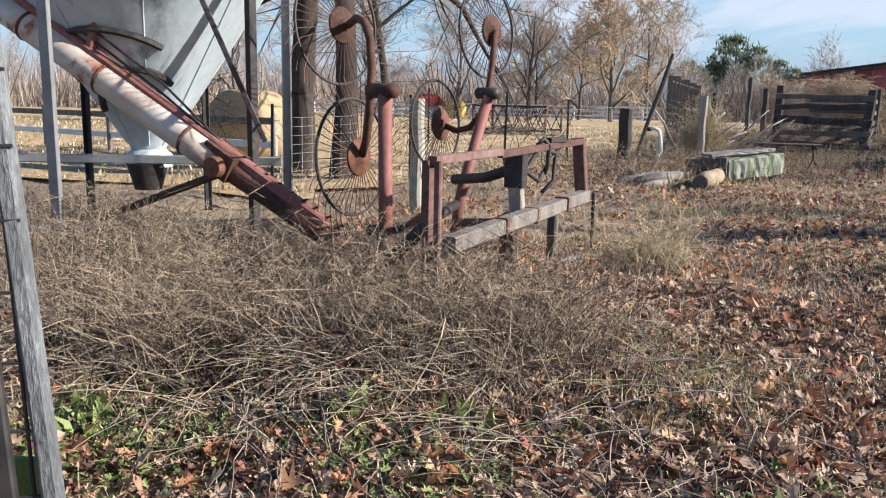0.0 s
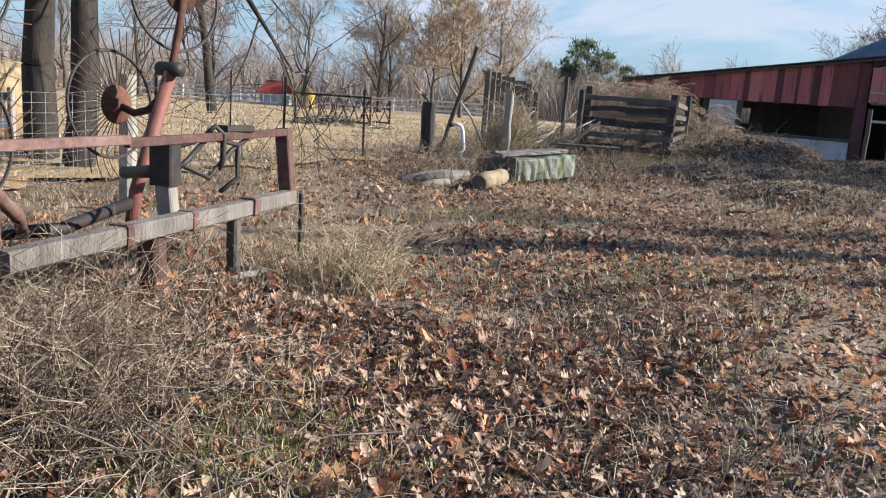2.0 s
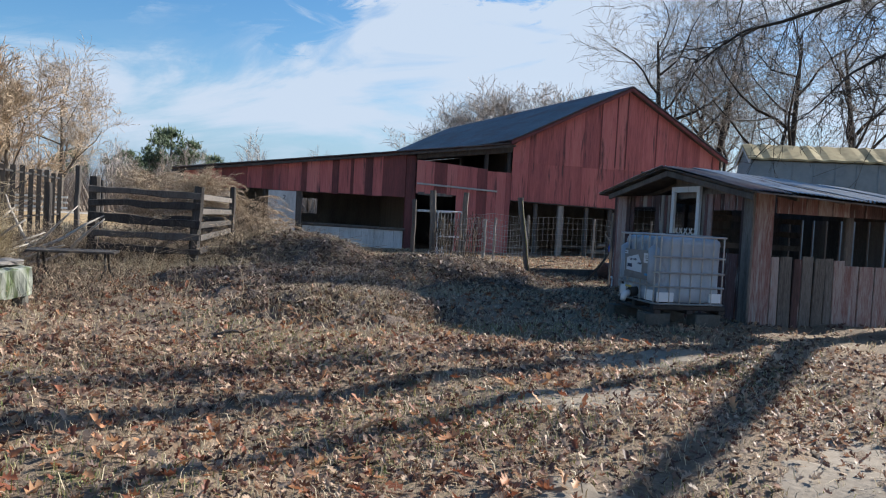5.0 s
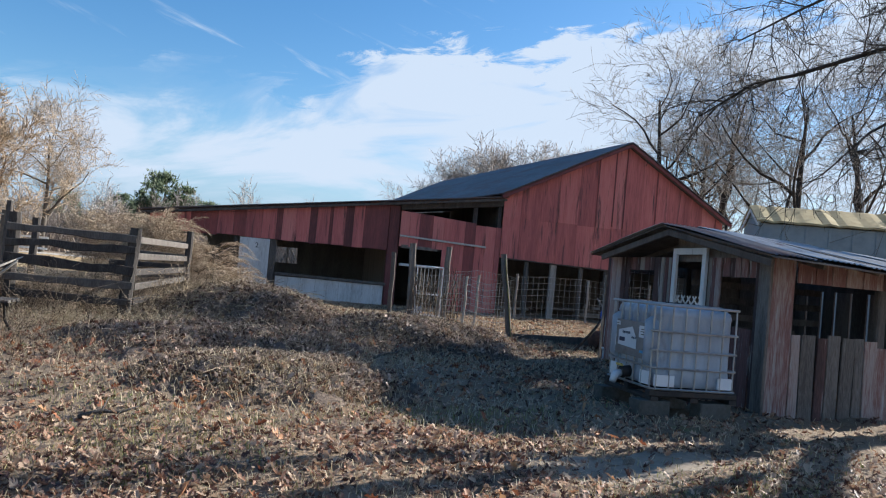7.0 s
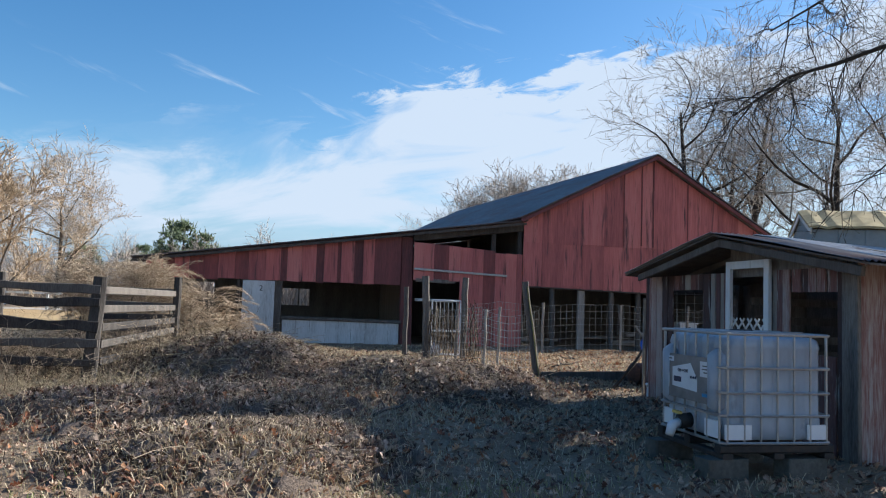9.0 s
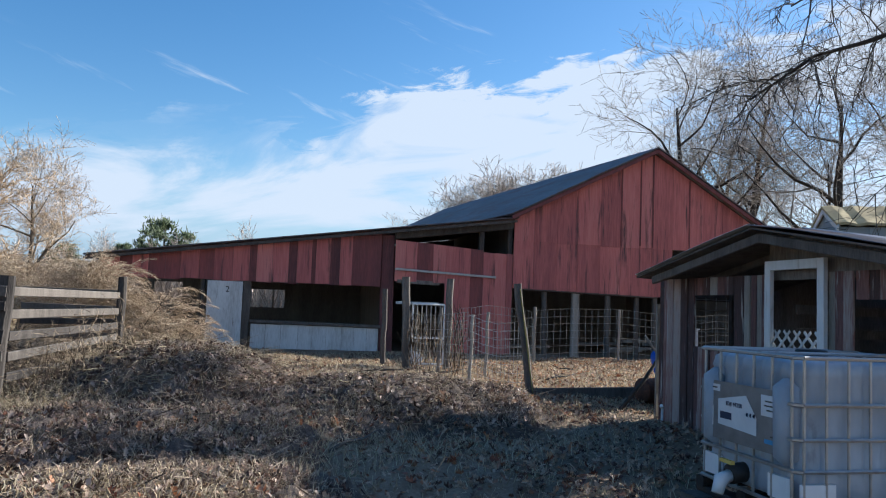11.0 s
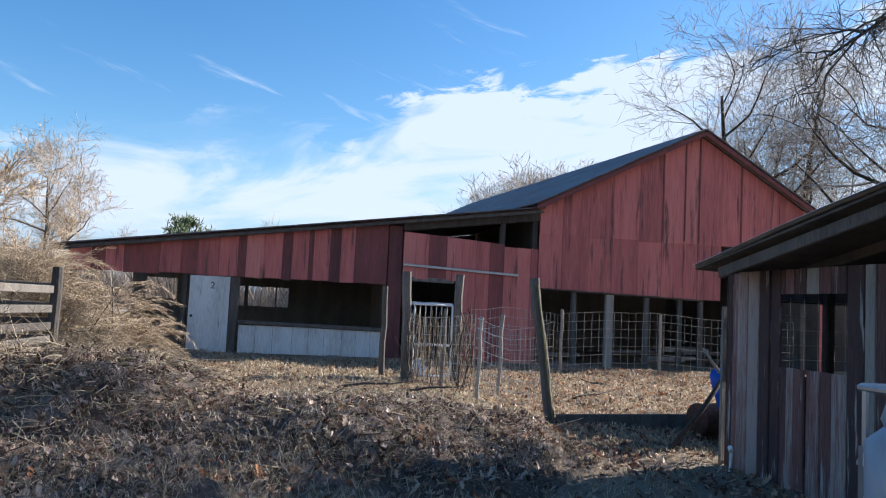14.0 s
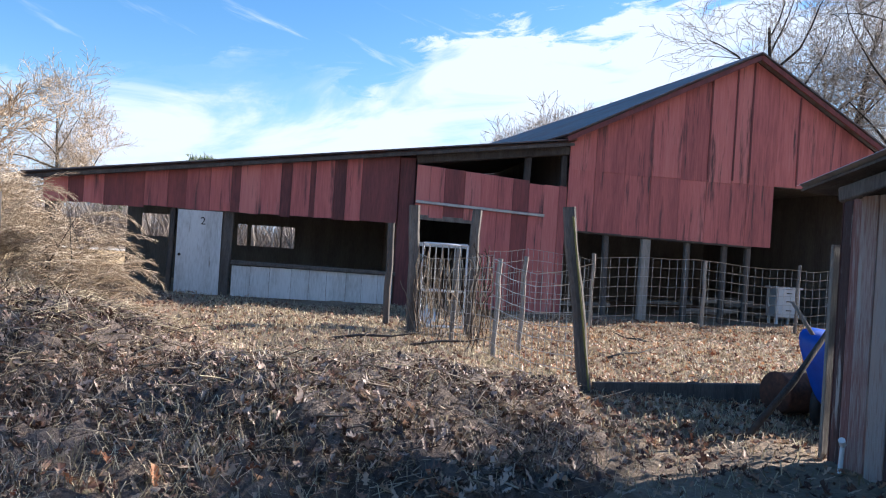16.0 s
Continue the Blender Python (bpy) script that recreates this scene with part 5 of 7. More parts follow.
    for x in (-0.6, 0.35):
        Shape().tube([(x - 0.1, 17.15, z - 0.02), (x + 0.02, 17.2, z + 0.22), (x, 17.25, z + 0.47), (x, 17.5, z + 0.47), (x + 0.02, 17.55, z + 0.22), (x + 0.14, 17.6, z - 0.02)], 0.018, 8).make("leg", DARKSTEEL, be, "", True)
    # white water pipe
    x, y = -2.65, 17.2
    z = gz(x, y)
    hy = thing("water_pipe", (x, y, z), "bent white plastic water pipe standing by the fence", "pipe")
    Shape().tube([(x - 0.02, y, z - 0.05), (x, y, z + 0.2), (x + 0.06, y, z + 0.26), (x + 0.02, y, z + 0.6), (x - 0.02, y, z + 0.72), (x - 0.12, y - 0.02, z + 0.76), (x - 0.2, y - 0.03, z + 0.74)], 0.038, 10).make("pipe", WHITE, hy, "", True)
    Shape().tube([(x - 0.18, y - 0.03, z + 0.74), (x - 0.26, y - 0.04, z + 0.73)], 0.045, 10).make("cap", DARKSTEEL, hy, "", True)
    s = Shape().tube([(x - 0.28, y + 0.05, z + 0.02), (x + 0.3, y, z + 0.05)], 0.035, 8)
    tagged(s.make("loose_pipe", WHITE), "short white pipe lying on the ground", "pipe")
    # heavy fence posts
    upright("wooden_post", -3.4, 17.3, 1.58, 0.27, 0.24, DARKWOOD, "thick dark wooden corner post wrapped in fence wire", "post")
    pb = Shape().tube([(-3.2, 17.5, 0.35), (-3.0, 17.54, 1.2), (-2.72, 17.58, 2.1), (-2.55, 17.6, 2.75)], [0.05, 0.045, 0.055, 0.035], 8)
    tagged(pb.make("leaning_pole", DARKWOOD), "leaning grey brace pole against the corner post", "pole")
    upright("wooden_post", -1.9, 18.2, 1.9, 0.15, 0.13, GREYWOOD, "weathered fence post beside tall dry grass", "post")
    for x, y, h, l in ((-4.35, 16.1, 1.4, (-0.03, 0)), (-4.9, 13.7, 1.5, (0.02, 0)), (-9.2, 19.5, 1.5, (0, 0)), (-5.6, 11.2, 1.4, (0, 0)), (-6.6, 8.9, 1.4, (0.03, 0))):
        t_post(x, y, h, l)
    upright("wooden_post", -4.35, 8.9, 1.65, 0.16, 0.15, MOSSY, "mossy round wooden fence post behind the rake", "post")
    for a, b in (((-3.45, 17.5), (-4.35, 16.1)), ((-4.35, 16.1), (-4.9, 13.7)), ((-4.9, 13.7), (-5.6, 11.2)), ((-5.6, 11.2), (-6.6, 8.9)), ((-3.45, 17.5), (-1.9, 18.2))):
        wire_mesh("wire_fence", a, b, 1.15, 0.16, 0.13, "thin woven wire fence along the pasture", 0.0022, 0.04)
    # tall dark slatted panel
    dk = thing("slat_fence", (-3.2, 23, 0.5), "row of tall black upright steel fence slats", "fence")
    for i in range(11):
        x, y = -3.2 - 0.03 * i, 22.0 + i * 0.95
        Shape().beam((x, y, 0.35), (x, y, 2.48 + 0.03 * (i % 3)), 0.12, 0.04, (0.9, 0.4, 0), 0.1).make("slat", DARKSTEEL, dk)
    Shape().beam((-3.2, 22.05, 1.2), (-3.5, 31.5, 1.2), 0.03, 0.05).make("rail", DARKSTEEL, dk)
    Shape().beam((-3.2, 22.05, 2.35), (-3.5, 31.5, 2.35), 0.03, 0.05).make("rail", DARKSTEEL, dk)
    upright("wooden_post", -1.24, 23.0, 2.48, 0.11, 0.1, DARKWOOD, "tall thin dark post behind the rail fence", "post")
    upright("wooden_post", -0.85, 23.5, 2.2, 0.14, 0.12, DARKWOOD, "dark post behind the rail fence", "post")
    # fallen branches against the fence
    rnd = random.Random(31)
    for i in range(14):
        x, y = rnd.uniform(-2.6, -0.9), rnd.uniform(18.9, 20.2)
        z = gz(x, y)
        L = rnd.uniform(1.1, 2.2)
        a = rnd.uniform(-1.1, 1.1) + (math.pi if i % 4 == 3 else 0)
        el = rnd.uniform(0.2, 1.0)
        p = [Vector((x, y, z + 0.02))]
        for k in range(4):
            p.append(p[-1] + Vector((math.cos(a) * math.cos(el), 0.5 * math.sin(a), math.sin(el))) * L / 4 + Vector((rnd.uniform(-0.05, 0.05), 0, rnd.uniform(-0.05, 0.05))))
        tagged(Shape().tube(p, [0.04, 0.035, 0.03, 0.022, 0.012], 6).make("fallen_branch", PALEWOOD, None, "", True), "pale dead branch propped against the fence", "branch", "dead branches")


build_yard_things()


# ---- fences, gate and things near the barn ----
def build_barnyard():
    leaning = upright("gate_post", 8.92, 21.5, 2.34, 0.11, 0.11, DARKWOOD, "leaning grey gate post with a mossy edge", "post", (-0.3, 0))
    Shape().beam((8.91, 21.438, 0.62), (8.65, 21.438, 2.25), 0.012, 0.035, (1, 0, 0)).make("moss_strip", TURF, leaning)
    bd = Shape().beam((8.98, 21.52, 0.58), (11.15, 21.75, 0.6), 0.05, 0.22)
    tagged(bd.make("kick_board", DARKWOOD), "dark board on edge between the gate posts", "board")
    for x, y, h in ((8.55, 24.0, 1.8), (9.2, 25.2, 1.85), (8.25, 25.4, 1.9)):
        upright("fence_stake", x, y, h, 0.06, 0.05, GREYWOOD, "thin grey wooden fence stake", "stake", (0.02, 0), "grey stakes of the barn fence")
    upright("gate_post", 7.85, 26.9, 2.56, 0.17, 0.15, GREYWOOD, "tall grey wooden gate post by the barn doorway", "post", (-0.08, 0), "barn gate posts")
    upright("gate_post", 8.78, 26.95, 2.56, 0.15, 0.14, GREYWOOD, "tall grey wooden gate post by the barn doorway", "post", (0.03, 0), "barn gate posts")
    upright("gate_post", 7.55, 28.5, 2.3, 0.12, 0.12, DARKWOOD, "dark wooden post near the barn corner", "post")
    gt = thing("metal_gate", (8.3, 26.9, 0.5), "pale tubular steel gate filled with upright bars", "gate")
    for z in (0.62, 1.2, 1.96):
        Shape().tube([(7.95, 26.88, z), (8.68, 26.9, z)], 0.022, 8).make("rail", WHITE, gt, "", True)
    for i in range(8):
        x = 7.95 + i * 0.73 / 7
        Shape().tube([(x, 26.89, 0.62), (x, 26.89, 1.96)], 0.018 if i in (0, 7) else 0.01, 8).make("bar", WHITE if i in (0, 7) else WIRE, gt)
    wire_mesh("wire_fence", (8.9, 21.5), (8.5, 24.0), 1.2, 0.15, 0.15, "galvanised wire fence running to the barn gate", 0.004, 0.08)
    wire_mesh("wire_fence", (8.5, 24.0), (7.85, 26.9), 1.25, 0.15, 0.15, "galvanised wire fence running to the barn gate", 0.004, 0.05, 0.05, 0.02)
    wire_mesh("wire_fence", (9.1, 27.2), (11.8, 29.6), 1.35, 0.17, 0.2, "welded wire panel in front of the barn stalls", 0.0035)
    wire_mesh("wire_fence", (11.8, 29.6), (18.6, 30.8), 1.4, 0.2, 0.2, "welded wire panel in front of the barn stalls", 0.004)
    for x, y, h in ((11.8, 29.6, 2.0), (14.5, 30.1, 2.0), (17.0, 30.55, 2.05)):
        upright("fence_stake", x, y, h, 0.07, 0.06, GREYWOOD, "thin grey wooden fence stake", "stake", (0.01, 0), "grey stakes of the barn fence")
    # vines tangled on the wire
    rnd = random.Random(12)
    s = Shape()
    for cx, cy, n in ((8.0, 26.4, 26), (8.4, 24.5, 18), (8.15, 25.5, 14), (8.9, 26.9, 14)):
        for i in range(n):
            p = [Vector((cx + rnd.uniform(-0.15, 0.15), cy + rnd.uniform(-0.3, 0.3), gz(cx, cy) + rnd.uniform(0, 0.2)))]
            for k in range(5):
                p.append(p[-1] + Vector((rnd.uniform(-0.09, 0.09), rnd.uniform(-0.12, 0.12), rnd.uniform(0.05, 0.36))))
            s.tube(p, 0.007, 3, False)
    tagged(s.make("dry_vines", STEM), "dry brown vines climbing the wire fence", "vine", "", "stuff")
    # wheelbarrow tipped up against the shed
    z = gz(10.7, 20.6)
    wb = thing("wheelbarrow", (10.75, 20.7, z), "blue wheelbarrow tipped up behind the shed corner", "wheelbarrow")
    tr = Shape()
    # dish seen from below, rim towards the shed; (set back, half width, half height)
    rings = [(0.0, 0.2, 0.24), (0.02, 0.23, 0.27), (0.22, 0.29, 0.34), (0.235, 0.315, 0.365), (0.25, 0.3, 0.35)]
    n = 28
    tilt_ = radians(-9)
    vs = []
    for d, w, h in rings:
        for k in range(n):
            a = 6.2832 * k / n
            c_, s_ = math.cos(a), math.sin(a)
            c_, s_ = math.copysign(abs(c_) ** 0.55, c_), math.copysign(abs(s_) ** 0.55, s_)
            u, v = w * c_ * (1.0 + 0.18 * s_), h * s_
            vs.append((10.9 + u * math.cos(tilt_) - v * math.sin(tilt_) * -1.0, 20.42 + d + 0.12 * v, 1.0 + v * math.cos(tilt_) + u * math.sin(tilt_)))
    tr.add(vs, [(i * n + k, i * n + (k + 1) % n, (i + 1) * n + (k + 1) % n, (i + 1) * n + k) for i in range(4) for k in range(n)] + [tuple(range(n))])
    tray = tr.make("tray", BLUE, wb, "blue plastic tray", True)
    for k in range(5):
        Shape().box((10.64 + 0.012 * k, 20.415 - 0.004 * k, 1.09 - 0.035 * k), (0.03, 0.004, 0.022)).make("print_mark", WHITE, tray)
    for o in (0.0, 0.34):
        Shape().tube([(10.95 + o, 20.72, z + 0.12), (10.75 + o, 20.66, 1.2), (10.55 + o, 20.62, 1.42), (10.4 + o, 20.6, 1.6)], [0.02, 0.02, 0.019, 0.016], 8).make("handle", GREYWOOD, wb, "", True)
    tyre = Shape().lathe((0, 0, 0), [(0.1, -0.05), (0.19, -0.05), (0.22, 0.0), (0.19, 0.05), (0.1, 0.05)], 22, "y").make("wheel", DARKSTEEL, wb, "", True)
    tyre.matrix_parent_inverse = Matrix()
    tyre.matrix_basis = pose(0.25, 0.25, 0.22, 0, 0, 35)
    dr = thing("steel_drum", (11.0, 21.3, gz(11.0, 21.3)), "rusty dark drum lying on its side", "drum")
    zz = gz(11.0, 21.3) + 0.21
    Shape().tube([(10.66 + q, 21.2 + q * 0.2, zz) for q in (0, 0.02, 0.05, 0.28, 0.3, 0.32, 0.82, 0.85)], [0.19, 0.205, 0.195, 0.195, 0.205, 0.195, 0.195, 0.2], 26).make("shell", RUST, dr, "", True)
    Shape().tube([(10.68, 21.204, zz), (10.7, 21.208, zz)], [0.185, 0.185], 26).make("head", DARKSTEEL, dr, "dark rusted end")
    pl = Shape().tube([(9.75, 20.1, gz(9.75, 20.1) + 0.01), (10.2, 20.2, 0.98), (10.66, 20.3, 1.56)], [0.03, 0.028, 0.022], 8)
    tagged(pl.make("leaning_pole", DARKWOOD, None, "", True), "dark pole leaning across the gateway", "pole")
    rp = Shape().tube([(10.0, 19.32, gz(10, 19.3) - 0.05), (10.0, 19.3, 0.68)], 0.016, 8)
    rp.tube([(10.0, 19.3, 0.68), (9.96, 19.26, 0.72)], 0.024, 8)
    tagged(rp.make("water_pipe", WHITE), "thin white riser pipe at the foot of the shed", "pipe")
    sp = Shape().beam((10.13, 19.68, 0.3), (10.14, 19.69, 2.08), 0.1, 0.03, (1, 0.3, 0))
    tagged(sp.make("loose_plank", GREYWOOD), "grey plank leaning on the shed corner", "plank")
    bag = Shape()
    br_ = random.Random(8)
    nx, ny = 26, 5
    vs = []
    for i in range(nx):
        f = i / (nx - 1)
        for j in range(ny):
            g_ = j / (ny - 1) - 0.5
            vs.append((8.36 - 0.14 * f + 0.16 * g_ + br_.uniform(-0.03, 0.03), 29.6 - 2.3 * f + br_.uniform(-0.05, 0.05), gz(8.3, 29 - 2 * f) + 0.06 + (0.2 + 0.1 * math.sin(f * 17)) * (0.5 + g_) + br_.uniform(-0.03, 0.04)))
    bag.add(vs, [(i * ny + j, i * ny + j + 1, (i + 1) * ny + j + 1, (i + 1) * ny + j) for i in range(nx - 1) for j in range(ny - 1)])
    tagged(bag.make("feed_sack", WHITE, None, "", True), "crumpled white plastic sacking along the wire fence", "sack")
    for i, (x, y, a, L) in enumerate(((10.3, 24.6, 0.4, 0.9), (11.8, 26.5, 2.4, 0.7), (10.4, 22.7, -0.6, 0.6), (7.6, 24.9, 0.1, 1.2), (6.5, 25.2, -0.15, 1.3), (5.4, 17.4, 0.8, 0.8), (2.2, 13.2, 0.3, 0.5))):
        p0 = Vector((x, y, float(top_z(x, y)) + 0.03))
        d = Vector((math.cos(a), math.sin(a), 0.1)) * L / 3
        fb = Shape().tube([p0, p0 + d + Vector((0, 0.03, 0.03)), p0 + d * 2, p0 + d * 3 + Vector((0, -0.04, 0.05))], [0.022, 0.02, 0.014, 0.006], 6)
        fb.tube([p0 + d, p0 + d * 1.5 + Vector((-d.y, d.x, 0.15)) * 0.8], [0.012, 0.005], 5)
        tagged(fb.make("fallen_branch", DARKWOOD, None, "", True), "small dark fallen branch on the leaves", "branch", "small fallen branches")
    fz = thing("white_cabinet", (18.7, 33.7, 0.5), "old white enamel cabinet in the barn stall", "cabinet")
    Shape().box((18.7, 33.75, 1.05), (0.66, 0.5, 0.75)).make("body", WHITEBOX, fz)
    Shape().box((18.7, 33.74, 1.46), (0.76, 0.56, 0.05)).make("top", WHITEBOX, fz)
    for k, zk in enumerate((0.84, 1.08, 1.3)):
        d_ = Shape().box((18.7, 33.49, zk), (0.6, 0.02, 0.2)).make("drawer", WHITEBOX, fz)
        Shape().box((18.7, 33.47, zk + 0.02), (0.14, 0.03, 0.025)).make("handle", DARKSTEEL, d_)
    for dx in (-0.27, 0.27):
        for dy in (0.05, 0.4):
            Shape().box((18.7 + dx, 33.52 + dy, 0.58), (0.06, 0.06, 0.22)).make("leg", WHITEBOX, fz)
    rnd = random.Random(2)
    for i in range(9):
        x = rnd.uniform(12.6, 19.6)
        y = rnd.uniform(33.4, 35.5)
        tagged(Shape().beam((x - 0.8, y, 0.6 + 0.12 * (i % 4)), (x + 0.8, y + 0.2, 0.62 + 0.12 * (i % 4)), 0.16, 0.1).make("timber", GREYWOOD), "old grey timber stacked in the barn stall", "timber", "timbers in the stall")


build_barnyard()


# ---- building behind the shed, far field things ----
def build_far():
    b = thing("storage_building", (17.5, 23.5, 0.5), "grey-blue sided storage building with a low mossy tan roof", "building")
    x0, x1, y0, y1, ez, rz = 15.6, 22.0, 22.2, 24.0, 3.72, 4.12
    ym = (y0 + y1) / 2
    Shape().box(((x0 + x1) / 2, ym, (ez + 0.4) / 2), (x1 - x0, y1 - y0, ez - 0.4)).make("wall", SIDING, b)
    for k in range(14):
        Shape().beam((x0 + 0.02 + k * 0.52, y0 - 0.012, 0.5), (x0 + 0.02 + k * 0.52, y0 - 0.012, ez - 0.02), 0.05, 0.02, (1, 0, 0)).make("batten", SIDING, b)
    Shape().prism([(x0 - 0.001, y0, ez - 0.02), (x0 - 0.001, y1, ez - 0.02), (x0 - 0.001, ym, rz)], (0.05, 0, 0)).make("gable", SIDING, b)
    for ya in (y0 - 0.12, y1 + 0.12):
        Shape().beam((x0 - 0.05, ya, ez - 0.04), (x0 - 0.05, ym, rz + 0.02), 0.03, 0.13).make("barge_board", WHITEWOOD, b)
        q = Shape()
        ks = [(x0 - 0.08 + (x1 - x0 + 0.2) * k / 36, 0.015 * math.sin(k * 2.3) + 0.012 * (k % 2)) for k in range(37)]
        q.add([(xa, yy, zz + h_) for xa, h_ in ks for yy, zz in ((ya, ez + 0.01), (ym, rz + 0.06), (ym, rz + 0.11), (ya, ez + 0.06))], [(k * 4 + e, k * 4 + 4 + e, k * 4 + 4 + (e + 1) % 4, k * 4 + (e + 1) % 4) for k in range(36) for e in range(4)] + [(0, 1, 2, 3), (147, 146, 145, 144)])
        q.make("roof", TAN, b)
    pivot = Matrix.Translation((15.6, 23.1, 0))
    b.matrix_basis = pivot @ Matrix.Rotation(radians(-24), 4, "Z") @ pivot.inverted() @ b.matrix_basis
    # round bale and hay feeders
    bale = Shape().lathe((-10.6, 13.0, gz(-10.6, 13) + 0.72), [(0, 0), (0.7, 0.0), (0.75, 0.06), (0.76, 0.6), (0.75, 1.15), (0.7, 1.2), (0, 1.2)], 30, "y").make("hay_bale", HAY, None, "", True)
    tagged(bale, "round golden hay bale standing in the pasture", "hay bale")
    fd = thing("hay_feeder", (-9.0, 27, 0.5), "rusty rectangular hay feeder with criss-cross bars", "hay feeder")
    x0, x1, y0, y1, z0 = -10.6, -7.9, 26.2, 28.2, gz(-9, 27)
    for y in (y0, y1):
        for z in (z0 + 0.25, z0 + 1.08):
            Shape().tube([(x0, y, z), (x1, y, z)], 0.035, 8).make("rail", RUST, fd)
        for i in range(7):
            for s_ in (0, 1):
                a, c = x0 + (x1 - x0) * i / 7, x0 + (x1 - x0) * (i + 1) / 7
                Shape().tube([(a if s_ else c, y, z0 + 0.25), (c if s_ else a, y, z0 + 1.08)], 0.022, 6).make("bar", RUST, fd)
    for x in (x0, x1):
        for y in (y0, y1):
            Shape().beam((x, y, z0 - 0.05), (x, y, z0 + 1.13), 0.07, 0.07, (1, 0, 0)).make("post", RUST, fd)
        Shape().tube([(x, y0, z0 + 1.08), (x, y1, z0 + 1.08)], 0.035, 8).make("rail", RUST, fd)
    rnd = random.Random(6)
    hs = Shape()
    for i in range(900):
        a, r = rnd.uniform(0, 6.28), rnd.random() ** 0.5
        x, y = -9.2 + 1.9 * r * math.cos(a), 26.6 + 1.0 * r * math.sin(a)
        q = rnd.uniform(0, 6.28)
        z = z0 + 0.35 * (1 - r) + rnd.uniform(0, 0.12)
        d = Vector((math.cos(q), math.sin(q), rnd.uniform(-0.3, 0.5))) * 0.2
        hs.beam(Vector((x, y, z)) - d, Vector((x, y, z)) + d, 0.03, 0.02)
    tagged(hs.make("loose_hay", STRAW), "loose dry hay heaped under the feeder", "hay", "", "stuff")
    # far red-roofed stall and yellow cover
    rd = thing("field_stall", (-28.6, 60.6, 0.5), "far small stall with a bright red roof", "stall")
    Shape().box((-28.6, 60.6, 0.95), (2.0, 1.6, 1.0)).make("wall", WHITEWOOD, rd)
    Shape().prism([(-29.9, 59.5, 1.4), (-27.3, 59.5, 1.4), (-27.8, 60.6, 2.4), (-29.4, 60.6, 2.4)], (0, 0.06, 0.04)).make("roof", FARRED, rd)
    Shape().prism([(-29.9, 61.7, 1.4), (-27.3, 61.7, 1.4), (-27.8, 60.6, 2.4), (-29.4, 60.6, 2.4)], (0, -0.06, 0.04)).make("roof", FARRED, rd)
    yl = thing("covered_stack", (-26, 60.4, 0.5), "far stack under a yellow cover", "stack")
    Shape().lathe((-26.0, 60.4, 0.45), [(0.9, 0), (0.9, 1.0), (0.6, 1.5), (0.2, 1.75), (0, 1.75)], 10).make("cover", FARYELLOW, yl)
    # white board fence along the road
    wf = thing("board_fence", (-30, 66, 0.5), "far white board fence beside the gravel road", "fence")
    for i in range(22):
        x = -75 + i * 3.0
        Shape().box((x, 68, 1.1), (0.16, 0.16, 1.4)).make("post", WHITEWOOD, wf)
    for z in (0.9, 1.3, 1.7):
        Shape().box((-43, 67.9, z), (64, 0.05, 0.15)).make("rail", WHITEWOOD, wf)
    pale = thing("fence_rail", (-16, 12, 0.9), "pale horizontal rail fence across the pasture", "fence")
    for i in range(6):
        x = -22 + i * 2.6
        Shape().beam((x, 14.5 - i * 0.45, 0.2), (x, 14.5 - i * 0.45, 1.35), 0.1, 0.1, (1, 0, 0)).make("post", GREYWOOD, pale)
    for z in (0.75, 1.2):
        Shape().beam((-22, 14.5, z), (-9, 12.25, z), 0.05, 0.13).make("rail", WHITEWOOD if z < 1 else GREYWOOD, pale)


build_far()


def sheet(name, outline, lift, material, label, n=48, rag=0.12, kind="structure"):
    """A thin irregular skin on the ground: centre, half widths, turn."""
    cx, cy, a, b, turn = outline
    V, F = [], []
    rings = 10
    for i in range(rings + 1):
        for k in range(n):
            t = 6.2832 * k / n
            q = i / rings * (1 + rag * (math.sin(3 * t + cx) + 0.6 * math.sin(7 * t + cy) + 0.4 * math.sin(13 * t)))
            x, y = a * q * math.cos(t), b * q * math.sin(t)
            X, Y = cx + x * math.cos(turn) - y * math.sin(turn), cy + x * math.sin(turn) + y * math.cos(turn)
            V.append((X, Y, gz(X, Y) + lift * (1.0 if i < rings else -0.6)))
    for i in range(rings):
        for k in range(n):
            F.append((i * n + k, i * n + (k + 1) % n, (i + 1) * n + (k + 1) % n, (i + 1) * n + k))
    return mass(name, V, F, material, label, "ground", kind, True)


PATCHES = [(5.5, 10.5, 0.9, 0.45, 0.3), (4.45, 8.1, 0.6, 0.4, 0.8), (4.2, 6.8, 0.9, 0.5, 0.5), (6.9, 12.3, 1.2, 0.4, 0.2), (6.6, 8.4, 1.2, 0.6, 0.7), (5.9, 6.6, 1.3, 0.7, 0.6)]
for p in PATCHES:
    sheet("bare_soil", p, 0.012, SAND, "bare pale sandy soil worn through the grass", 96, 0.22)


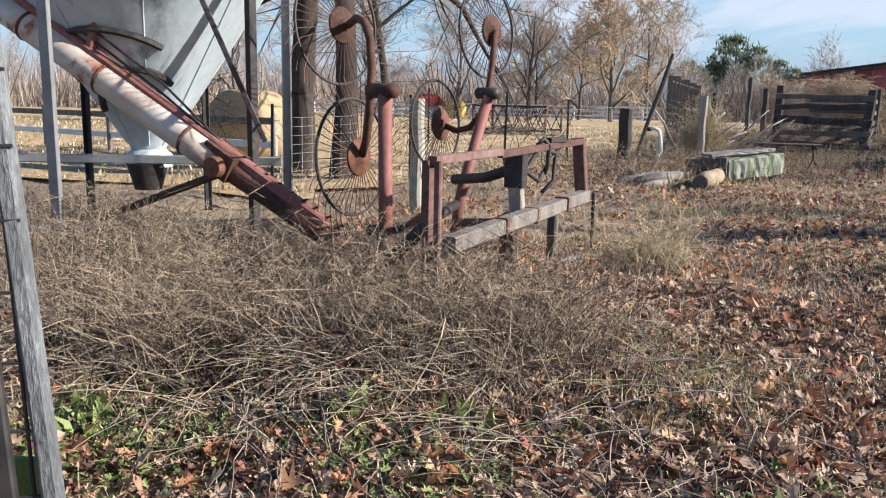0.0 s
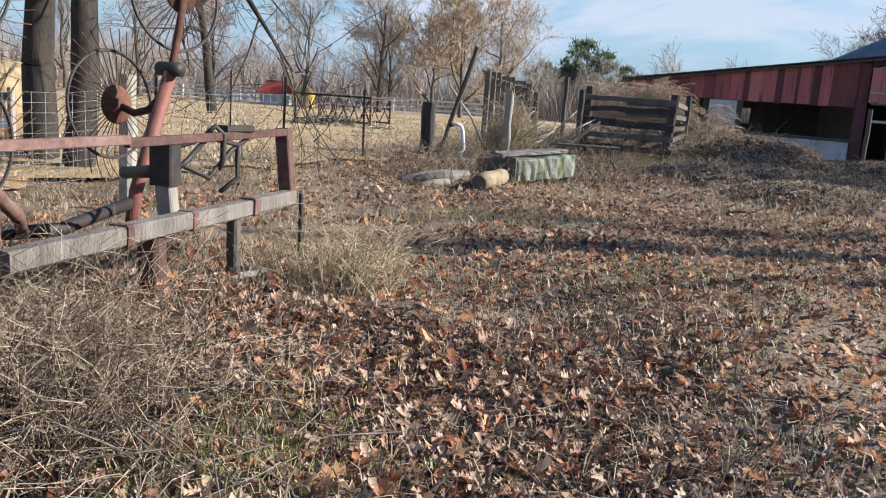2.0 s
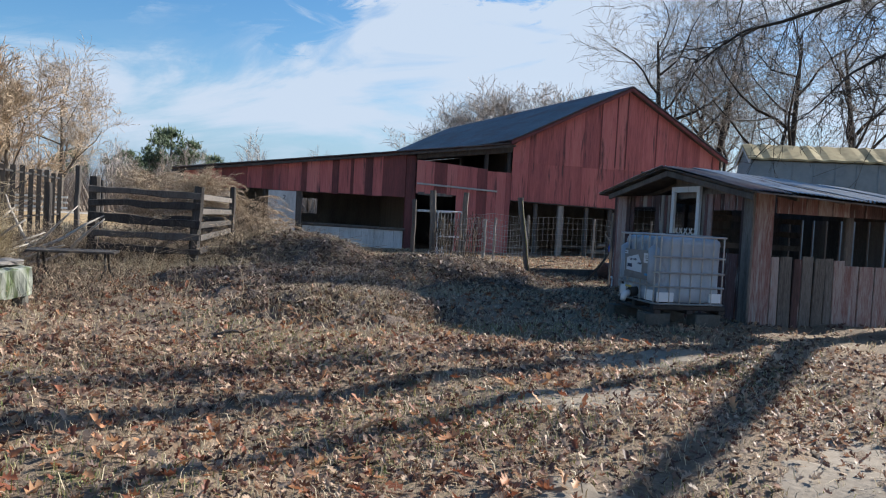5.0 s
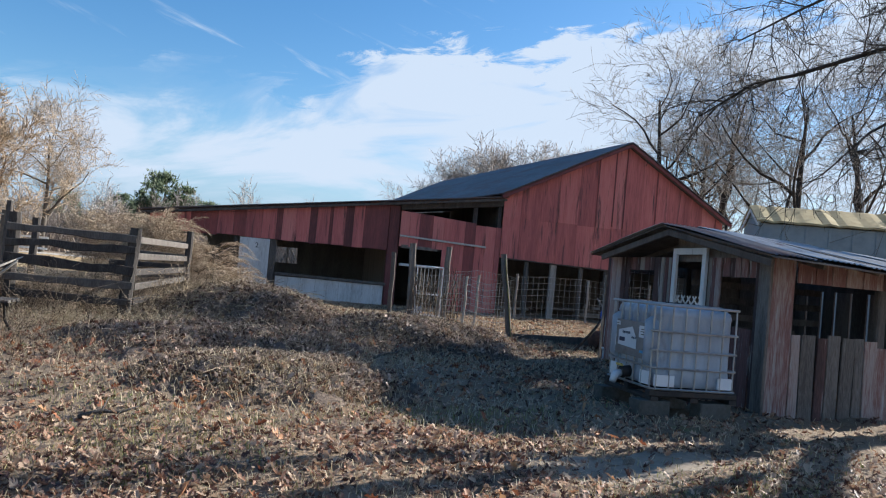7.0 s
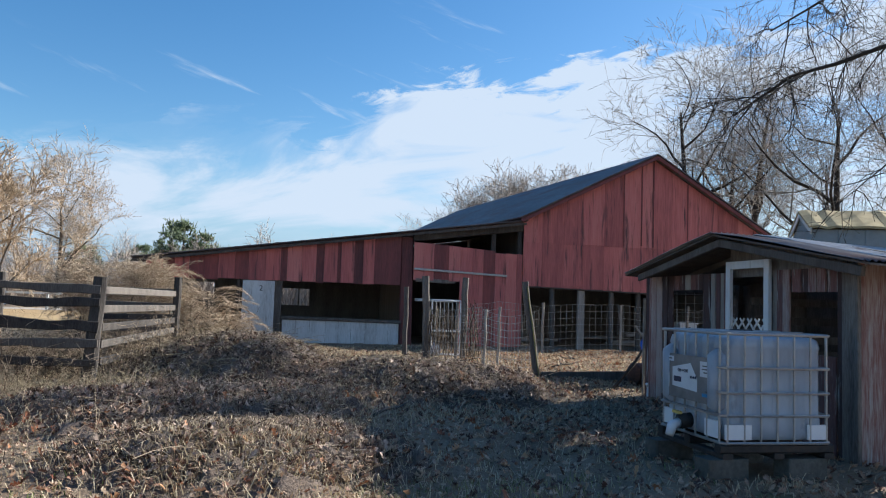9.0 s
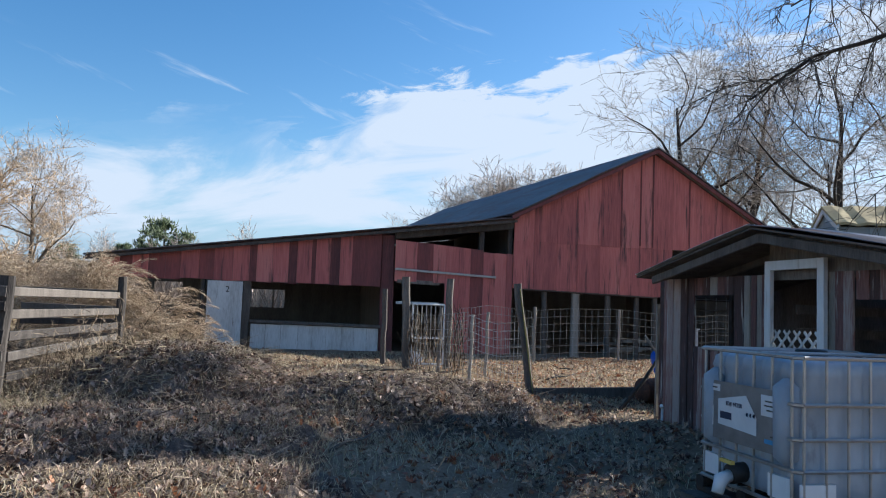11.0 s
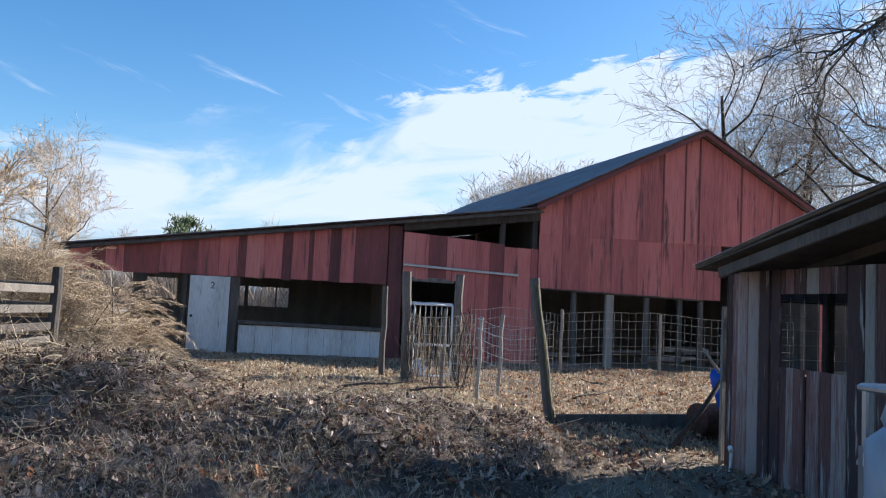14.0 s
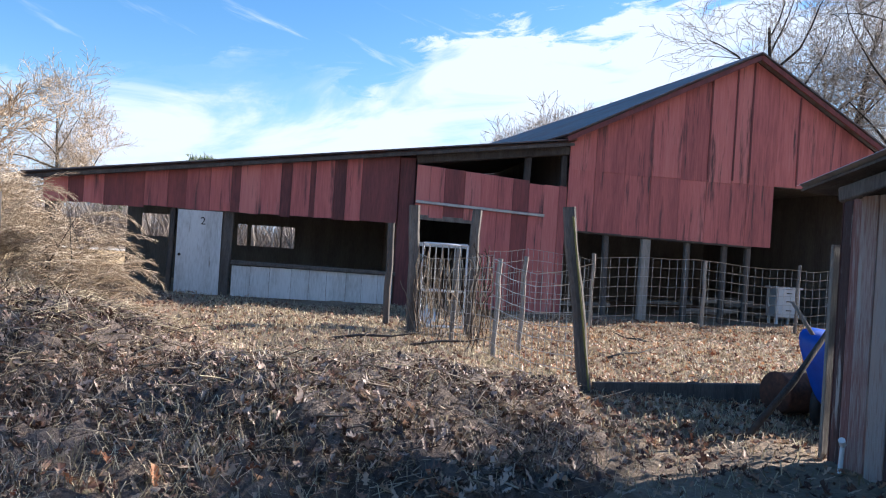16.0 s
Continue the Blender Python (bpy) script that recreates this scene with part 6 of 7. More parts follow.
def build_pasture():
    xs, ys = np.linspace(-160, -4.2, 60), np.linspace(9, 66, 120)
    V, F = [], []
    n = len(xs)
    for j, y in enumerate(ys):
        edge = -3.6 - (17.5 - y) * 0.33 if y <= 17 else min(-3.6 + (y - 17) * 0.08, 0)
        edge += 0.35 * math.sin(j * 2.3) + 0.25 * math.sin(j * 5.1)
        for x in np.linspace(-160, edge, n):
            V.append((x, y, gz(x, y) + 0.05))
    F = [(j * n + i, j * n + i + 1, (j + 1) * n + i + 1, (j + 1) * n + i) for j in range(len(ys) - 1) for i in range(n - 1)]
    mass("pasture", V, F, PASTURE, "golden dry winter pasture grass", "ground", "structure", True)
    mass("road", [(-200, 66, 0.56), (60, 66, 0.56), (60, 72, 0.56), (-200, 72, 0.56)], [(0, 1, 2, 3)], ROADM, "pale gravel road across the far field", "road", "structure")


build_pasture()


# ---- vegetation ----
def tubes(P0, P1, R0, R1, n=3):
    """Many short tapered tubes at once: vertices and quads."""
    P0, P1 = np.asarray(P0, float), np.asarray(P1, float)
    D = P1 - P0
    D /= np.maximum(np.linalg.norm(D, axis=1, keepdims=True), 1e-9)
    ref = np.where(np.abs(D[:, 2:3]) > 0.9, np.array([[1.0, 0, 0]]), np.array([[0, 0, 1.0]]))
    A = np.cross(D, ref)
    A /= np.linalg.norm(A, axis=1, keepdims=True)
    B = np.cross(D, A)
    ang = 2 * np.pi * np.arange(n) / n
    ring = np.cos(ang)[None, :, None] * A[:, None, :] + np.sin(ang)[None, :, None] * B[:, None, :]
    V = np.concatenate([P0[:, None] + ring * np.asarray(R0)[:, None, None], P1[:, None] + ring * np.asarray(R1)[:, None, None]], 1).reshape(-1, 3)
    k = np.arange(n)
    q = np.stack([k, (k + 1) % n, (k + 1) % n + n, k + n], 1)
    F = (np.arange(len(P0))[:, None, None] * 2 * n + q[None]).reshape(-1, 4)
    return V, F


def branching(seed, height, spread=0.8, trunk_r=0.25, levels=4, kids=(9, 6, 5, 4), droop=0.0, fork=0.3, upward=0.35):
    """Segments of a bare tree, thick to thin, as lists by level."""
    rng = np.random.default_rng(seed)
    out = [[] for _ in range(levels + 1)]

    def stem(p, d, length, r, level):
        n = 6 if level == 0 else (5 if level == 1 else (4 if level == 2 else 3))
        pts = [p]
        q, dd = np.array(p, float), np.array(d, float)
        for i in range(n):
            bend = rng.normal(0, 0.07 if level == 0 else 0.17, 3)
            bend[2] += (upward * 0.18 if level < 3 else 0.03) - droop * (0.10 if level >= 1 else 0) * (i / n) * 2
            dd = dd + bend
            dd /= np.linalg.norm(dd)
            q2 = q + dd * length / n
            r0, r1 = r * (1 - 0.8 * i / n), r * (1 - 0.8 * (i + 1) / n)
            out[level].append((*q, *q2, r0, r1))
            q = q2
            pts.append(q.copy())
        if level < levels:
            m = kids[level]
            for j in range(m):
                lo = fork if level == 0 else 0.2
                f = lo + (1 - lo) * (j + rng.uniform(0, 1)) / m
                f = min(f, 0.999)
                i = int(f * n)
                a, b = pts[i], pts[i + 1]
                s = a + (b - a) * (f * n - i)
                axis = (b - a) / np.linalg.norm(b - a)
                side = rng.normal(0, 1, 3)
                side -= axis * side.dot(axis)
                side /= np.linalg.norm(side)
                lean = spread * rng.uniform(0.65, 1.25)
                nd = axis * math.cos(lean) + side * math.sin(lean)
                if level == 0:
                    nd[2] = max(nd[2], 0.15)
                    nd /= np.linalg.norm(nd)
                stem(s, nd, length * rng.uniform(0.42, 0.68) * (1 - 0.35 * f if level == 0 else 1), r * (1 - 0.8 * f) * rng.uniform(0.5, 0.7), level + 1)

    stem((0, 0, -0.1), (rng.normal(0, 0.05), rng.normal(0, 0.05), 1), height * 0.72, trunk_r, 0)
    return [np.array(o) if o else np.zeros((0, 8)) for o in out]


def tree_meshes(seed, rmin=0.0045, **kw):
    lv = branching(seed, **kw)
    big = np.concatenate(lv[:2])
    small = np.concatenate(lv[2:])
    res = []
    for s, n in ((big, 8), (small, 3)):
        V, F = tubes(s[:, :3], s[:, 3:6], np.maximum(s[:, 6], rmin), np.maximum(s[:, 7], rmin), n)
        res.append((V, F))
    return res


def bare_tree(name, seed, label, mats=(BARK, TWIG), thick=1.0, **kw):
    (V, F), (v, f) = tree_meshes(seed, **kw)
    t = thing(name, (0, 0, 0), label, "tree")
    a = mass("trunk", V, F, mats[0], smooth=True)
    b = mass("crown", v, f, mats[1])
    for o in (a, b):
        del o["kind"]
        o.parent = t
    return t


def place(t, x, y, turn=0.0, size=1.0):
    m = pose(x, y, gz(x, y), 0, 0, turn) @ Matrix.Scale(size, 4)
    t.matrix_basis = m
    return t


def again(t, x, y, turn, size):
    c = copy_thing(t, pose(x, y, gz(x, y), 0, 0, turn))
    c.scale = (size, size, size)
    return c


BOUGH_A = ((21.8, 21.0, 6.4), (20.0, 21.5, 8.0), (18.2, 22.0, 8.36), (16.1, 22.6, 7.5), (15.35, 23.1, 7.3), (14.2, 23.6, 6.4))
BOUGH_B = ((21.8, 21.0, 7.2), (19.4, 21.0, 8.8), (17.4, 22.2, 9.9), (16.2, 22.6, 9.2), (15.0, 23.4, 8.4))
BOUGH_C = ((21.8, 21.0, 5.4), (19.8, 20.6, 6.6), (18.2, 20.8, 6.7), (17.2, 21.2, 6.0), (16.6, 21.6, 5.2))


def build_trees():
    # old tree whose boughs hang over the yard, and its neighbours to the east
    yard = bare_tree("yard_tree", 11, "old bare tree with dark drooping boughs over the yard", (DARKBARK, DARKTWIG), height=13, spread=0.95, trunk_r=0.36, levels=4, kids=(9, 5, 5, 3), droop=0.55, fork=0.22, upward=0.2, rmin=0.004)
    place(yard, 21.8, 21.0, 40, 1.15)
    # long boughs that reach out over the shed
    g = np.random.default_rng(5)
    P0, P1, R0, R1 = [], [], [], []

    def twig(p, d, length, r, level):
        n = 5
        for i in range(n):
            e = p + d * length / n
            P0.append(p), P1.append(e), R0.append(max(r * (1 - 0.16 * i), 0.004)), R1.append(max(r * (1 - 0.16 * (i + 1)), 0.004))
            if level < 3:
                for j in range(2 if level < 2 else 1):
                    nd = d * 0.6 + g.normal(0, 0.6, 3) + np.array([0, 0, -0.1])
                    nd /= np.linalg.norm(nd)
                    twig(e, nd, length * g.uniform(0.35, 0.65), r * 0.55, level + 1)
            p = e
            d = d + g.normal(0, 0.16, 3) + np.array([0, 0, -0.06])
            d /= np.linalg.norm(d)

    limbs = Shape()
    for pts, r in ((BOUGH_A, 0.085), (BOUGH_B, 0.075), (BOUGH_C, 0.07)):
        q = [Vector(v) for v in pts]
        limbs.tube(q, [r * (1 - 0.75 * i / (len(q) - 1)) for i in range(len(q))], 8)
        for a_, b_ in zip(q[:-1], q[1:]):
            m = max(2, int((b_ - a_).length / 0.3))
            for k in range(m):
                p = np.array(a_.lerp(b_, (k + g.random()) / m))
                nd = np.array((b_ - a_).normalized()) * 0.5 + g.normal(0, 0.6, 3) + np.array([0, 0, g.choice([-0.55, 0.35])])
                nd /= np.linalg.norm(nd)
                twig(p, nd, g.uniform(0.9, 2.3), 0.024, 1)
    inv = yard.matrix_basis.inverted()
    lb = limbs.make("bough", DARKBARK, None, "", True)
    V, F = tubes(P0, P1, np.array(R0), np.array(R1), 3)
    tw = mass("twig_spray", V, F, DARKTWIG)
    del tw["kind"]
    for o in (lb, tw):
        o.parent = yard
        o.matrix_parent_inverse = inv
    # spreading shade tree east of the shed: its limbs throw the long diverging stripes over the yard
    side = bare_tree("side_tree", 12, "tall spreading bare tree east of the shed", (BARK, DARKTWIG), height=13, spread=0.7, trunk_r=0.2, levels=3, kids=(7, 4, 4), fork=0.55, upward=0.5)
    place(side, 17.0, 15.4, 150, 1.0)
    limbs_ = Shape()
    limbs_.tube([(17.0, 15.4, 0.2), (17.02, 15.38, 1.8), (17.0, 15.3, 3.6), (17.0, 15.1, 4.3)], [0.36, 0.28, 0.26, 0.24], 12)
    for pts, rads in ((((17.0, 15.15, 4.1), (16.95, 14.8, 5.6), (17.05, 14.2, 7.4), (17.0, 13.6, 9.3), (16.9, 13.2, 11.0)), (0.2, 0.18, 0.15, 0.12, 0.04)),
                      (((17.05, 15.1, 4.2), (17.3, 14.9, 5.6), (17.2, 14.6, 6.6), (17.2, 13.8, 8.4), (17.2, 13.2, 10.0)), (0.16, 0.15, 0.13, 0.1, 0.04)),
                      (((17.0, 15.0, 4.0), (17.0, 14.5, 4.4), (17.0, 12.8, 5.5), (17.0, 11.1, 6.7), (17.0, 9.9, 7.6)), (0.18, 0.17, 0.15, 0.12, 0.04)),
                      (((17.0, 14.3, 4.9), (17.0, 13.4, 6.8), (17.0, 12.6, 7.9), (17.0, 11.4, 8.9)), (0.12, 0.11, 0.09, 0.04))):
        limbs_.tube(pts, list(rads), 9)
    limbs_.make("limb", BARK, side, "", True)
    # open-crowned trees beyond the barn
    tall = bare_tree("bare_tree", 23, "tall bare winter tree with a wide open crown", (DARKBARK, TWIG), height=18, spread=0.85, trunk_r=0.32, levels=4, kids=(10, 7, 6, 5), fork=0.2, upward=0.32, rmin=0.009)
    place(tall, 27.2, 49.0, 10, 1.0)
    for x, y, a, s in ((32.0, 50.5, 120, 1.08), (31.5, 41.5, 200, 0.95), (34.4, 40.0, 300, 0.9), (35, 58, 70, 1.0)):
        again(tall, x, y, a, s)
    haze = bare_tree("bare_tree", 37, "slender bare winter tree with a rounded twiggy crown", (BARK, HAZETWIG), height=15, spread=0.75, trunk_r=0.26, levels=4, kids=(11, 7, 6, 4), fork=0.14, upward=0.35, rmin=0.016)
    place(haze, 26.0, 82.0, 0, 1.05)
    for i, (br, d, s) in enumerate(((13.5, 80, 0.95), (16, 84, 1.1), (18.6, 80, 1.05), (21.3, 82, 1.15), (23.8, 78, 1.05), (26.5, 84, 1.1), (11, 96, 0.85))):
        again(haze, 4.2 + d * math.sin(radians(br)), 7.8 + d * math.cos(radians(br)), 47 * i, s)
    # trees over the pasture
    for i, (x, y, s) in enumerate(((-19.5, 60, 0.78), (-24.5, 57, 0.7), (-33, 58, 0.8), (-41, 60, 0.82), (-50, 62, 0.85), (-58, 56, 0.8))):
        again(haze, x, y, 80 * i + 20, s)
    shrub = bare_tree("dry_shrub", 47, "lacy tan dried shrub against the lean-to", (BARK, CEDAR), height=3.4, spread=0.85, trunk_r=0.05, levels=4, kids=(14, 8, 6, 5), droop=0.5, fork=0.06, upward=0.3, rmin=0.0042)
    shrub["category"] = "bush"
    place(shrub, 1.5, 27.3, 0, 0.66)
    for x, y, a, k in ((0.5, 27.2, 120, 0.7), (-0.6, 28.0, 210, 0.75), (2.4, 27.1, 300, 0.5)):
        again(shrub, x, y, a, k)
    tan = bare_tree("tan_tree", 41, "pale tan winter tree with leaves still clinging", (BARK, TANTWIG), height=10.5, spread=0.75, trunk_r=0.2, levels=4, kids=(11, 7, 6, 5), fork=0.12, upward=0.35, rmin=0.022)
    place(tan, -13.2, 61, 0)
    again(tan, -22.0, 70, 100, 0.85)
    again(tan, -17.0, 66, 190, 0.9)
    fine = bare_tree("tan_tree", 43, "pale fine-twigged tree beyond the pasture", (BARK, TANTWIG), height=13, spread=0.8, trunk_r=0.24, levels=4, kids=(12, 8, 7, 5), fork=0.12, upward=0.35, rmin=0.012)
    place(fine, -12.6, 73.0, 0)
    # two dark trunks behind the rake
    near = bare_tree("oak_tree", 53, "dark-barked bare tree behind the rake", (DARKBARK, DARKTWIG), height=13, spread=1.05, trunk_r=0.26, levels=4, kids=(11, 7, 6, 4), droop=0.7, fork=0.4, upward=0.15, rmin=0.006)
    place(near, -8.2, 12.0, 0)
    again(near, -6.9, 11.2, 140, 0.9)
    again(near, -16.0, 30.0, 240, 0.85)


build_trees()


def build_woods():
    """Far woods: one mesh of many small bare trees and brush, and pines."""
    rng = np.random.default_rng(77)
    lv = branching(91, 12, 0.6, 0.22, 3, (9, 6, 4), 0, 0.2, 0.5)
    s = np.concatenate(lv)
    s = s.copy()
    s[:, 6:] = np.maximum(s[:, 6:], 0.02)
    V, F = tubes(s[:, :3], s[:, 3:6], s[:, 6], s[:, 7], 3)
    Vs, Fs, off = [], [], 0
    for i in range(420):
        br = rng.uniform(-75, 60)
        d = rng.uniform(84, 150)
        a, k = rng.uniform(0, 6.28), rng.uniform(0.4, 0.75)
        R = np.array([[math.cos(a), -math.sin(a), 0], [math.sin(a), math.cos(a), 0], [0, 0, 1]])
        Vs.append(V @ R.T * [k, k, k * rng.uniform(0.85, 1.1)] + [d * math.sin(radians(br)), 4 + d * math.cos(radians(br)), 0.5])
        Fs.append(F + off)
        off += len(V)
    mass("far_woods", np.concatenate(Vs), np.concatenate(Fs), HAZETWIG, "far belt of bare grey winter woods", "woods")
    # undergrowth slivers
    N = 90000
    br = np.radians(rng.uniform(-80, 62, N))
    d = rng.uniform(78, 160, N)
    x, y = d * np.sin(br), 4 + d * np.cos(br)
    h = rng.gamma(2.2, 1.0, N) * (0.8 + 0.5 * np.sin(br * 23) ** 2)
    h = np.clip(h, 0.4, 6.5)
    w = rng.uniform(0.02, 0.09, N)
    lean = rng.normal(0, 0.4, N) * h
    a = rng.uniform(-0.6, 0.6, N)
    ux, uy = np.cos(br + a) * w, -np.sin(br + a) * w
    z = np.full(N, 0.45)
    V = np.stack([np.stack([x - ux, y - uy, z], 1), np.stack([x + ux, y + uy, z], 1), np.stack([x + lean, y, z + h], 1)], 1).reshape(-1, 3)
    mass("far_brush", V, np.arange(3 * N).reshape(-1, 3), BRUSHY, "far brown undergrowth below the woods", "brush")

    def pine(seed, h):
        r = np.random.default_rng(seed)
        t = thing("pine_tree", (0, 0, 0), "far dark green pine with a clumped crown", "tree")
        Vt, Ft = tubes([(0, 0, 0), (0.1, 0, h * 0.5)], [(0.1, 0, h * 0.5), (0.05, 0.1, h * 0.97)], np.array([0.25, 0.18]), np.array([0.18, 0.04]), 8)
        a_ = mass("trunk", Vt, Ft, BARK)
        P, Q = [], []
        for i in range(80):
            q = r.uniform(-1, 1)
            zz = h * (0.68 + 0.28 * q)
            rad = math.sqrt(1 - q * q * 0.95) * h * 0.34
            an = r.uniform(0, 6.28)
            c = np.array([math.cos(an) * rad * r.uniform(0.3, 1.1), math.sin(an) * rad * r.uniform(0.3, 1.1), zz])
            for j in range(60):
                o = r.normal(0, 1, 3) * [0.42, 0.42, 0.22] * h / 12
                P.append(c + o)
                Q.append(c + o + r.normal(0, 1, 3) * [0.22, 0.22, 0.3] + [0, 0, 0.1])
        P, Q = np.array(P), np.array(Q)
        v, f = tubes(P, Q, np.full(len(P), 0.075), np.full(len(P), 0.015), 3)
        b_ = mass("crown", v, f, PINE)
        for o in (a_, b_):
            del o["kind"]
            o.parent = t
        return t

    p = pine(3, 10)
    place(p, -8.2, 112, 0, 1.1)
    for i, (x, y, k) in enumerate(((-3, 124, 0.85), (3, 130, 0.75), (-12.5, 128, 0.8), (-23, 126, 0.8), (9, 140, 0.8), (-17, 135, 0.9), (14, 128, 0.7))):
        again(p, x, y, 60 * i, k)


build_woods()


LEAF_SHAPE = np.array([(0, -0.5, 0), (0, -0.28, 0.0), (0.2, -0.3, 0.06), (0.09, -0.12, 0.02), (0.33, 0.0, 0.12), (0.12, 0.1, 0.03), (0.24, 0.3, 0.1), (0, 0.5, 0.05), (-0.24, 0.28, 0.1), (-0.12, 0.1, 0.03), (-0.32, 0.02, 0.12), (-0.09, -0.12, 0.02), (-0.2, -0.28, 0.06), (0, 0.05, -0.02)])
LEAF_FACES = np.array([(1, 2, 3), (1, 3, 13), (3, 4, 5), (3, 5, 13), (5, 6, 7), (5, 7, 13), (7, 8, 9), (7, 9, 13), (9, 10, 11), (9, 11, 13), (11, 12, 1), (11, 1, 13)])


def scatter_leaves(name, x, y, z, size, material, label, seed, tilt=0.45):
    rng = np.random.default_rng(seed)
    n = len(x)
    a = rng.uniform(0, 6.28, n)
    tx, ty = rng.normal(0, tilt, n), rng.normal(0, tilt, n)
    s = size * rng.uniform(0.65, 1.3, n)
    curl = rng.uniform(-1.2, 3.5, n)
    L = np.repeat(LEAF_SHAPE[None], n, 0)
    L[:, :, 2] *= curl[:, None]
    L[:, :, 0] *= rng.uniform(0.6, 1.1, n)[:, None]
    X = L[:, :, 0] * np.cos(a)[:, None] - L[:, :, 1] * np.sin(a)[:, None]
    Y = L[:, :, 0] * np.sin(a)[:, None] + L[:, :, 1] * np.cos(a)[:, None]
    Z = L[:, :, 2] + X * tx[:, None] + Y * ty[:, None]
    V = np.stack([X * s[:, None] + x[:, None], Y * s[:, None] + y[:, None], Z * s[:, None] + z[:, None]], -1).reshape(-1, 3)
    F = (np.arange(n)[:, None, None] * len(LEAF_SHAPE) + LEAF_FACES[None]).reshape(-1, 3)
    return mass(name, V, F, material, label, "leaf litter")


def scatter_blades(name, x, y, z, h, w, material, label, category, seed, lean=0.6):
    """Bent blades of three triangles."""
    rng = np.random.default_rng(seed)
    n = len(x)
    a = rng.uniform(0, 6.28, n)
    b = rng.uniform(0, 6.28, n)
    l1 = np.abs(rng.normal(lean, 0.35, n))
    hx, hy = np.cos(b), np.sin(b)
    ux, uy = np.cos(a) * w / 2, np.sin(a) * w / 2
    m = np.stack([x + hx * h * l1 * 0.35, y + hy * h * l1 * 0.35, z + h * 0.55], 1)
    t = np.stack([x + hx * h * l1 * 1.1, y + hy * h * l1 * 1.1, z + h * np.clip(1 - l1 * 0.45, 0.2, 1)], 1)
    p = np.stack([x, y, z - 0.02], 1)
    u = np.stack([ux, uy, np.zeros(n)], 1)
    V = np.stack([p - u, p + u, m + u * 0.8, m - u * 0.8, t], 1).reshape(-1, 3)
    T = np.array([(0, 1, 2), (0, 2, 3), (3, 2, 4)])
    F = (np.arange(n)[:, None, None] * 5 + T[None]).reshape(-1, 3)
    return mass(name, V, F, material, label, category)


def on_patch(x, y):
    hit_ = np.zeros(len(x), bool)
    for cx, cy, a, b, t in PATCHES:
        u = ((x - cx) * math.cos(t) + (y - cy) * math.sin(t)) / a
        v = (-(x - cx) * math.sin(t) + (y - cy) * math.cos(t)) / b
        hit_ |= u * u + v * v < 0.75
    return hit_


def clumpy(x, y, s=1.0, k=0.0):
    return 0.5 + 0.25 * np.sin(1.7 * s * x + 0.9 * s * y + k) + 0.25 * np.sin(-1.1 * s * x + 2.1 * s * y + 2 * k)


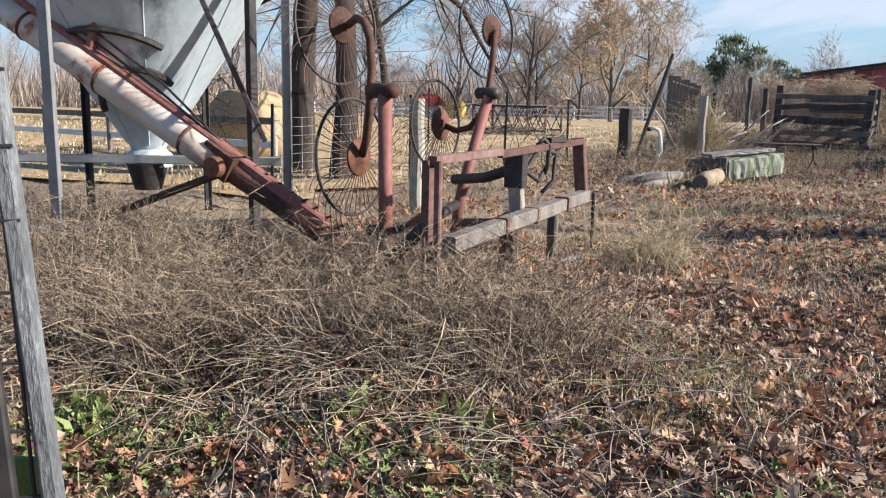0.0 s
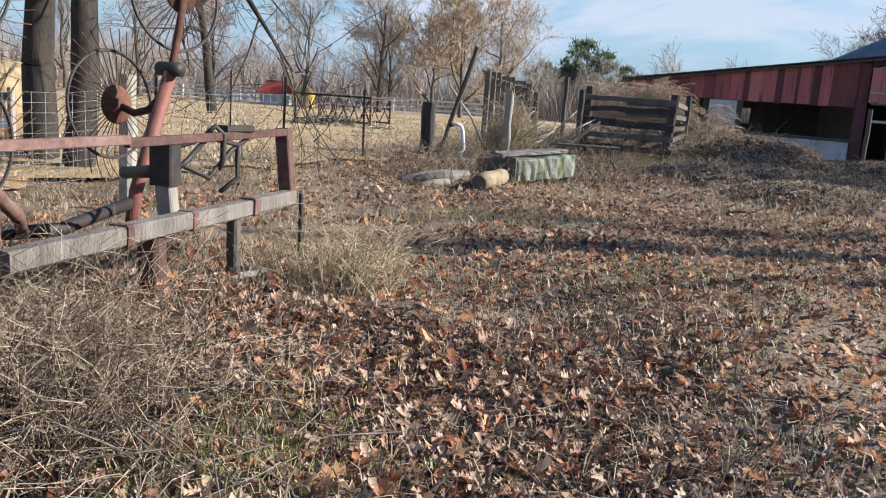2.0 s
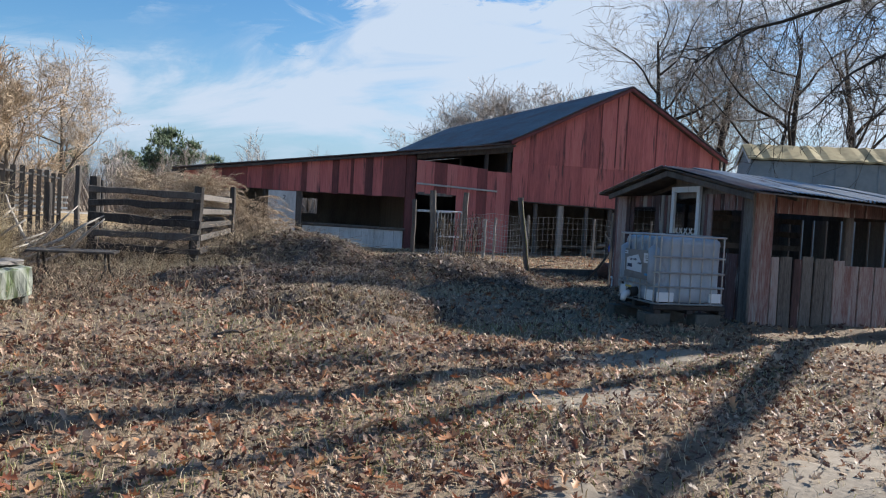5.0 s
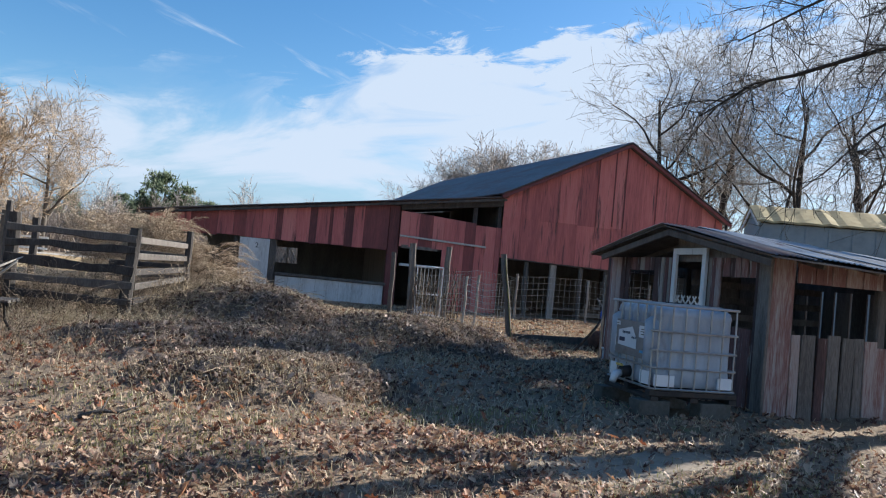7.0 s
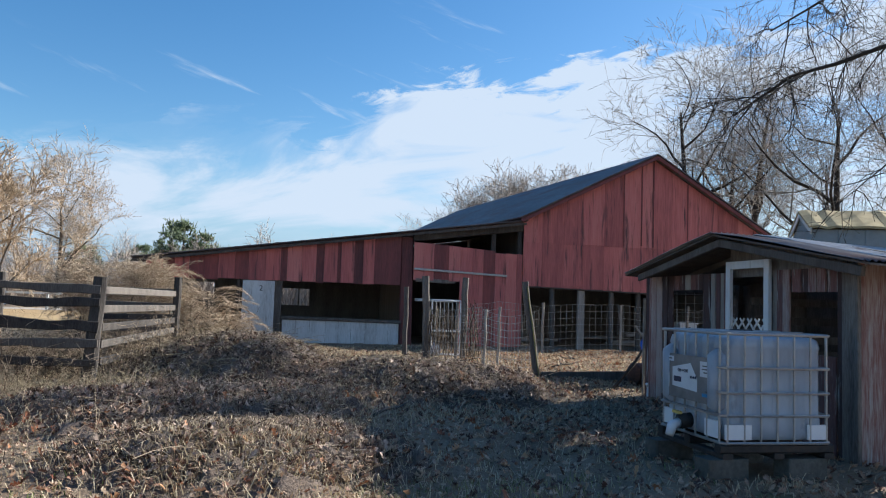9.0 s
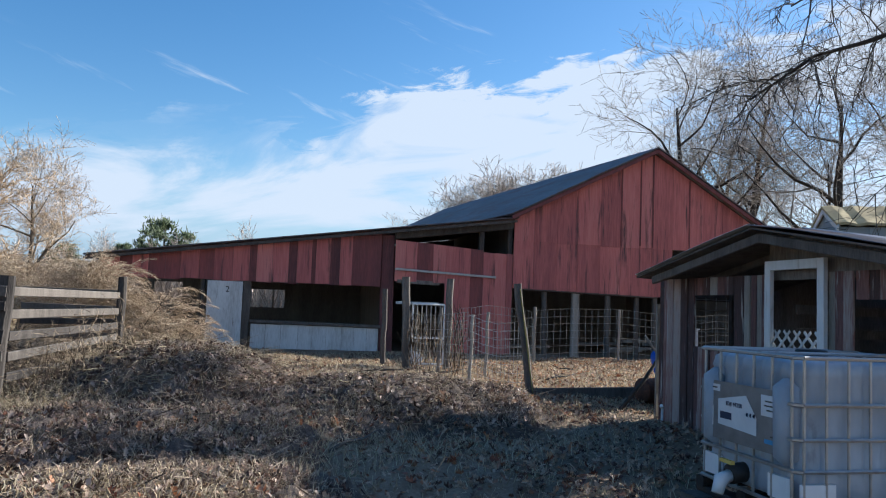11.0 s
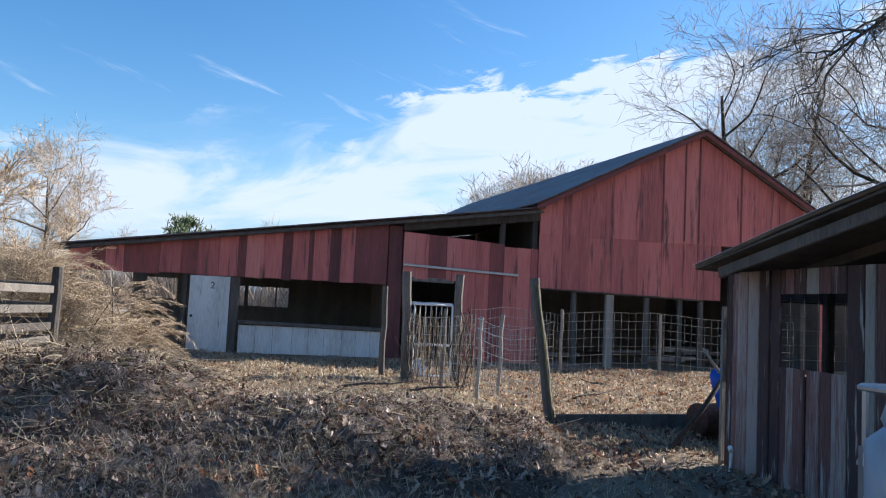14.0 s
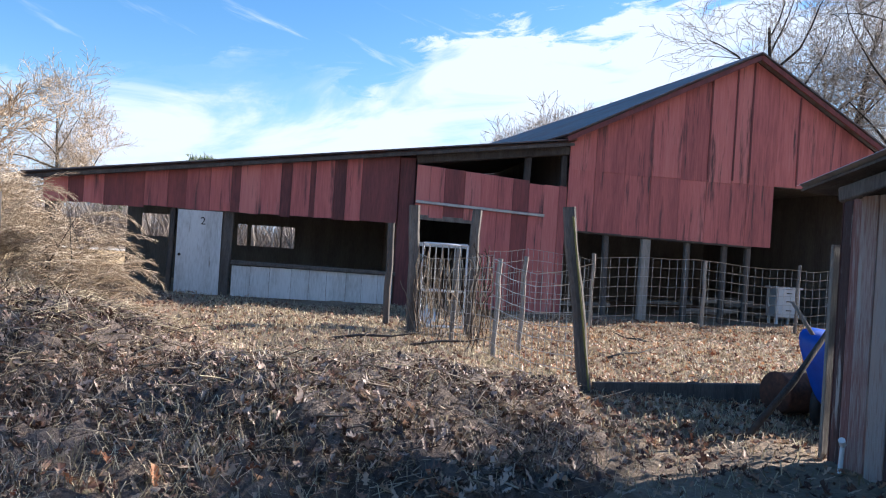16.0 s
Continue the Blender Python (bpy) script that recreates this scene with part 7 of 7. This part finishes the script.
def build_litter():
    rng = np.random.default_rng(15)

    def field(n, x0, x1, y0, y1, keep=None):
        x, y = rng.uniform(x0, x1, n), rng.uniform(y0, y1, n)
        if keep is not None:
            k = rng.random(n) < keep(x, y)
            x, y = x[k], y[k]
        return x, y

    def bare(x, y):
        return np.where(on_patch(x, y), 0.3, 1.0) * np.where((x > 10.05) & (y > 14.9) & (y < 19.6), 0, 1) * np.where((x > 8.0) & (x < 9.2) & (y > 13.95) & (y < 15.2), 0, 1)

    # leaves: dense by the walk, thinner away
    x, y = field(58000, -1.5, 9.5, -0.5, 13.0, lambda x, y: bare(x, y) * (0.25 + 0.75 * clumpy(x, y)) * smoothstep(-1.5, 1.0, x) * smoothstep(9.5, 7.5, x + 0.6 * np.sin(y)) * smoothstep(-0.5, 1.2, y))
    scatter_leaves("leaf_litter", x, y, top_z(x, y) + rng.uniform(0.0, 0.05, len(x)), 0.075, LEAF, "thick litter of fallen brown oak leaves", 1)
    x, y = field(52000, -4, 10.5, 11.0, 31.5, lambda x, y: bare(x, y) * (0.3 + 0.7 * clumpy(x, y)) * np.where(pile_z(x, y) > 0.12, 0.35, 1.0) * np.where((y > 22) & (x > 3.5), 0.45, 1.0))
    scatter_leaves("leaf_litter", x, y, top_z(x, y) + rng.uniform(0.0, 0.05, len(x)), 0.078, LEAF, "fallen brown leaves on soil and piles", 2)
    x, y = field(13000, 9, 20, 20, 31.5, bare)
    scatter_leaves("leaf_litter", x, y, top_z(x, y) + rng.uniform(0.0, 0.03, len(x)), 0.085, LEAF, "orange-brown leaves over the barnyard", 3)
    x, y = field(10000, -5, 4.5, 1.0, 10, lambda x, y: 0.25 + 0.75 * clumpy(x, y, 1.4, 2) * smoothstep(9, 2, y))
    scatter_leaves("oak_leaves", x, y, top_z(x, y) + rng.uniform(0.01, 0.07, len(x)), 0.11, ORANGE, "large orange oak leaves among the weeds", 4, 0.4)
    x, y = field(6000, 8.5, 20, 20, 31.5, bare)
    scatter_leaves("oak_leaves", x, y, top_z(x, y) + rng.uniform(0.0, 0.03, len(x)), 0.085, ORANGE, "orange leaves over the barnyard grass", 18)
    x, y = field(14000, 4.0, 9.5, 22.5, 31.8, lambda x, y: bare(x, y) * (pile_z(x, y) < 0.08))
    scatter_blades("dry_grass", x, y, top_z(x, y), rng.uniform(0.03, 0.09, len(x)), 0.014, STRAW, "short dry grass before the lean-to", "grass", 75, 0.9)
    x, y = field(44000, 8.5, 20, 20, 31.5, bare)
    scatter_blades("dry_grass", x, y, top_z(x, y), rng.uniform(0.03, 0.1, len(x)), 0.012, STRAW, "short dry grass over the barnyard", "grass", 73, 0.9)
    x, y = field(2600, -5, 8, 9, 19, lambda x, y: bare(x, y) * clumpy(x, y, 0.7, 1))
    scatter_leaves("oak_leaves", x, y, top_z(x, y) + rng.uniform(0.01, 0.05, len(x)), 0.11, ORANGE, "orange oak leaves in drifts", 5, 0.5)

    # thin litter out to the edges of the yard
    def edge(x, y):
        return bare(x, y) * smoothstep(19, 11, np.hypot((x - 2) * 1.05, (y - 12) * 0.75)) * (0.3 + 0.7 * clumpy(x, y, 0.8, 3)) * (x > -3.6 - np.maximum(0, 17.5 - y) * 0.33 * (y > 9))

    x, y = field(42000, -16, 20, -6, 33, edge)
    scatter_leaves("leaf_litter", x, y, top_z(x, y) + rng.uniform(0.0, 0.04, len(x)), 0.1, LEAF, "scattered fallen leaves around the yard", 16)
    x, y = field(60000, -16, 20, -6, 33, edge)
    scatter_blades("dry_grass", x, y, top_z(x, y), rng.uniform(0.04, 0.14, len(x)), 0.009, STRAW, "thin dead grass around the yard", "grass", 17, 0.9)
    # dry grass and straw
    x, y = field(70000, -6, 9, 1.0, 20, lambda x, y: bare(x, y) * (0.15 + 0.85 * clumpy(x, y, 1.3, 4)))
    scatter_blades("dry_grass", x, y, top_z(x, y), rng.uniform(0.04, 0.15, len(x)), 0.007, STRAW, "short dead straw-coloured grass", "grass", 6, 0.9)
    x, y = field(30000, -6, 12, 19, 32, lambda x, y: bare(x, y) * (0.2 + 0.8 * clumpy(x, y, 1.1, 1)))
    scatter_blades("dry_grass", x, y, top_z(x, y), rng.uniform(0.04, 0.16, len(x)), 0.01, STRAW, "short dead straw-coloured grass", "grass", 7, 0.9)
    x, y = field(60000, -34, -3.7, 9, 46, lambda x, y: (x < -3.8 - np.maximum(0, 17.5 - y) * 0.33) * (0.3 + 0.7 * clumpy(x, y, 0.5)))
    scatter_blades("pasture_grass", x, y, ground_z(x, y) + 0.04, rng.uniform(0.04, 0.14, len(x)), 0.03, STRAW, "golden dry pasture grass", "grass", 8, 0.7)
    x, y = field(17000, -5, 1.5, 1.2, 6.5)
    scatter_leaves("leaf_litter", x, y, top_z(x, y) + rng.uniform(0.0, 0.06, len(x)), 0.09, LEAF, "fallen leaves caught under the weeds", 13)
    x, y = field(30000, -5.5, 2, 1.2, 8, lambda x, y: 0.25 + 0.75 * clumpy(x, y, 1.6, 3))
    scatter_blades("dry_grass", x, y, top_z(x, y), rng.uniform(0.05, 0.22, len(x)), 0.006, STEM, "matted dead grass under the weeds", "grass", 14, 1.0)
    x, y = field(20000, -3.4, 1.6, 1.2, 3.4, lambda x, y: np.clip(clumpy(x, y, 2.3, 1) * 1.4 - 0.1, 0, 1) * smoothstep(3.4, 2.5, y) * smoothstep(1.6, 0.0, x))
    scatter_leaves("green_clover", x, y, top_z(x, y) + rng.uniform(0.01, 0.07, len(x)), 0.05, GREEN, "low mat of small green leaves", 15, 0.4)
    # green shoots
    x, y = field(16000, -4.5, 5, 1.2, 9, lambda x, y: np.clip(clumpy(x, y, 1.9, 5) - 0.35, 0, 1) * smoothstep(9, 2, y) * 1.4)
    scatter_blades("green_weeds", x, y, top_z(x, y), rng.uniform(0.03, 0.1, len(x)), 0.014, GREEN, "low green winter weeds", "weeds", 9, 0.7)
    x, y = field(9000, -2, 8, 5, 15, lambda x, y: bare(x, y) * np.clip(clumpy(x, y, 1.2, 7) - 0.6, 0, 1) * 2)
    scatter_blades("green_weeds", x, y, top_z(x, y), rng.uniform(0.03, 0.08, len(x)), 0.01, GREEN, "low green winter weeds", "weeds", 10, 0.7)
    c = [(-3.0, 2.6), (-1.85, 3.05), (-1.3, 3.15), (-2.85, 2.35), (0.1, 2.75)]
    cx = np.concatenate([np.full(26, a) + rng.normal(0, 0.07, 26) for a, b in c])
    cy = np.concatenate([np.full(26, b) + rng.normal(0, 0.07, 26) for a, b in c])
    scatter_blades("dock_leaves", cx, cy, top_z(cx, cy), rng.uniform(0.08, 0.2, len(cx)), 0.05, GREEN, "broad green dock leaves in clumps", "weeds", 11, 0.4)

    # dead weed thicket round the rake and frame
    def thicket(name, n, fn, seed, mat, label, hmin, hmax, r=0.003, bend=0.35):
        g = np.random.default_rng(seed)
        x, y = fn(g, n)
        h = g.uniform(hmin, hmax, n) * (0.5 + 0.5 * g.random(n))
        P = np.stack([x, y, top_z(x, y) - 0.02], 1)
        d = np.stack([g.normal(0, bend, n), g.normal(0, bend, n), np.ones(n)], 1)
        S0, S1, A, B = [], [], [], []
        for i in range(4):
            Q = P + d * (h / 4)[:, None]
            S0.append(P)
            S1.append(Q)
            A.append(np.full(n, r * (1 - 0.2 * i)))
            B.append(np.full(n, r * (0.8 - 0.2 * i)))
            # side twigs
            k = g.random(n) < 0.85
            sd = np.stack([g.normal(0, 1, n), g.normal(0, 1, n), g.uniform(0.1, 0.9, n)], 1) * (h * 0.16)[:, None]
            S0.append(Q[k])
            S1.append((Q + sd)[k])
            A.append(np.full(k.sum(), r * 0.55))
            B.append(np.full(k.sum(), r * 0.3))
            P = Q
            d = d + np.stack([g.normal(0, bend * 0.7, n), g.normal(0, bend * 0.7, n), g.normal(-0.12, 0.12, n)], 1)
        V, F = tubes(np.concatenate(S0), np.concatenate(S1), np.concatenate(A), np.concatenate(B), 3)
        mass(name, V, F, mat, label, "weeds")

    def blob(*cs):
        def fn(g, n):
            i = g.integers(0, len(cs), n)
            a = np.array(cs)[i]
            return a[:, 0] + g.normal(0, 1, n) * a[:, 2], a[:, 1] + g.normal(0, 1, n) * a[:, 3]
        return fn

    thicket("weed_thicket", 5200, blob((-3.5, 4.1, 0.55, 0.45), (-2.15, 4.15, 0.5, 0.4), (-4.7, 4.6, 0.6, 0.45), (-1.5, 4.3, 0.35, 0.4), (-3.3, 3.5, 0.35, 0.25)), 21, STEM, "tangled thicket of dead brown weed stems", 0.35, 0.95, 0.0034)
    thicket("weed_thicket", 2600, blob((-3.9, 5.4, 0.9, 0.35), (-5.6, 5.3, 0.8, 0.4), (-2.7, 5.0, 0.5, 0.4), (-7.0, 6.0, 0.9, 0.5)), 22, STEM, "dead weeds round the old machinery", 0.3, 0.75, 0.0035)
    thicket("weed_thicket", 340, blob((-1.35, 7.2, 0.2, 0.16), (-0.95, 6.95, 0.16, 0.14), (-1.1, 7.6, 0.14, 0.12)), 23, STRAW, "tussock of tall dry grass", 0.3, 0.75, 0.0045, 0.4)
    thicket("weed_thicket", 1500, blob((-2.2, 14.6, 0.9, 0.8), (-0.5, 16.5, 1.1, 0.7), (-2.6, 18.5, 0.7, 0.9)), 24, STEM, "dead weeds round the trough and bench", 0.25, 0.8, 0.005)
    thicket("tall_grass", 700, blob((-1.9, 18.8, 0.2, 0.2)), 25, STRAW, "tall tan dry grass by the fence", 0.9, 1.8, 0.006, 0.12)
    thicket("weed_thicket", 2600, blob((0.0, 21.4, 1.3, 0.8), (0.6, 23.5, 1.0, 1.2), (-1.6, 20.6, 0.9, 0.7)), 26, STEM, "dead weeds behind the rail fence", 0.4, 1.2, 0.006)
    thicket("weed_thicket", 1700, blob((1.2, 19.2, 1.0, 0.6), (2.0, 22.6, 0.8, 0.9)), 27, STRAW, "dry grass at the foot of the fence", 0.15, 0.5, 0.004)
    thicket("weed_thicket", 900, blob((-6.5, 10, 1.5, 1.0), (-5.2, 14, 0.6, 1.5), (-4.4, 16.5, 0.5, 0.6)), 28, STEM, "dead weeds along the pasture fence", 0.2, 0.6, 0.005)

    # greener turf between the shadow stripes and by the frame
    x, y = field(42000, -2.5, 9.5, 7.5, 14.5, lambda x, y: bare(x, y) * np.clip(clumpy(x, y, 0.9, 6) * 1.5 - 0.55, 0, 1))
    scatter_blades("thin_turf", x, y, top_z(x, y), rng.uniform(0.03, 0.1, len(x)), 0.007, TURF, "thin yellow-green turf between fallen leaves", "grass", 71, 0.8)
    x, y = field(15000, -1.6, 1.0, 3.2, 6.0, lambda x, y: np.exp(-(((x + 0.45) / 0.45) ** 2 + ((y - 4.3) / 0.7) ** 2)))
    scatter_blades("thin_turf", x, y, top_z(x, y), rng.uniform(0.05, 0.16, len(x)), 0.006, TURF, "yellow-green tuft of winter grass", "grass", 72, 0.7)
    # extra bright straw, also standing in for the sunlit patch on this lobe
    x, y = field(9000, 2.2, 5.6, 13.4, 16.6, lambda x, y: np.exp(-(((x - 3.9) / 0.9) ** 2 + ((y - 14.9) / 0.9) ** 2)))
    scatter_blades("dry_grass", x, y, top_z(x, y), rng.uniform(0.05, 0.2, len(x)), 0.008, STRAW, "matted straw on the low lobe of the pile", "grass", 74, 1.1)
    x, y = field(12000, 3.6, 8.2, 15.6, 20.4, lambda x, y: np.exp(-(((x - 5.4) / 1.3) ** 2 + ((y - 18.0) / 1.2) ** 2)) * (0.3 + 0.7 * clumpy(x, y, 1.6, 2)))
    scatter_blades("dry_grass", x, y, top_z(x, y), rng.uniform(0.06, 0.24, len(x)), 0.006, STRAW, "fine straw lying over the heap", "grass", 76, 1.2)
    # long fallen stalks lying every way in the weeds and on the piles
    def stalks(name, x, y, lift, lmin, lmax, r, mat, label, seed):
        g = np.random.default_rng(seed)
        n = len(x)
        a, el = g.uniform(0, 6.28, n), g.normal(0.12, 0.22, n)
        L = g.uniform(lmin, lmax, n)
        P = np.stack([x, y, top_z(x, y) + lift * g.random(n)], 1)
        S0, S1 = [], []
        for k in range(4):
            d = np.stack([np.cos(a) * np.cos(el), np.sin(a) * np.cos(el), np.sin(el)], 1)
            Q = P + d * (L / 4)[:, None]
            Q[:, 2] = np.maximum(Q[:, 2], top_z(Q[:, 0], Q[:, 1]) + 0.01)
            S0.append(P), S1.append(Q)
            a, el, P = a + g.normal(0, 0.22, n), el - g.uniform(0, 0.22, n), Q
        rr = g.uniform(0.5, 1.2, n) * r
        V, F = tubes(np.concatenate(S0), np.concatenate(S1), np.tile(rr, 4), np.tile(rr * 0.9, 4), 3)
        mass(name, V, F, mat, label, "stalks")

    x, y = field(1500, -4.2, -0.4, 2.5, 5.0, lambda x, y: smoothstep(-0.4, -1.6, x) * (0.1 + 0.9 * clumpy(x, y, 1.8, 2)))
    stalks("fallen_stalks", x, y, 0.3, 0.2, 0.7, 0.0026, STRAW, "long pale dead stalks fallen among the weeds", 61)
    x, y = field(1100, -4.4, 0.4, 2.4, 5.2, lambda x, y: smoothstep(0.4, -1.0, x))
    stalks("fallen_stalks", x, y, 0.25, 0.2, 0.6, 0.003, BRUSHY, "dark dead stalks tangled among the weeds", 62)
    x, y = field(3000, 0, 9, 13.6, 24.2, lambda x, y: np.clip(pile_z(x, y) * 1.5, 0.12, 1) * (pile_z(x, y) > 0.06) * (0.25 + 0.75 * clumpy(x, y, 1.2, 2)))
    stalks("fallen_stalks", x, y, 0.08, 0.25, 0.8, 0.0038, OLDHAY, "long grey stalks of old hay on the piles", 63)
    # pale straw crowded on the tops lightens them in place of sunlight
    x, y = field(7000, 0.8, 9, 17.5, 24.2, lambda x, y: smoothstep(0.22, 0.5, pile_z(x, y)) * (0.3 + 0.7 * clumpy(x, y, 1.5, 5)))
    stalks("fallen_stalks", x, y, 0.07, 0.15, 0.5, 0.0045, STRAW, "pale broken stalks on the crests of the piles", 65)
    x, y = field(30000, 0.5, 9.2, 13.6, 24.2, lambda x, y: (pile_z(x, y) > 0.08) * 1.0)
    scatter_leaves("rotted_leaves", x, y, top_z(x, y) + rng.uniform(0.01, 0.05, len(x)), 0.085, ROTTED, "dark rotted leaves matted over the piles", 64, 0.6)

    # sticks and old hay over the piles
    n = 10000
    x, y = rng.uniform(-0.2, 9.2, n), rng.uniform(13.6, 24.2, n)
    keep = pile_z(x, y) > 0.07
    x, y = x[keep], y[keep]
    n = len(x)
    a, el = rng.uniform(0, 6.28, n), rng.normal(0.05, 0.28, n)
    L = rng.gamma(2.0, 0.09, n) + 0.06
    d = np.stack([np.cos(a) * np.cos(el), np.sin(a) * np.cos(el), np.sin(el)], 1)
    c = np.stack([x, y, top_z(x, y) + 0.035], 1)
    mid = c + rng.normal(0, 0.02, (n, 3))
    r = rng.uniform(0.002, 0.0065, n)
    V, F = tubes(np.concatenate([c - d * L[:, None] / 2, mid]), np.concatenate([mid, c + d * L[:, None] / 2]), np.concatenate([r, r]), np.concatenate([r, r * 0.6]), 3)
    mass("dead_sticks", V, F, OLDHAY, "broken sticks and stalks covering the piles", "sticks")
    x, y = rng.uniform(-0.2, 9.2, 40000), rng.uniform(13.6, 24.2, 40000)
    keep = (pile_z(x, y) > 0.05) & (rng.random(40000) < 0.25 + 0.75 * (clumpy(x, y, 1.4, 3) > 0.55))
    x, y = x[keep], y[keep]
    scatter_blades("old_hay", x, y, top_z(x, y) + 0.01, rng.uniform(0.05, 0.2, len(x)), 0.008, OLDHAY, "grey-brown old hay on the piles", "hay", 31, 1.3)

    # brown cedar-like bush by the lean-to
    g = np.random.default_rng(44)
    P0, P1, R0, R1 = [], [], [], []
    for cx, cy, rr, hh, n in ((2.5, 27.0, 0.7, 1.7, 110), (1.3, 27.6, 1.0, 2.2, 130), (-0.2, 28.4, 1.2, 2.3, 130), (3.0, 26.6, 0.45, 0.9, 60)):
        zb = gz(cx, cy)
        for i in range(n):
            a, u = g.uniform(0, 6.28), g.uniform(0.0, 1.0)
            q = rr * (0.25 + 0.5 * (1 - u)) * g.uniform(0.3, 1.0)
            p = np.array([cx + q * math.cos(a), cy + q * math.sin(a), zb + 0.1 + hh * u * 0.85])
            d = np.array([math.cos(a), math.sin(a), g.uniform(0.2, 1.1)])
            d /= np.linalg.norm(d)
            side = np.cross(d, [0, 0, 1.0])
            side /= np.linalg.norm(side)
            m_ = g.integers(9, 15)
            step = g.uniform(0.05, 0.085)
            for k in range(m_):
                e = p + d * step
                P0.append(p), P1.append(e), R0.append(0.0045), R1.append(0.004)
                w_ = 0.23 * math.sin(0.35 + 2.6 * k / m_)
                for sg in (-1, 1):
                    t_ = e + (side * sg * 0.85 + d * 0.6 + g.normal(0, 0.15, 3) - np.array([0, 0, 0.18])) * w_
                    h_ = (e + t_) / 2 + g.normal(0, 0.01, 3)
                    P0.append(e), P1.append(t_), R0.append(0.0045), R1.append(0.0015)
                    P0.append(h_), P1.append(h_ + (d + g.normal(0, 0.3, 3)) * w_ * 0.45), R0.append(0.0035), R1.append(0.0015)
                p = e
                d = d + np.array([0, 0, -0.1]) + g.normal(0, 0.06, 3)
                d /= np.linalg.norm(d)
    V, F = tubes(P0, P1, np.array(R0), np.array(R1), 3)
    b = thing("dry_bush", (1.5, 27.5, 0.5), "big brown dried bush crowding the lean-to", "bush")
    o = mass("crown", V, F, CEDAR)
    del o["kind"]
    o.parent = b
    o.matrix_parent_inverse = b.matrix_basis.inverted()
    for cx, cy in ((2.5, 27.0), (1.2, 27.8), (-0.4, 28.6)):
        for k in range(5):
            Shape().tube([(cx, cy, 0.4), (cx + g.normal(0, 0.2), cy + g.normal(0, 0.2), 1.2), (cx + g.normal(0, 0.4), cy + g.normal(0, 0.4), 2.0)], [0.02, 0.012, 0.005], 5).make("stem", DARKWOOD, b)


build_litter()


def build_rake_wheel():
    """Old raking wheel lying broken in the weeds: bent pale tines round a dark hub."""
    w = thing("rake_wheel", (-2.3, 3.3, 0.2), "broken raking wheel with bent pale tines in the weeds", "rake wheel")
    c = Vector((-2.12, 3.3, float(top_z(-2.12, 3.3)) + 0.24))
    u, v = Vector((1, 0.25, 0.1)).normalized(), Vector((-0.1, 0.75, 0.5)).normalized()
    Shape().tube([c + (u * math.cos(a) + v * math.sin(a)) * 0.13 for a in [6.2832 * k / 18 for k in range(19)]], 0.014, 6, False).make("hub_ring", RUST, w)
    rnd = random.Random(12)
    for k in range(15):
        a = radians(118 + 13.5 * k)
        d = u * math.cos(a) + v * math.sin(a)
        e = u * -math.sin(a) + v * math.cos(a)
        L = rnd.uniform(0.3, 0.44)
        pts = [c + d * 0.1, c + d * (0.1 + L * 0.5) + e * 0.01, c + d * (0.1 + L) + e * rnd.uniform(0.0, 0.05)]
        if k % 4 == 1:
            pts.append(pts[-1] + e * 0.08)
        Shape().tube(pts, 0.0055, 5, False).make("tine", OLDHAY, w, "", True)


build_rake_wheel()
